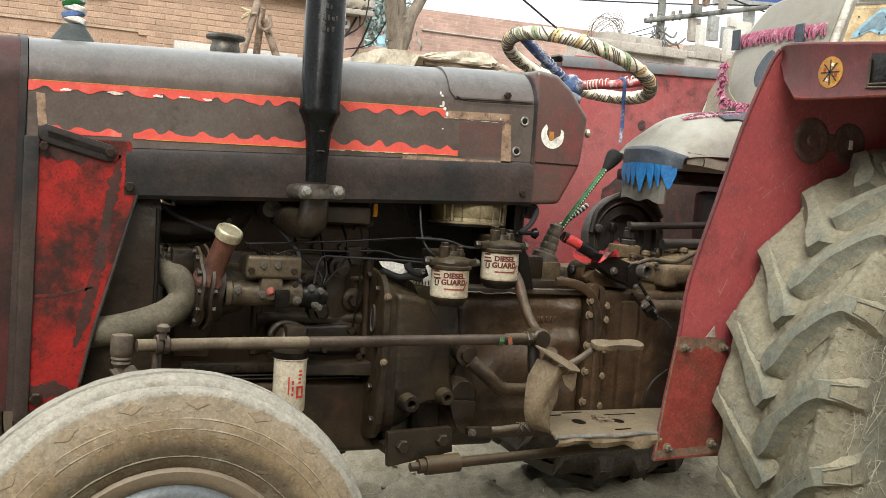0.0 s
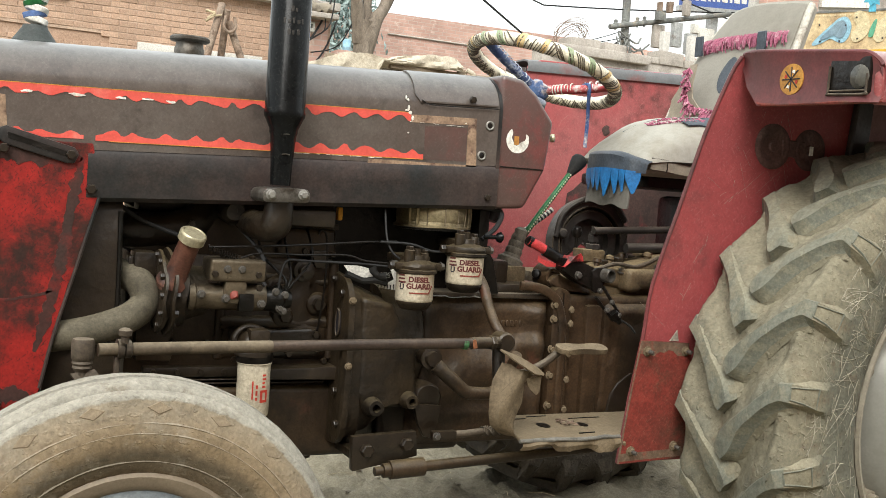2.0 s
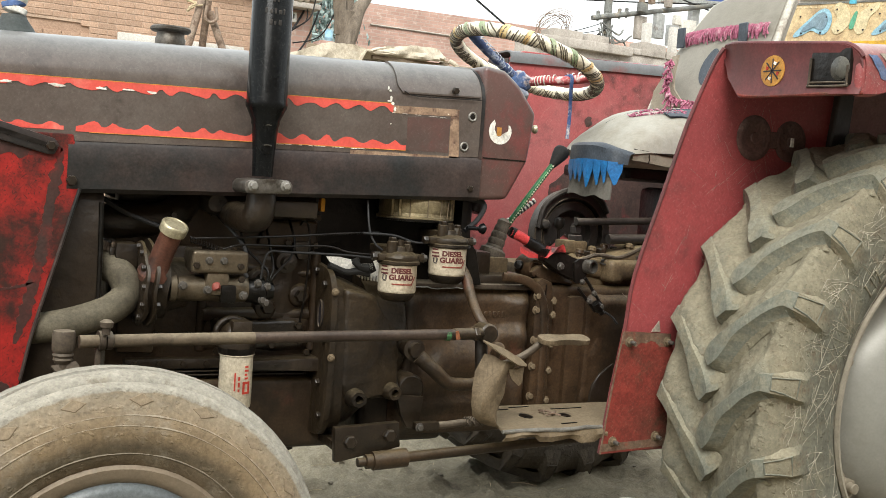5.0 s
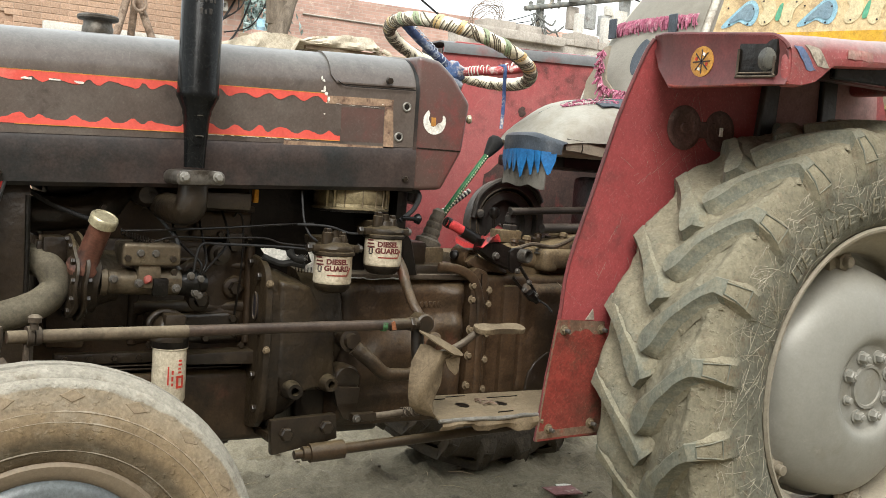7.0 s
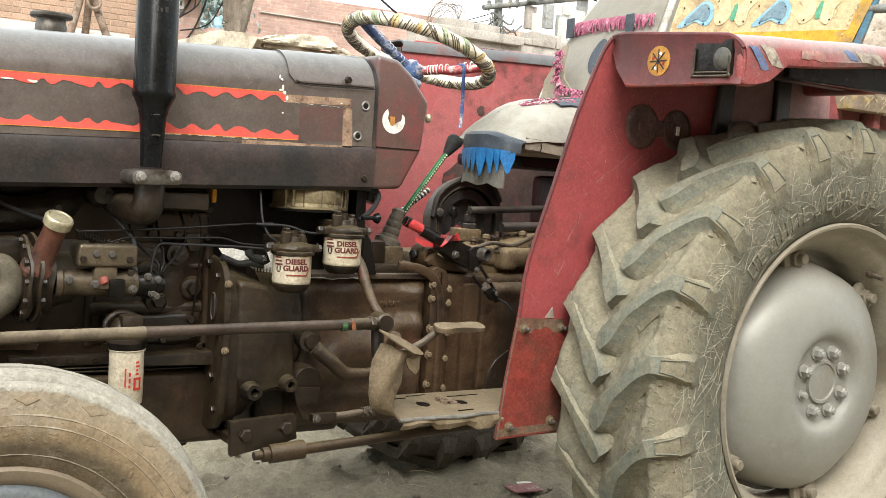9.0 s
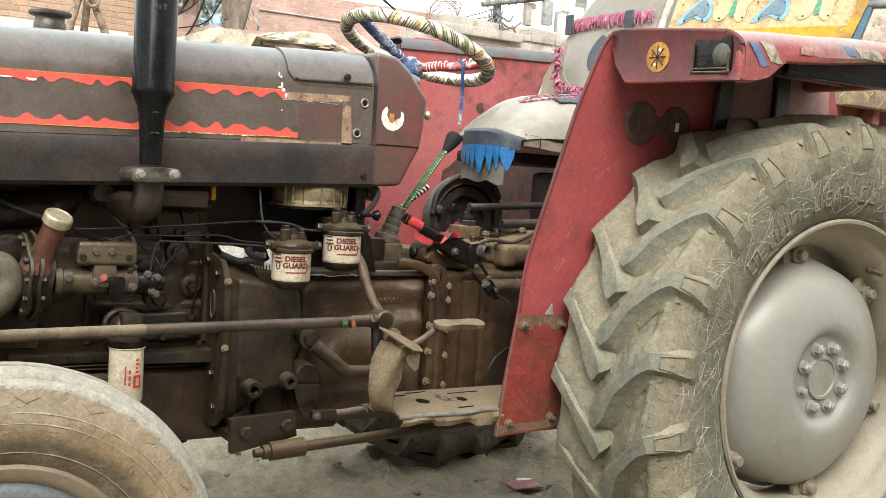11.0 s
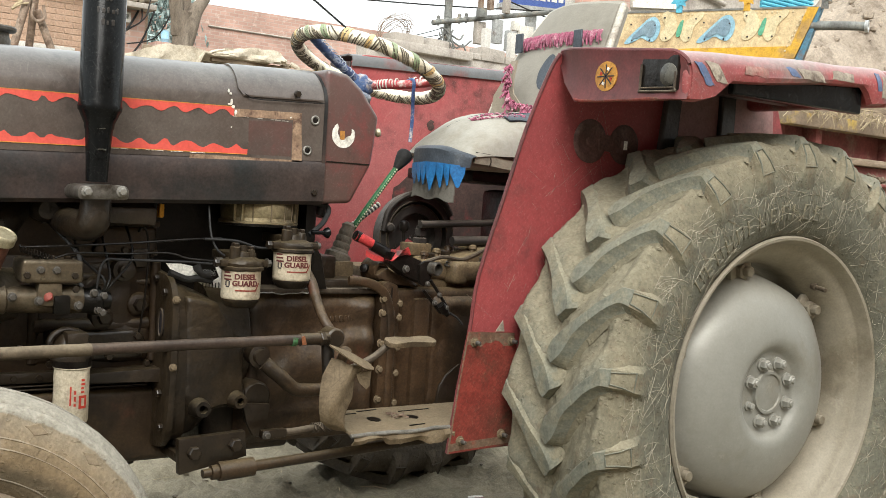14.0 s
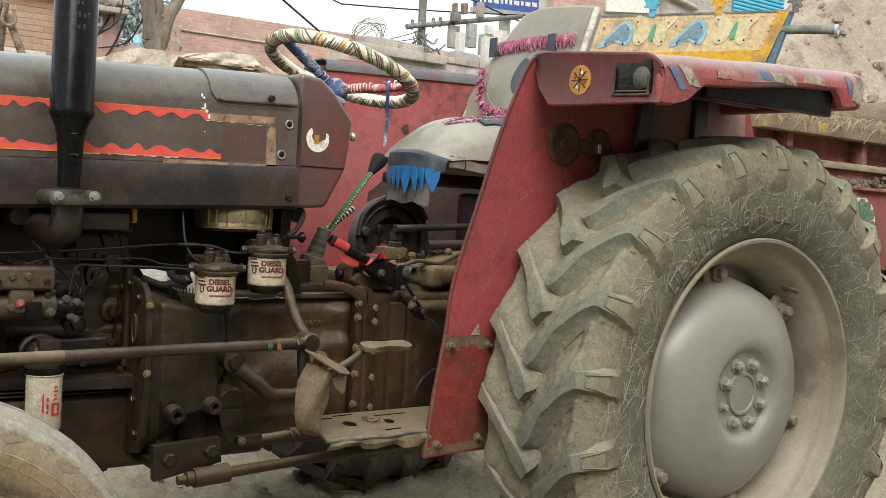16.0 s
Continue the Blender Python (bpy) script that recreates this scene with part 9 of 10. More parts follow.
for name_, top_, low_ in (("worn_band", [(-0.7262 + 0.0136 * k, 0.7575 - 0.0006 * k) for k in range(11)], 0.030), ("worn_band", [(-0.7615 + 0.0214 * k, 0.5000 + 0.0008 * k) for k in range(11)], 0.0215)):
    lower_ = [(x - 0.003, z - low_ * (0.85 if name_ == "worn_band" and low_ < 0.025 else rnd.uniform(0.6, 1.25))) for x, z in reversed(top_)]
    part(name_, slab(top_ + lower_, "y", -0.4856, -0.4848), M["worn_band"], foot_plate, "band of paint worn to brown metal")
part("bent_tab", jitter(slab([(-0.648, 0.756), (-0.622, 0.756), (-0.628, 0.782)], "y", -0.4858, -0.4838), 0.002, 40), M["chip"], foot_plate)
part("rubbed_edge", jitter(tube([(-0.7635, -0.4850, 0.478), (-0.7445, -0.4850, 0.63), (-0.7255, -0.4850, 0.756)], 0.0022, 8), 0.001, 60), M["worn_band"], foot_plate)
for x, z in ((-0.708, 0.733), (-0.600, 0.733), (-0.732, 0.505), (-0.612, 0.512)):
    nut_ = bolt(foot_plate, (x, -0.485, z), mesh=BOLT_RUST, size=0.95)
    part("stud_end", turned((0, 0, 0.006), (0, 0, 1), [(0, 0.0052), (0.016, 0.0052), (0.018, 0.0035)], 10), M["steel"], nut_)
for pts in ([(-0.135, 1.40), (-0.082, 1.40), (-0.100, 1.16), (-0.162, 1.16)], [(0.071, 1.405), (0.128, 1.405), (0.129, 1.18), (0.070, 1.18)]):
    part("fender_post", slab(pts, "y", -0.498, -0.478, 0.004, 1), M["sooty_grey"], near_fender, "black steel strap inside the fender")
# dusty plate whose pale colour also brightens the shaded space
part("dusty_liner", jitter(slab([(-0.11, 1.405), (0.30, 1.415), (0.31, 1.30), (0.28, 1.14), (-0.12, 1.10)], "y", -0.4835, -0.4795, 0.001, 1), 0.001, 9), M["liner"], near_fender, "dust-greyed red liner plate, paled to lift the shade under the fender")

# ---- surroundings ----
def brick_house():
    """The brick house behind, with single bricks where they can be told apart."""
    w = box((-9.0, 13.06, 0), (3.22, 18.0, 3.62))
    box((-9.0, 13.028, 0), (3.22, 13.06, 2.70), bm=w)
    box((-9.0, 13.028, 2.87), (3.22, 13.06, 3.62), bm=w)
    box((-0.02, 13.028, 2.70), (3.22, 13.06, 2.87), bm=w)
    wall = part("wall_brick_house", w, M["mortar"], None)
    tagged(wall, "weathered tan brick house wall with a sunken ledge", "wall", kind="structure")
    br = finish(box((-0.113, -0.03, -0.036), (0.113, 0.055, 0.036), 0.004, 1), M["brick"], 30)
    rnd = random.Random(3)
    n = 0
    for r in range(14):
        z = 2.44 + 0.085 * r
        for c in range(24):
            x = -2.30 + 0.24 * c + (0.12 if r % 2 else 0)
            if 2.70 < z < 2.88 and x < -0.05:
                continue
            if x > 3.1:
                continue
            part("brick", br, None, wall, at=pose(x, 13.050 + rnd.uniform(-0.003, 0.003), z + rnd.uniform(-0.003, 0.003), 0, 0, rnd.uniform(-0.6, 0.6)))
    part("sunken_ledge", box((-9.0, 13.052, 2.70), (-0.02, 13.058, 2.87)), M["brick"], wall)
    part("roof_slab", box((-9.2, 12.85, 3.62), (3.3, 18.1, 3.74), 0.02), M["concrete"], wall)
    part("pale_ledge", box((0.35, 12.90, 2.62), (2.15, 13.0, 2.80), 0.01), M["plaster"], wall)


brick_house()
w = part("wall_far_brick", slab([(3.4, 0), (30, 0), (30, 5.2), (13.6, 5.36), (7.8, 5.30), (3.4, 5.25)], "y", 22.0, 22.4), M["brick_far"], None)
tagged(w, "long reddish brick compound wall", "wall", kind="structure")
part("wall_pipe", cyl((7.85, 21.97, 4.785), (10.1, 21.97, 4.785), 0.022, 10), M["concrete"], w, "thin pale pipe along the wall")
w = part("wall_concrete", box((4.6, 9.0, 0), (11.0, 9.25, 2.92), 0.01), M["concrete"], None)
tagged(w, "broken grey concrete boundary wall", "wall", kind="structure")

# an unseen plain wall, added behind the camera to block low sky and bounce fill
w = part("wall_street_row", box((-16.0, -9.0, 0), (14.0, -8.6, 6.2)), M["fill_wall"], None)
tagged(w, "plain unseen wall added behind the camera to block and bounce light", "wall", kind="structure")


# ---- striped board by the roadside ----
bd_ = thing("striped_board", "red roadside board with cream bands, low on the ground", "board", at=(-2.30, 1.2, 0))
part("panel", box((-0.30, 0, 0.02), (0.245, 0.03, 0.60), 0.006), M["trolley_red"], bd_)
for z in (0.14, 0.30):
    part("band", slab([(-0.29, z - 0.06), (0.240, z), (0.240, z + 0.05), (-0.29, z - 0.01)], "y", -0.004, 0.002), M["cream_tin"], bd_)
part("foot", box((-0.30, -0.02, -0.03), (-0.24, 0.05, 0.03), 0.004), M["timber"], bd_)
part("foot", box((0.17, -0.02, -0.03), (0.23, 0.05, 0.03), 0.004), M["timber"], bd_)


# ---- tree, cart, hoist ----
def leafless_tree():
    t = thing("tree", "forked grey-brown roadside tree with sparse dusty leaves", "tree", at=(2.3, 9.0, 0))
    o = Vector((2.3, 9.0, 0))

    def rel(pts):
        return [Vector(p) - o for p in pts]
    tr = tube(rel([(2.15, 9, 0), (2.17, 9, 1.2), (2.185, 9, 2.2), (2.205, 9, 2.6), (2.235, 9, 2.92)]), lambda q: 0.155 - 0.05 * math.sin(min(1.0, 1.3 * q) * 1.57), 16, 6)
    tube(rel([(2.22, 8.93, 2.1), (2.235, 8.92, 2.5), (2.27, 8.95, 2.75), (2.37, 9.0, 2.97), (2.50, 9.05, 3.19), (2.95, 9.2, 4.2)]), lambda q: 0.062 + 0.03 * math.sin(3.14 * min(1.0, 1.2 * q)), 12, 6, tr)
    tube(rel([(2.17, 9.0, 2.65), (2.13, 8.98, 2.95), (2.07, 8.95, 3.14), (1.95, 8.9, 3.6), (1.80, 8.8, 4.3)]), 0.085, 12, 6, tr, taper=0.05)
    tube(rel([(2.25, 9.0, 2.75), (2.26, 9.05, 3.0), (2.27, 9.1, 3.2), (2.36, 9.2, 3.8), (2.5, 9.4, 4.6)]), 0.062, 10, 6, tr, taper=0.03)
    jitter(tr, 0.02, 5)
    trunk = part("trunk", tr, M["bark"], t, "twisted grey-brown trunk")
    rnd = random.Random(9)
    for base, tip in (((2.95, 9.2, 4.2), (3.6, 9.4, 5.4)), ((1.8, 8.8, 4.3), (1.2, 8.6, 5.3)), ((2.5, 9.4, 4.6), (2.6, 9.6, 6.0)), ((1.8, 8.8, 4.3), (1.9, 8.6, 5.5)), ((2.95, 9.2, 4.2), (3.0, 9.0, 5.6))):
        a, b = Vector(base) - o, Vector(tip) - o
        part("limb", tube([a, a.lerp(b, 0.5) + Vector((rnd.uniform(-0.1, 0.1), 0, 0.05)), b], 0.045, 8, 5, taper=0.012), M["bark"], t)
    bm = bmesh.new()
    for c in range(60):
        ctr = Vector((rnd.gauss(0, 1.0), rnd.gauss(0.2, 0.8), rnd.uniform(4.3, 6.4)))
        for k in range(26):
            p = ctr + Vector((rnd.gauss(0, 0.16), rnd.gauss(0, 0.16), rnd.gauss(0, 0.16)))
            m = Matrix.Translation(p) @ Euler((rnd.uniform(0, 6), rnd.uniform(0, 6), rnd.uniform(0, 6))).to_matrix().to_4x4()
            vs = [bm.verts.new(m @ Vector(q)) for q in ((-0.045, 0, 0), (0, -0.018, 0.004), (0.05, 0, 0), (0, 0.018, 0.004))]
            bm.faces.new(vs)
    part("crown", bm, M["leaf"], t)


leafless_tree()


def leafy_hedge():
    """Blue-green foliage in the gap between the house and the tree."""
    rnd = random.Random(21)
    bm = bmesh.new()
    for c in range(150):
        ctr = Vector((rnd.uniform(4.95, 5.80), 18.5 + rnd.gauss(0, 0.3), rnd.uniform(2.6, 6.6)))
        for k in range(24):
            p = ctr + Vector((rnd.gauss(0, 0.22), rnd.gauss(0, 0.2), rnd.gauss(0, 0.22)))
            m = Matrix.Translation(p) @ Euler((rnd.uniform(0, 6), rnd.uniform(0, 6), rnd.uniform(0, 6))).to_matrix().to_4x4()
            bm.faces.new([bm.verts.new(m @ Vector(q)) for q in ((-0.08, 0, 0), (0, -0.03, 0.01), (0.09, 0, 0), (0, 0.03, 0.01))])
    t = thing("tree", "hazy blue-green leafy tree behind the house", "tree", at=(5.8, 18.5, 0))
    part("trunk", tube([(0, 0, 0), (0.05, 0, 2), (0, 0, 5.5)], 0.16, 10, 5, taper=0.05), M["bark"], t)
    bmesh.ops.translate(bm, vec=(-5.8, -18.5, 0), verts=bm.verts)
    part("crown", bm, M["leaf_hazy"], t)


leafy_hedge()
tank = thing("water_drum", "small blue plastic water drum on a wall", "drum", at=(4.405, 15.5, 0))
part("body", turned((0, 0, 3.37), (0, 0, 9), [(0, 0.064), (0.010, 0.070), (0.07, 0.070), (0.075, 0.074), (0.085, 0.074), (0.09, 0.070), (0.19, 0.070), (0.215, 0.060), (0.225, 0.03)], 24), M["drum_blue"], tank)
part("stand", box((-0.22, -0.22, 0), (0.22, 0.22, 3.37), 0.01), M["brick_far"], tank)


def covered_cart():
    c = thing("covered_cart", "timber cart under a sagging cream tarpaulin", "cart", at=(0.9, 5.0, 0))
    rows = []
    for i in range(49):
        x = -0.72 + 1.25 * i / 48
        ridge = 1.885 + 0.115 * min(1.0, max(0.0, (x + 0.70) / 0.30)) - 0.018 * math.exp(-((x + 0.11) / 0.06) ** 2) + 0.055 * min(1.0, max(0.0, (x + 0.11) / 0.35)) - 0.040 * max(0.0, (x - 0.42) / 0.11) ** 2
        pull = math.exp(-((x + 0.12) / 0.16) ** 2)
        row = []
        for k in range(7):
            v = k / 6
            low = 1.72 if x < -0.13 else 1.965
            fold = 0.040 * noise.noise(Vector((9 * x + 2 * v, 1.5 * v, 3))) * (0.4 + v) + 0.016 * noise.noise(Vector((26 * x - 3 * v, 2 * v, 8)))
            row.insert(0, (x + 0.25 * v * pull * (-x - 0.12) - 0.10 * v * (x < -0.13), -0.16 - fold - 0.02 * v, ridge + (low - ridge) * v))
        for k in range(1, 7):
            row.append((x, -0.15 + 0.16 * k, ridge - 0.012 * k + 0.01 * noise.noise(Vector((x * 6, k, 1)))))
        rows.append(row)
    part("tarpaulin", jitter(jitter(sheet(rows, 0.006), 0.010, 7), 0.006, 22), M["tarp"], c, "sagging cream cotton tarpaulin")
    part("frame_rail", box((-0.05, -0.14, 1.925), (0.58, -0.09, 1.955), 0.004), M["timber"], c)
    part("frame_rail", box((-0.05, -0.12, 1.86), (0.60, -0.08, 1.88), 0.004), M["pole_dark"], c)
    part("bed", box((-0.55, -0.12, 1.10), (0.60, 0.80, 1.25), 0.01), M["timber"], c)
    part("side_board", box((-0.1, -0.11, 1.25), (0.60, -0.08, 1.92), 0.005), M["bark"], c)
    for x in (-0.52, 0.56):
        for y in (-0.10, 0.78):
            part("post", box((x - 0.03, y - 0.03, 0), (x + 0.03, y + 0.03, 1.98), 0.004), M["timber"], c)
    part("tied_end", tube([(0.58, -0.14, 1.98), (0.64, -0.15, 1.95), (0.61, -0.15, 1.91), (0.56, -0.15, 1.93)], 0.018, 8), M["tarp"], c)
    part("handle", tube([(0.58, 0.0, 1.93), (0.9, 0.0, 1.95), (1.2, 0.05, 1.98)], 0.03, 8), M["timber"], c)


covered_cart()


def tripod():
    t = thing("tripod_hoist", "three-legged rusty pipe hoist with a shackle", "tripod", at=(-0.36, 5.0, 0))
    for (fx, fy), (tx, tz) in (((-0.62, -0.3), (-0.035, 2.24)), ((-0.05, 0.5), (0.0, 2.20)), ((0.85, -0.2), (0.015, 2.12))):
        part("leg", cyl((fx, fy, 0), (tx, 0, tz), 0.026, 12, 0.003), M["rust"], t)
    part("shackle", tube([(-0.02, -0.06, 2.15), (-0.03, -0.06, 2.07), (0.01, -0.06, 2.04), (0.05, -0.06, 2.07), (0.04, -0.06, 2.15)], 0.011, 8), M["rust"], t)
    part("rope_knot", jitter(tube([(-0.16, -0.03, 2.17), (-0.10, -0.05, 2.16), (-0.14, -0.05, 2.12), (-0.09, -0.05, 2.14), (-0.16, -0.05, 2.10)], 0.009, 6), 0.01, 30), M["straw"], t)
    part("rope", tube([(-0.05, -0.05, 2.15), (-0.10, -0.05, 2.14)], 0.006, 6, 2), M["straw"], t)


tripod()


# ---- poles, wires, sign ----
BOXES = [(0.50, 0.70, 3.81, 4.21, "concrete"), (0.90, 1.08, 3.87, 4.30, "galv"), (1.32, 1.44, 4.16, 4.33, "white"), (1.18, 1.39, 3.77, 4.14, "galv"), (1.44, 1.76, 3.95, 4.27, "white"), (1.58, 1.74, 3.77, 4.01, "concrete"),
         (0.50, 0.55, 4.43, 4.59, "rust"), (0.69, 0.77, 4.43, 4.62, "rust"), (1.03, 1.14, 4.42, 4.69, "concrete"), (0.44, 0.60, 4.26, 4.42, "pole_dark")]


def utility_pole():
    p = thing("utility_pole", "dark lattice power pole with a timber crossarm and metal boxes", "pole", at=(8.65, 13.0, 0))
    part("shaft", cyl((0, 0, 0), (-0.05, 0, 7.5), 0.085, 14, 0.0, 0.06), M["pole_dark"], p)
    part("crossarm", cyl((-0.42, -0.1, 4.05), (2.2, -0.1, 4.62), 0.045, 12, 0.004), M["pole_dark"], p, "weathered timber crossarm")
    for k, (x0, x1, z0, z1, m) in enumerate(BOXES):
        part("meter_box", box((x0, -0.18 - 0.015 * k, z0), (x1, -0.06 - 0.015 * k, z1), 0.01), M[m], p, "hanging metal box")
    for x in (-0.3, -0.12, 0.15, 0.3):
        part("insulator", turned((x, -0.1, 4.08 + 0.22 * x), (x, -0.1, 9), [(0, 0.02), (0.05, 0.02), (0.06, 0.05), (0.10, 0.05), (0.12, 0.03), (0.16, 0.035), (0.18, 0.01)], 12), M["pole_dark"], p)
    rnd = random.Random(12)
    for i in range(9):
        a = Vector((rnd.uniform(-0.35, 0.3), -0.12, rnd.uniform(3.75, 4.1)))
        b = Vector((rnd.uniform(-0.3, 0.6), -0.12, rnd.uniform(3.5, 4.0)))
        part("jumper_wire", tube([a, (a + b) / 2 + Vector((rnd.uniform(-0.1, 0.1), -0.05, -0.14)), b], 0.016, 6), M["pole_dark"], p)
    part("stay_strut", cyl((-0.1, 0, 3.4), (0.0, -0.02, 4.6), 0.03, 8), M["pole_dark"], p)
    c = bmesh.new()
    for i in range(8):
        r = 0.27 + 0.05 * math.sin(i * 2.0)
        tube([(-1.225 + 0.05 * math.sin(3 * i) + 1.1 * r * math.cos(a), -0.1 + 0.05 * math.sin(i + a), 3.70 + 0.05 * math.cos(2 * i) + r * math.sin(a + 0.15 * i)) for a in [k * math.pi / 8 for k in range(17)]], 0.0055, 5, 2, c)
    for i in range(5):
        r = 0.32 + 0.03 * i
        tube([(-1.20 + 0.04 * i + r * math.cos(a), -0.12, 3.72 + 0.9 * r * math.sin(a)) for a in [0.3 * i + k * math.pi / 10 for k in range(9)]], 0.004, 5, 2, c)
    part("wire_coil", c, M["rust"], p, "slack coil of cable on the wires")


utility_pole()


def wire(a, b, sag, r=0.011):
    a, b = Vector(a), Vector(b)
    pts = [a.lerp(b, i / 8) - Vector((0, 0, sag * 4 * (i / 8) * (1 - i / 8))) for i in range(9)]
    w = thing("overhead_cable", "thin black overhead power cable", "cable", "overhead cables", at=tuple(a))
    part("strand", tube([p - a for p in pts], r, 6, 3), M["wire"], w)


wire((1.5, 12.0, 6.15), (7.0, 12.1, 3.03), 0.0, 0.016)
wire((4.4, 12.4, 4.75), (6.944, 13.0, 4.25), 0.02, 0.012)
wire((6.944, 13.0, 4.25), (12.9, 13.0, 4.95), 0.05, 0.012)
wire((8.55, 12.9, 3.91), (8.13, 12.9, 3.61), 0.01, 0.017)
wire((8.13, 12.9, 3.61), (7.0, 12.9, 3.57), 0.0, 0.014)
wire((7.6, 13.0, 3.70), (8.52, 13.0, 4.01), 0.02, 0.007)
wire((7.6, 13.0, 3.68), (8.74, 13.0, 3.97), 0.03, 0.007)
wire((8.6, 13.0, 5.0), (13.0, 14.0, 4.6), 0.05, 0.014)
wire((3.2, 12.9, 3.9), (2.4, 12.4, 2.9), 0.25, 0.016)
wire((3.3, 12.9, 3.6), (2.7, 12.6, 2.75), 0.25, 0.014)
wire((-6.0, 12.98, 3.15), (-0.6, 12.98, 3.28), 0.02, 0.016)

# broken top of the concrete wall, coping and posts
top = bmesh.new()
rnd = random.Random(17)
x = 5.0
wall_c = bpy.data.objects["wall_concrete"]
while x < 10.5:
    w_, h_ = rnd.uniform(0.25, 0.6), rnd.uniform(0.04, 0.20)
    part("coping_block", jitter(box((x, 8.97, 2.9), (x + w_, 9.28, 2.92 + h_), 0.015), 0.02, 5), M["concrete"], wall_c)
    x += w_ + rnd.uniform(0.0, 0.08)
part("coping_beam", box((4.7, 8.90, 2.86), (6.2, 9.32, 2.98), 0.02), M["concrete"], wall_c)
for x in (6.45, 6.9, 7.4):
    part("wall_post", box((x, 9.0, 2.9), (x + 0.10, 9.1, 3.35), 0.01), M["plaster"], wall_c)

# house end: clutter of props and a meter on the corner
hs = bpy.data.objects["wall_brick_house"]
part("corner_pier", box((2.62, 12.80, 0), (3.10, 13.05, 3.44), 0.01), M["brick_far"], hs)
part("canopy_bracket", box((2.45, 12.52, 3.44), (3.17, 13.0, 3.52), 0.02), M["concrete"], hs)
part("canvas_roll", jitter(tube([(2.50, 12.62, 3.57), (2.62, 12.60, 3.60), (2.78, 12.60, 3.57), (2.93, 12.60, 3.60), (3.02, 12.62, 3.56)], 0.085, 12), 0.06, 7), M["canvas_tan"], hs, "slumped roll of old canvas")
meter = part("meter_box", box((2.69, 12.70, 3.24), (2.86, 12.80, 3.38), 0.01), M["plaster"], hs, "pale meter box")
part("meter_window", box((2.73, 12.694, 3.29), (2.82, 12.70, 3.35)), M["glass_dark"], meter)
for line in ([(3.06, 12.45, 3.75), (3.03, 12.45, 3.48), (2.96, 12.45, 3.28), (2.76, 12.6, 3.10)], [(3.42, 12.2, 3.72), (3.34, 12.3, 3.48), (3.19, 12.4, 3.12), (3.05, 12.5, 2.99), (2.78, 12.6, 2.92)], [(2.98, 12.6, 3.46), (2.96, 12.6, 3.25), (2.72, 12.7, 3.05), (2.75, 12.7, 2.60)]):
    part("drop_cable", tube(line, 0.010, 6), M["wire"], hs)

# shop building and sign on the right
shop = part("wall_shop", box((9.85, 11.0, 0), (17.3, 11.3, 7.5)), M["plaster"], None)
tagged(shop, "pale plastered shopfront with a cyan roller shutter", "wall", kind="structure")
part("brick_pier", box((9.80, 10.85, 0), (10.95, 11.0, 7.5), 0.01), M["brick_far"], shop)
for i in range(16):
    part("shutter_slat", turned((14.6, 10.97, 4.75 + 0.075 * i), (16.2, 10.97, 4.75 + 0.075 * i), [(0, 0.036), (1.6, 0.036)], 8), M["shutter"], shop)
part("pale_board", slab([(11.1, 4.55), (12.3, 4.7), (12.0, 6.2), (11.1, 6.2)], "y", 10.93, 10.99), M["white"], shop)
part("grey_board", slab([(12.35, 4.7), (14.5, 4.9), (14.5, 6.2), (12.1, 6.2)], "y", 10.93, 10.99), M["concrete"], shop)
part("gutter_pipe", cyl((11.4, 10.85, 5.3), (13.4, 10.85, 4.95), 0.05, 10), M["concrete"], shop)
sg = thing("shop_sign", "blue shop sign board with white writing", "sign", at=(12.2, 14.9, 0))
part("board", slab([(-0.95, 5.08), (1.05, 5.22), (1.05, 6.3), (-0.95, 6.1)], "y", -0.05, 0.05, 0.01, 1), M["sign_blue"], sg)
part("sign_frame", slab([(-1.0, 4.98), (1.1, 5.13), (1.1, 5.22), (-1.0, 5.08)], "y", -0.10, 0.06), M["galv"], sg)
part("post", box((-0.1, 0.06, 0), (0.1, 0.2, 6.0)), M["galv"], sg)
rnd = random.Random(31)
for row, z0 in ((0, 5.17), (1, 5.38)):
    x = -0.85
    while x < 0.85:
        w_ = rnd.uniform(0.05, 0.18)
        h_ = 0.09 if row == 0 else rnd.uniform(0.08, 0.16)
        part("written_bar", box((x, -0.056, z0 + 0.086 * (x + 1.3)), (x + w_, -0.048, z0 + h_ + 0.086 * (x + 1.3)), 0.004, 1), M["white"], sg)
        x += w_ + 0.05


# ---- trailer full of soil ----
tl = thing("farm_trailer", "maroon farm trailer with a painted yellow front board, heaped with soil", "trailer", at=(2.92, 1.27, 0))
O = Vector((2.92, 1.27, 0))
TR = Vector((2.92, 1.27, 2.25)) - O
BU, BV, BN = Vector((-0.42335, 0.90597, 0)), Vector((-0.09158, -0.04279, 0.99488)), Vector((-0.90133, -0.42118, -0.10108))


def board(u, v, n=0.0):
    return TR + u * BU + v * BV + n * BN


def flat(points, n0, n1, name, mat, parent, label=""):
    bm = bmesh.new()
    a = [bm.verts.new(board(u, v, n0)) for u, v in points]
    b = [bm.verts.new(board(u, v, n1)) for u, v in points]
    bm.faces.new(a)
    bm.faces.new(list(reversed(b)))
    for i in range(len(a)):
        j = (i + 1) % len(a)
        bm.faces.new((a[j], a[i], b[i], b[j]))
    return part(name, bm, mat, parent, label, 30)


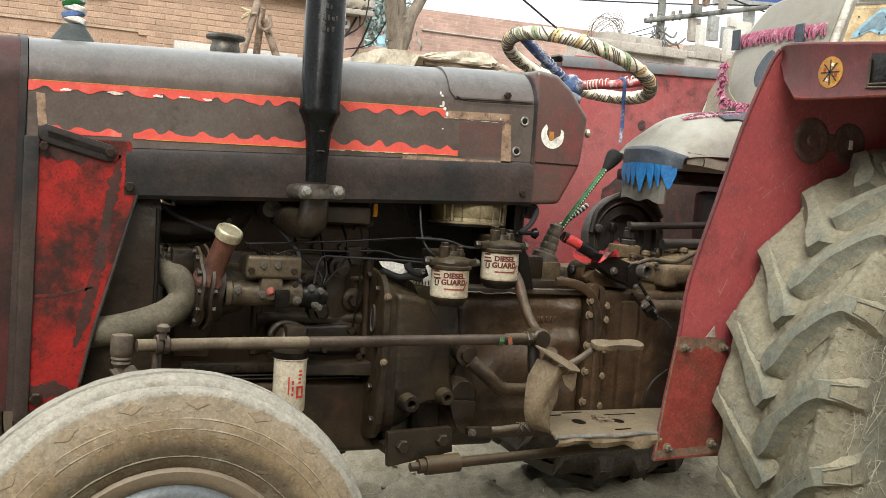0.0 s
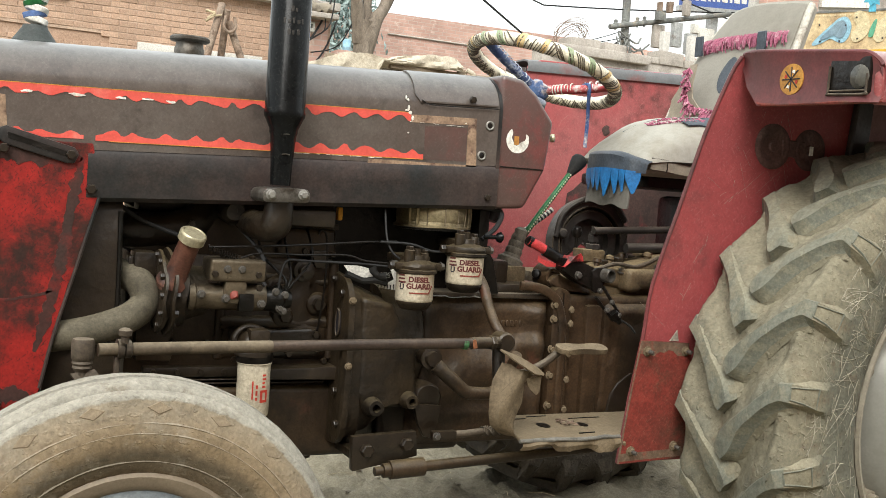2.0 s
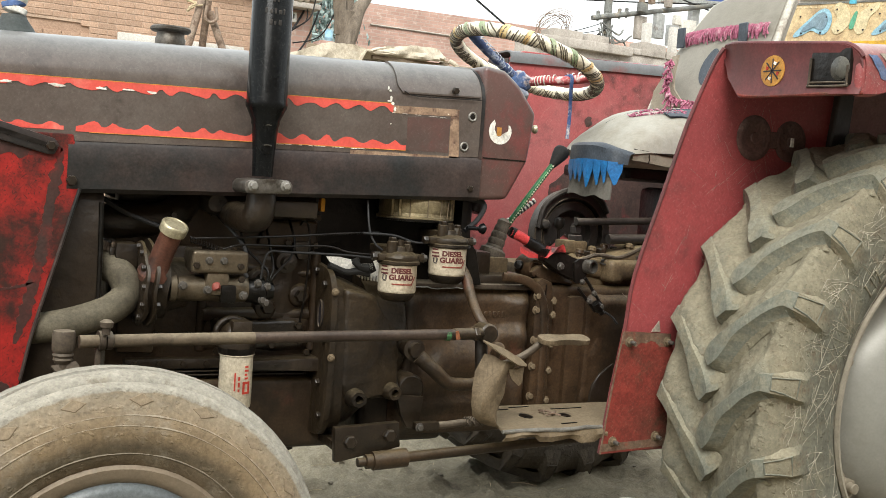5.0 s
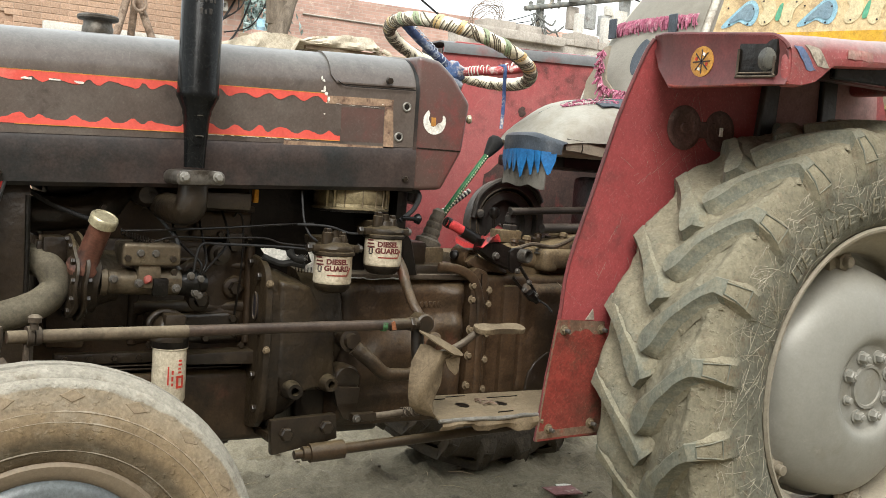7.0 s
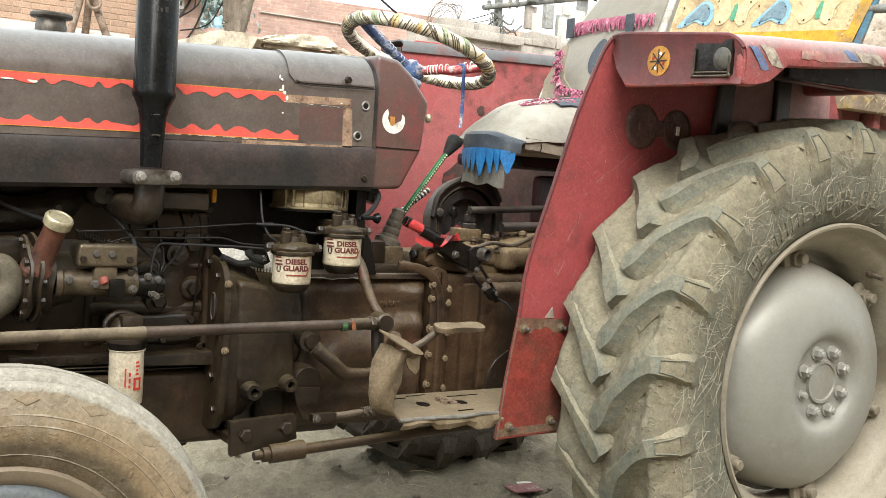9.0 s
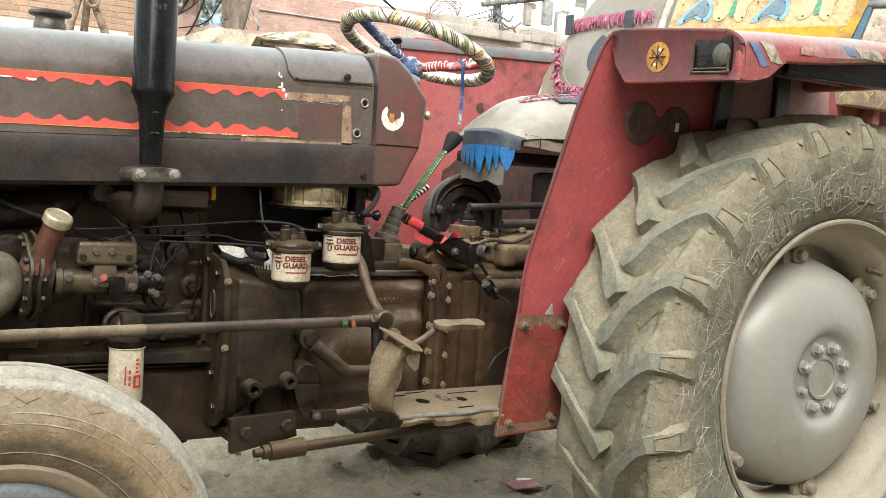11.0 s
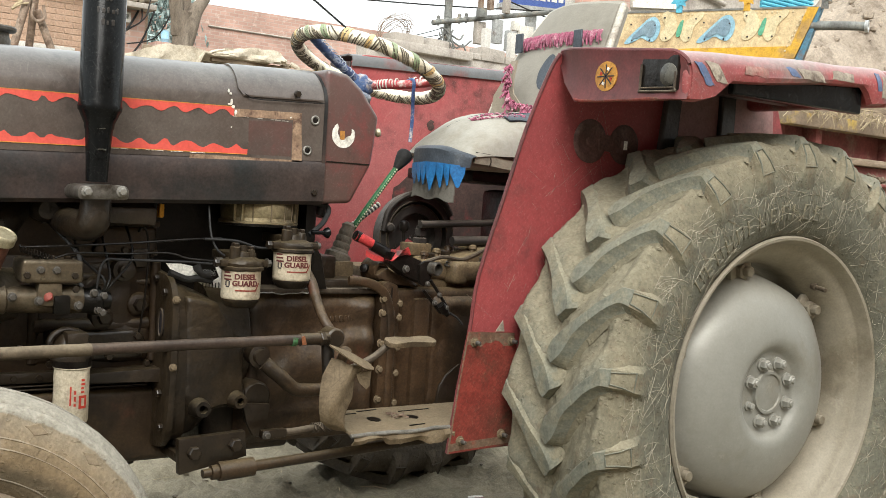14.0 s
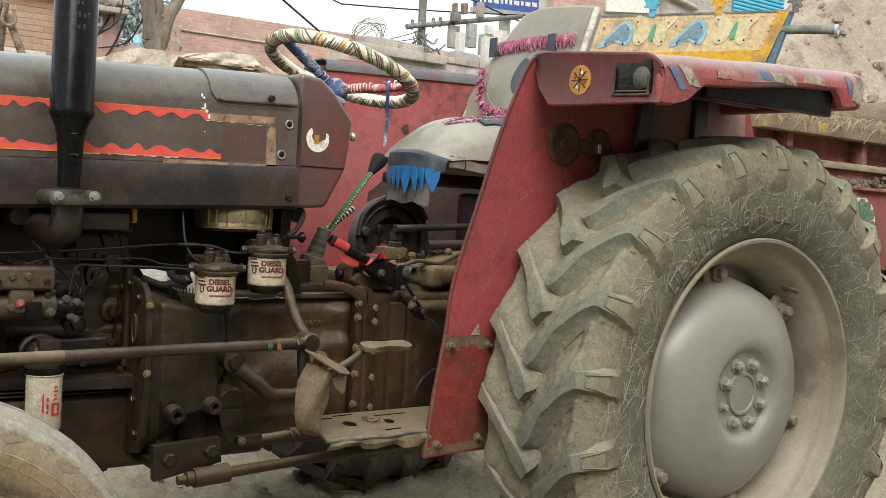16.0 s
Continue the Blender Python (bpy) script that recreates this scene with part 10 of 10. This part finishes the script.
fb = flat([(0.0, 0.0), (1.20, 0.0), (1.20, -0.30), (0.12, -0.285)], -0.04, 0.0, "front_board", M["yellow_faded"], tl, "yellow painted front board with tin hearts and butterflies")
flat([(0.02, 0.006), (1.20, 0.006), (1.20, -0.005), (0.02, -0.005)], -0.05, 0.004, "top_trim", M["pole_dark"], fb)
flat([(0.13, -0.215), (1.20, -0.225), (1.20, -0.300), (0.125, -0.285)], 0.0, 0.004, "yellow_band", M["yellow"], fb, "bright yellow lower band")
flat([(0.0, 0.0), (0.06, 0.0), (0.17, -0.28), (0.12, -0.285)], 0.0, 0.005, "yellow_band", M["yellow"], fb)
flat([(0.0, 0.0), (-0.016, -0.005), (0.088, -0.33), (0.12, -0.30)], -0.06, -0.002, "board_edge", M["teal"], fb, "teal and brown painted board edge")


def rounded(pts, times=2):
    """Cut the corners of a closed outline."""
    for _ in range(times):
        pts = [(a[0] + (b[0] - a[0]) * q, a[1] + (b[1] - a[1]) * q) for a, b in zip(pts, pts[1:] + pts[:1]) for q in (0.25, 0.75)]
    return pts


def heart(cu, cv, s, mat, n1, k):
    pts = [(cu + s * x * k, cv + s * y * k) for x, y in ((-1.0, 0.35), (-0.9, -0.2), (-0.6, -0.55), (-0.25, -0.45), (0.05, -0.25), (0.45, -0.50), (0.95, -0.65), (1.0, -0.5), (0.6, -0.1), (0.1, 0.35), (-0.35, 0.75), (-0.75, 0.80))]
    return flat(rounded(pts), 0.0, n1, "tin_heart", mat, fb)


def butterfly(cu, cv, s):
    for pts in (((0.05, 0.05), (0.35, 0.80), (0.85, 1.0), (1.10, 0.55), (0.75, 0.10), (1.20, -0.35), (0.95, -0.85), (0.35, -0.55)), ((-0.05, 0.10), (-0.6, 0.55), (-1.35, 0.95), (-1.45, 0.60), (-0.80, 0.05), (-0.75, -0.60), (-0.30, -0.90), (0.0, -0.4))):
        flat(rounded([(cu + s * x, cv + s * y) for x, y in pts]), 0.0, 0.005, "tin_wing", M["cream_tin"], fb, "cream tin butterfly wing")
    flat(rounded([(cu + s * x, cv + s * y) for x, y in ((-0.28, 0.5), (-0.05, 0.35), (0.22, -0.4), (0.1, -0.55), (-0.1, -0.45))]), 0.0, 0.008, "tin_body", M["green_tin"], fb)


rivet = finish(turned((0, 0, 0), (0, 0, 1), [(0, 0.0055), (0.004, 0.005), (0.005, 0.001)], 8), M["ink_dark"], 30)
for k in range(2):
    cu = 0.575 + 0.449 * k
    heart(cu, -0.120, 0.115, M["heart_light"], 0.004, 1.0)
    heart(cu - 0.012, -0.112, 0.115, M["heart_blue"], 0.008, 0.68)
    bu = 0.31 + 0.485 * k
    butterfly(bu, -0.098, 0.105)
    for du, dv in ((-0.10, 0.05), (0.09, 0.06), (0.08, -0.06), (-0.06, -0.06)):
        q = BN.to_track_quat("Z", "Y").to_matrix().to_4x4()
        part("rivet", rivet, None, fb, at=Matrix.Translation(board(bu + du, -0.098 + dv, 0.005)) @ q)
        part("rivet", rivet, None, fb, at=Matrix.Translation(board(cu + du * 0.8, -0.12 + dv * 0.8, 0.006)) @ q)
# stitched border of small pale studs along the board's top and end
stud_pale = finish(turned((0, 0, 0), (0, 0, 1), [(0, 0.006), (0.003, 0.0055), (0.004, 0.001)], 8), M["cream_tin"], 30)
qb = BN.to_track_quat("Z", "Y").to_matrix().to_4x4()
for k in range(36):
    part("border_stud", stud_pale, None, fb, at=Matrix.Translation(board(0.14 + 0.029 * k, -0.022, 0.001)) @ qb)
for k in range(8):
    part("border_stud", stud_pale, None, fb, at=Matrix.Translation(board(0.085 + 0.0125 * k, -0.045 - 0.028 * k, 0.006)) @ qb)
for u, mt in ((0.80, "teal"), (0.40, "yellow"), (-0.03, "pole_dark")):
    pts = []
    for i in range(14):
        a = 2 * math.pi * i / 14
        r = 0.056 if i % 2 else 0.034
        pts.append((u + r * math.cos(a), 0.066 + r * 0.9 * math.sin(a)))
    fin = flat(pts, -0.01, 0.012, "finial", M["shutter"] if mt == "teal" else M[mt], tl, "star-shaped painted metal finial")
    flat([(u - 0.02, -0.01), (u + 0.02, -0.01), (u + 0.014, 0.05), (u - 0.014, 0.05)], -0.008, 0.008, "stem", M["shutter"] if mt == "teal" else M[mt], fin)
pipe = tube([board(0.10, -0.10, -0.02), board(-0.12, -0.105, -0.02), board(-0.255, -0.112, -0.02)], 0.025, 14)
part("cross_pipe", pipe, M["pole_dark"], tl, "dark grey steel pipe")
part("pipe_flange", turned(board(-0.245, -0.112, -0.02), board(-0.6, -0.112, -0.02), [(0, 0.033), (0.018, 0.035), (0.020, 0.020), (0.01, 0.018), (0.01, 0.0005)], 18), M["galv"], tl)


def tbox(lo, hi, name, mat, label="", bev=0.006):
    return part(name, box(Vector(lo) - O, Vector(hi) - O, bev), mat, tl, label)


Y0 = 1.40
tbox((2.90, Y0, 0.78), (8.0, Y0 + 0.06, 1.403), "side_panel", M["trolley_red"], "dusty maroon side panel")
tbox((2.90, Y0 - 0.05, 1.405), (8.0, Y0 + 0.16, 1.448), "ledge", M["timber"], "pale dusty timber ledge", 0.012)
tbox((2.90, Y0 + 0.12, 1.44), (8.0, Y0 + 0.16, 1.665), "upper_panel", M["trolley_red"])
tbox((2.86, Y0 - 0.05, 1.595), (8.0, Y0 + 0.05, 1.672), "top_rail", M["worn_rail"], "worn yellow-brown top rail", 0.010)
for x in (3.2, 4.0, 4.8, 5.6, 6.4):
    tbox((x, Y0 + 0.02, 1.44), (x + 0.06, Y0 + 0.125, 1.60), "stanchion", M["trolley_red"])
tbox((2.90, Y0 + 0.04, 1.672), (8.0, Y0 + 0.09, 1.75), "side_board", M["timber"], "weathered timber side board")
tbox((2.95, Y0 + 0.05, 1.752), (8.0, Y0 + 0.10, 1.86), "side_board", M["timber"])
tbox((2.90, 1.46, 0.86), (8.0, 3.3, 0.95), "bed", M["trolley_red"])
tbox((2.90, 1.46, 0.95), (2.96, 3.3, 1.95), "headboard", M["trolley_red"], "dusty maroon headboard")
tbox((2.90, 3.25, 0.95), (8.0, 3.3, 1.7), "side_panel", M["trolley_red"])
tbox((2.2, 2.2, 0.62), (7.5, 2.5, 0.80), "chassis", M["grime_dark"])
for x in (5.0, 6.1):
    for y in (1.62, 3.05):
        wv = turned(Vector((x, y - 0.12, 0.45)) - O, Vector((x, y + 1, 0.45)) - O, [(0.0, 0.25), (0.0, 0.36), (0.03, 0.43), (0.07, 0.45), (0.17, 0.45), (0.21, 0.43), (0.24, 0.36), (0.24, 0.25), (0.16, 0.22), (0.10, 0.06), (0.06, 0.0005)], 40)
        part("wheel", wv, M["sidewall"], tl)
def disc_part(pts, y0, y1, name, mat, parent, label=""):
    bm = slab(pts, "y", y0, y1)
    bmesh.ops.translate(bm, vec=-O, verts=bm.verts)
    return part(name, bm, mat, parent, label)


edge_ = []
for i in range(96):
    a = 2 * math.pi * i / 96
    r = 0.172 + 0.010 * abs(math.sin(6 * a))
    edge_.append((3.99 + 0.95 * r * math.cos(a), 1.065 + r * math.sin(a)))
roundel = disc_part(edge_, Y0 - 0.010, Y0 - 0.002, "painted_roundel", M["cream_tin"], tl, "round fan-shaped painted ornament with a pale scalloped edge")
for k in range(12):
    a = 2 * math.pi * k / 12
    disc_part([(3.99 + 0.95 * r * math.cos(a + d), 1.065 + r * math.sin(a + d)) for r, d in ((0.02, -0.2), (0.155, -0.235), (0.170, -0.12), (0.172, 0.0), (0.170, 0.12), (0.155, 0.235), (0.02, 0.2))], Y0 - 0.015, Y0 - 0.008, "petal", M["fan_orange"] if k == 10 else M["fan_green"], roundel)
hub2 = slab([(4.12 + 0.13 * math.cos(a), 0.66 + 0.12 * math.sin(a)) for a in [i * math.pi / 12 for i in range(24)]], "y", Y0 - 0.012, Y0)
bmesh.ops.translate(hub2, vec=-O, verts=hub2.verts)
part("painted_roundel", hub2, M["cream_tin"], tl)
part("mud_flap", box(Vector((4.0, Y0, 0.50)) - O, Vector((4.3, Y0 + 0.02, 0.78)) - O, 0.004), M["trolley_red"], tl)


def soil_heap():
    h = thing("soil_heap", "steep heap of pale dry cloddy soil loaded in the trailer", "soil", kind="stuff", at=(5.5, 2.4, 1.0))
    bm = bmesh.new()
    grid = []
    nx, ny = 240, 80
    for i in range(nx):
        x = 3.0 + 5.4 * i / (nx - 1)
        row = []
        for j in range(ny):
            y = 1.5 + 1.8 * j / (ny - 1)
            crest = 1.85 + 0.62 * max(0.0, x - 3.45)
            if x > 4.2:
                crest = 2.315 + 0.55 * (x - 4.2)
            k = min(1.0, max(0.0, (y - 1.5) / 0.8))
            z = 1.80 + (min(crest, 3.6) - 1.80) * (k * k * (3 - 2 * k)) - 0.3 * max(0.0, y - 2.5)
            z += 0.06 * noise.noise(Vector((x * 2.3, y * 2.3, 0))) + 0.06 * noise.noise(Vector((x * 6, y * 6, 3))) + 0.045 * abs(noise.noise(Vector((x * 15, y * 15, 7)))) + 0.030 * noise.noise(Vector((x * 34, y * 34, 5)))
            row.append(bm.verts.new((x - 5.5, y - 2.4, z - 1.0)))
        grid.append(row)
    for i in range(nx - 1):
        for j in range(ny - 1):
            bm.faces.new((grid[i][j], grid[i + 1][j], grid[i + 1][j + 1], grid[i][j + 1]))
    rnd = random.Random(77)
    for k in range(420):
        i, j = rnd.randrange(10, nx - 10), rnd.randrange(6, ny - 8)
        s = rnd.choice((0.010, 0.014, 0.02, 0.03, 0.045))
        g = bmesh.ops.create_icosphere(bm, subdivisions=1, radius=s, matrix=Matrix.Translation(grid[i][j].co + Vector((0, -0.3 * s, 0.2 * s))))
        for v in g["verts"]:
            v.co += 0.35 * s * noise.noise_vector(v.co * (1.2 / s))
    part("heap", bm, M["soil"], h, smooth=35)


soil_heap()


def ledge_dirt():
    """Spilt soil along the trailer's side, under the ledge."""
    d = thing("soil_spill", "spilt brown soil crumbs along the trailer side", "soil", kind="stuff", at=(4.0, 1.38, 1.31))
    rnd = random.Random(23)
    bm = bmesh.new()
    for k in range(900):
        x = rnd.uniform(-1.0, 2.6)
        s_ = rnd.choice((0.005, 0.007, 0.009, 0.012, 0.020))
        z = rnd.uniform(0.0, 0.075) * max(0.15, 0.5 + noise.noise(Vector((x * 2.2, 0, 3))))
        b = bmesh.ops.create_icosphere(bm, subdivisions=1, radius=s_, matrix=Matrix.Translation((x, rnd.uniform(-0.012, 0.02), z)))
        for v in b["verts"]:
            v.co += 0.4 * s_ * noise.noise_vector(v.co * (1.1 / s_))
    part("crumbs", bm, M["soil_dark"], d, smooth=30)
    part("lip", box((-1.1, -0.02, -0.022), (4.0, 0.02, -0.002), 0.006), M["trolley_red"], d)


ledge_dirt()


def straw():
    s = thing("straw", "loose dry straw caught on the trailer rail", "straw", kind="stuff", at=(3.3, 1.35, 1.67))
    rnd = random.Random(14)
    bm = bmesh.new()
    for i in range(170):
        p = Vector((rnd.uniform(-0.40, 0.95), rnd.uniform(-0.07, 0.05), rnd.uniform(0.0, 0.05)))
        a, l = rnd.uniform(0, 6.28), rnd.uniform(0.05, 0.16)
        d = Vector((l * math.cos(a), 0.4 * l * math.sin(a), rnd.uniform(-0.10, 0.05)))
        tube([p, p + 0.5 * d + Vector((0, -0.01, 0.02)), p + d], 0.0024, 4, 2, bm)
    part("stalks", bm, M["straw"], s)


straw()


def road_litter():
    """Pebbles, clods and straw trodden into the dust under and round the tractor."""
    g = thing("gravel", "scattered pebbles and dry clods on the road dust", "gravel", kind="stuff", at=(-0.5, 0.3, 0))
    rnd = random.Random(61)
    bm = bmesh.new()
    for k in range(200):
        x, y = rnd.uniform(-1.6, 2.4), rnd.uniform(-1.0, 2.4)
        s = rnd.choice((0.004, 0.005, 0.006, 0.008, 0.010, 0.014))
        b = bmesh.ops.create_icosphere(bm, subdivisions=1, radius=s, matrix=Matrix.Translation((x + 0.5, y - 0.3, ground_z(x, y) + 0.2 * s)) @ Matrix.Diagonal((1.3, 1.0, 0.7, 1)))
        for v in b["verts"]:
            v.co += 0.3 * s * noise.noise_vector(v.co * (1.1 / s))
    part("pebbles", bm, M["pebble"], g, smooth=30)
    s_ = thing("straw", "dry straw trodden into the road dust", "straw", kind="stuff", at=(-0.5, 0.3, 0))
    bm = bmesh.new()
    for k in range(130):
        x, y = rnd.uniform(-1.2, 2.4), rnd.uniform(-1.0, 2.2)
        p = Vector((x + 0.5, y - 0.3, ground_z(x, y) + 0.003))
        a, ln = rnd.uniform(0, 6.28), rnd.uniform(0.03, 0.12)
        d = Vector((ln * math.cos(a), ln * math.sin(a), rnd.uniform(-0.004, 0.008)))
        tube([p, p + 0.5 * d + Vector((0, 0, 0.006)), p + d], rnd.uniform(0.0008, 0.0014), 4, 2, bm)
    part("stalks", bm, M["straw"], s_)


road_litter()

packet = thing("cardboard_packet", "flattened pink and white cardboard packet lying on the road dust", "packet", at=(0.035, 0.42, ground_z(0.035, 0.42) + 0.004))
for name_, pts_, mat_, z0, z1 in (("card", [(-0.060, -0.045), (0.050, -0.055), (0.062, 0.030), (-0.052, 0.045)], "pink_card", 0.004, 0.009), ("torn_end", [(0.010, 0.040), (0.064, 0.032), (0.075, 0.048), (0.050, 0.060), (0.016, 0.056)], "white", 0.0035, 0.006)):
    part(name_, jitter(slab(pts_, "z", z0, z1, 0.001, 1), 0.004, 20), M[mat_], packet)
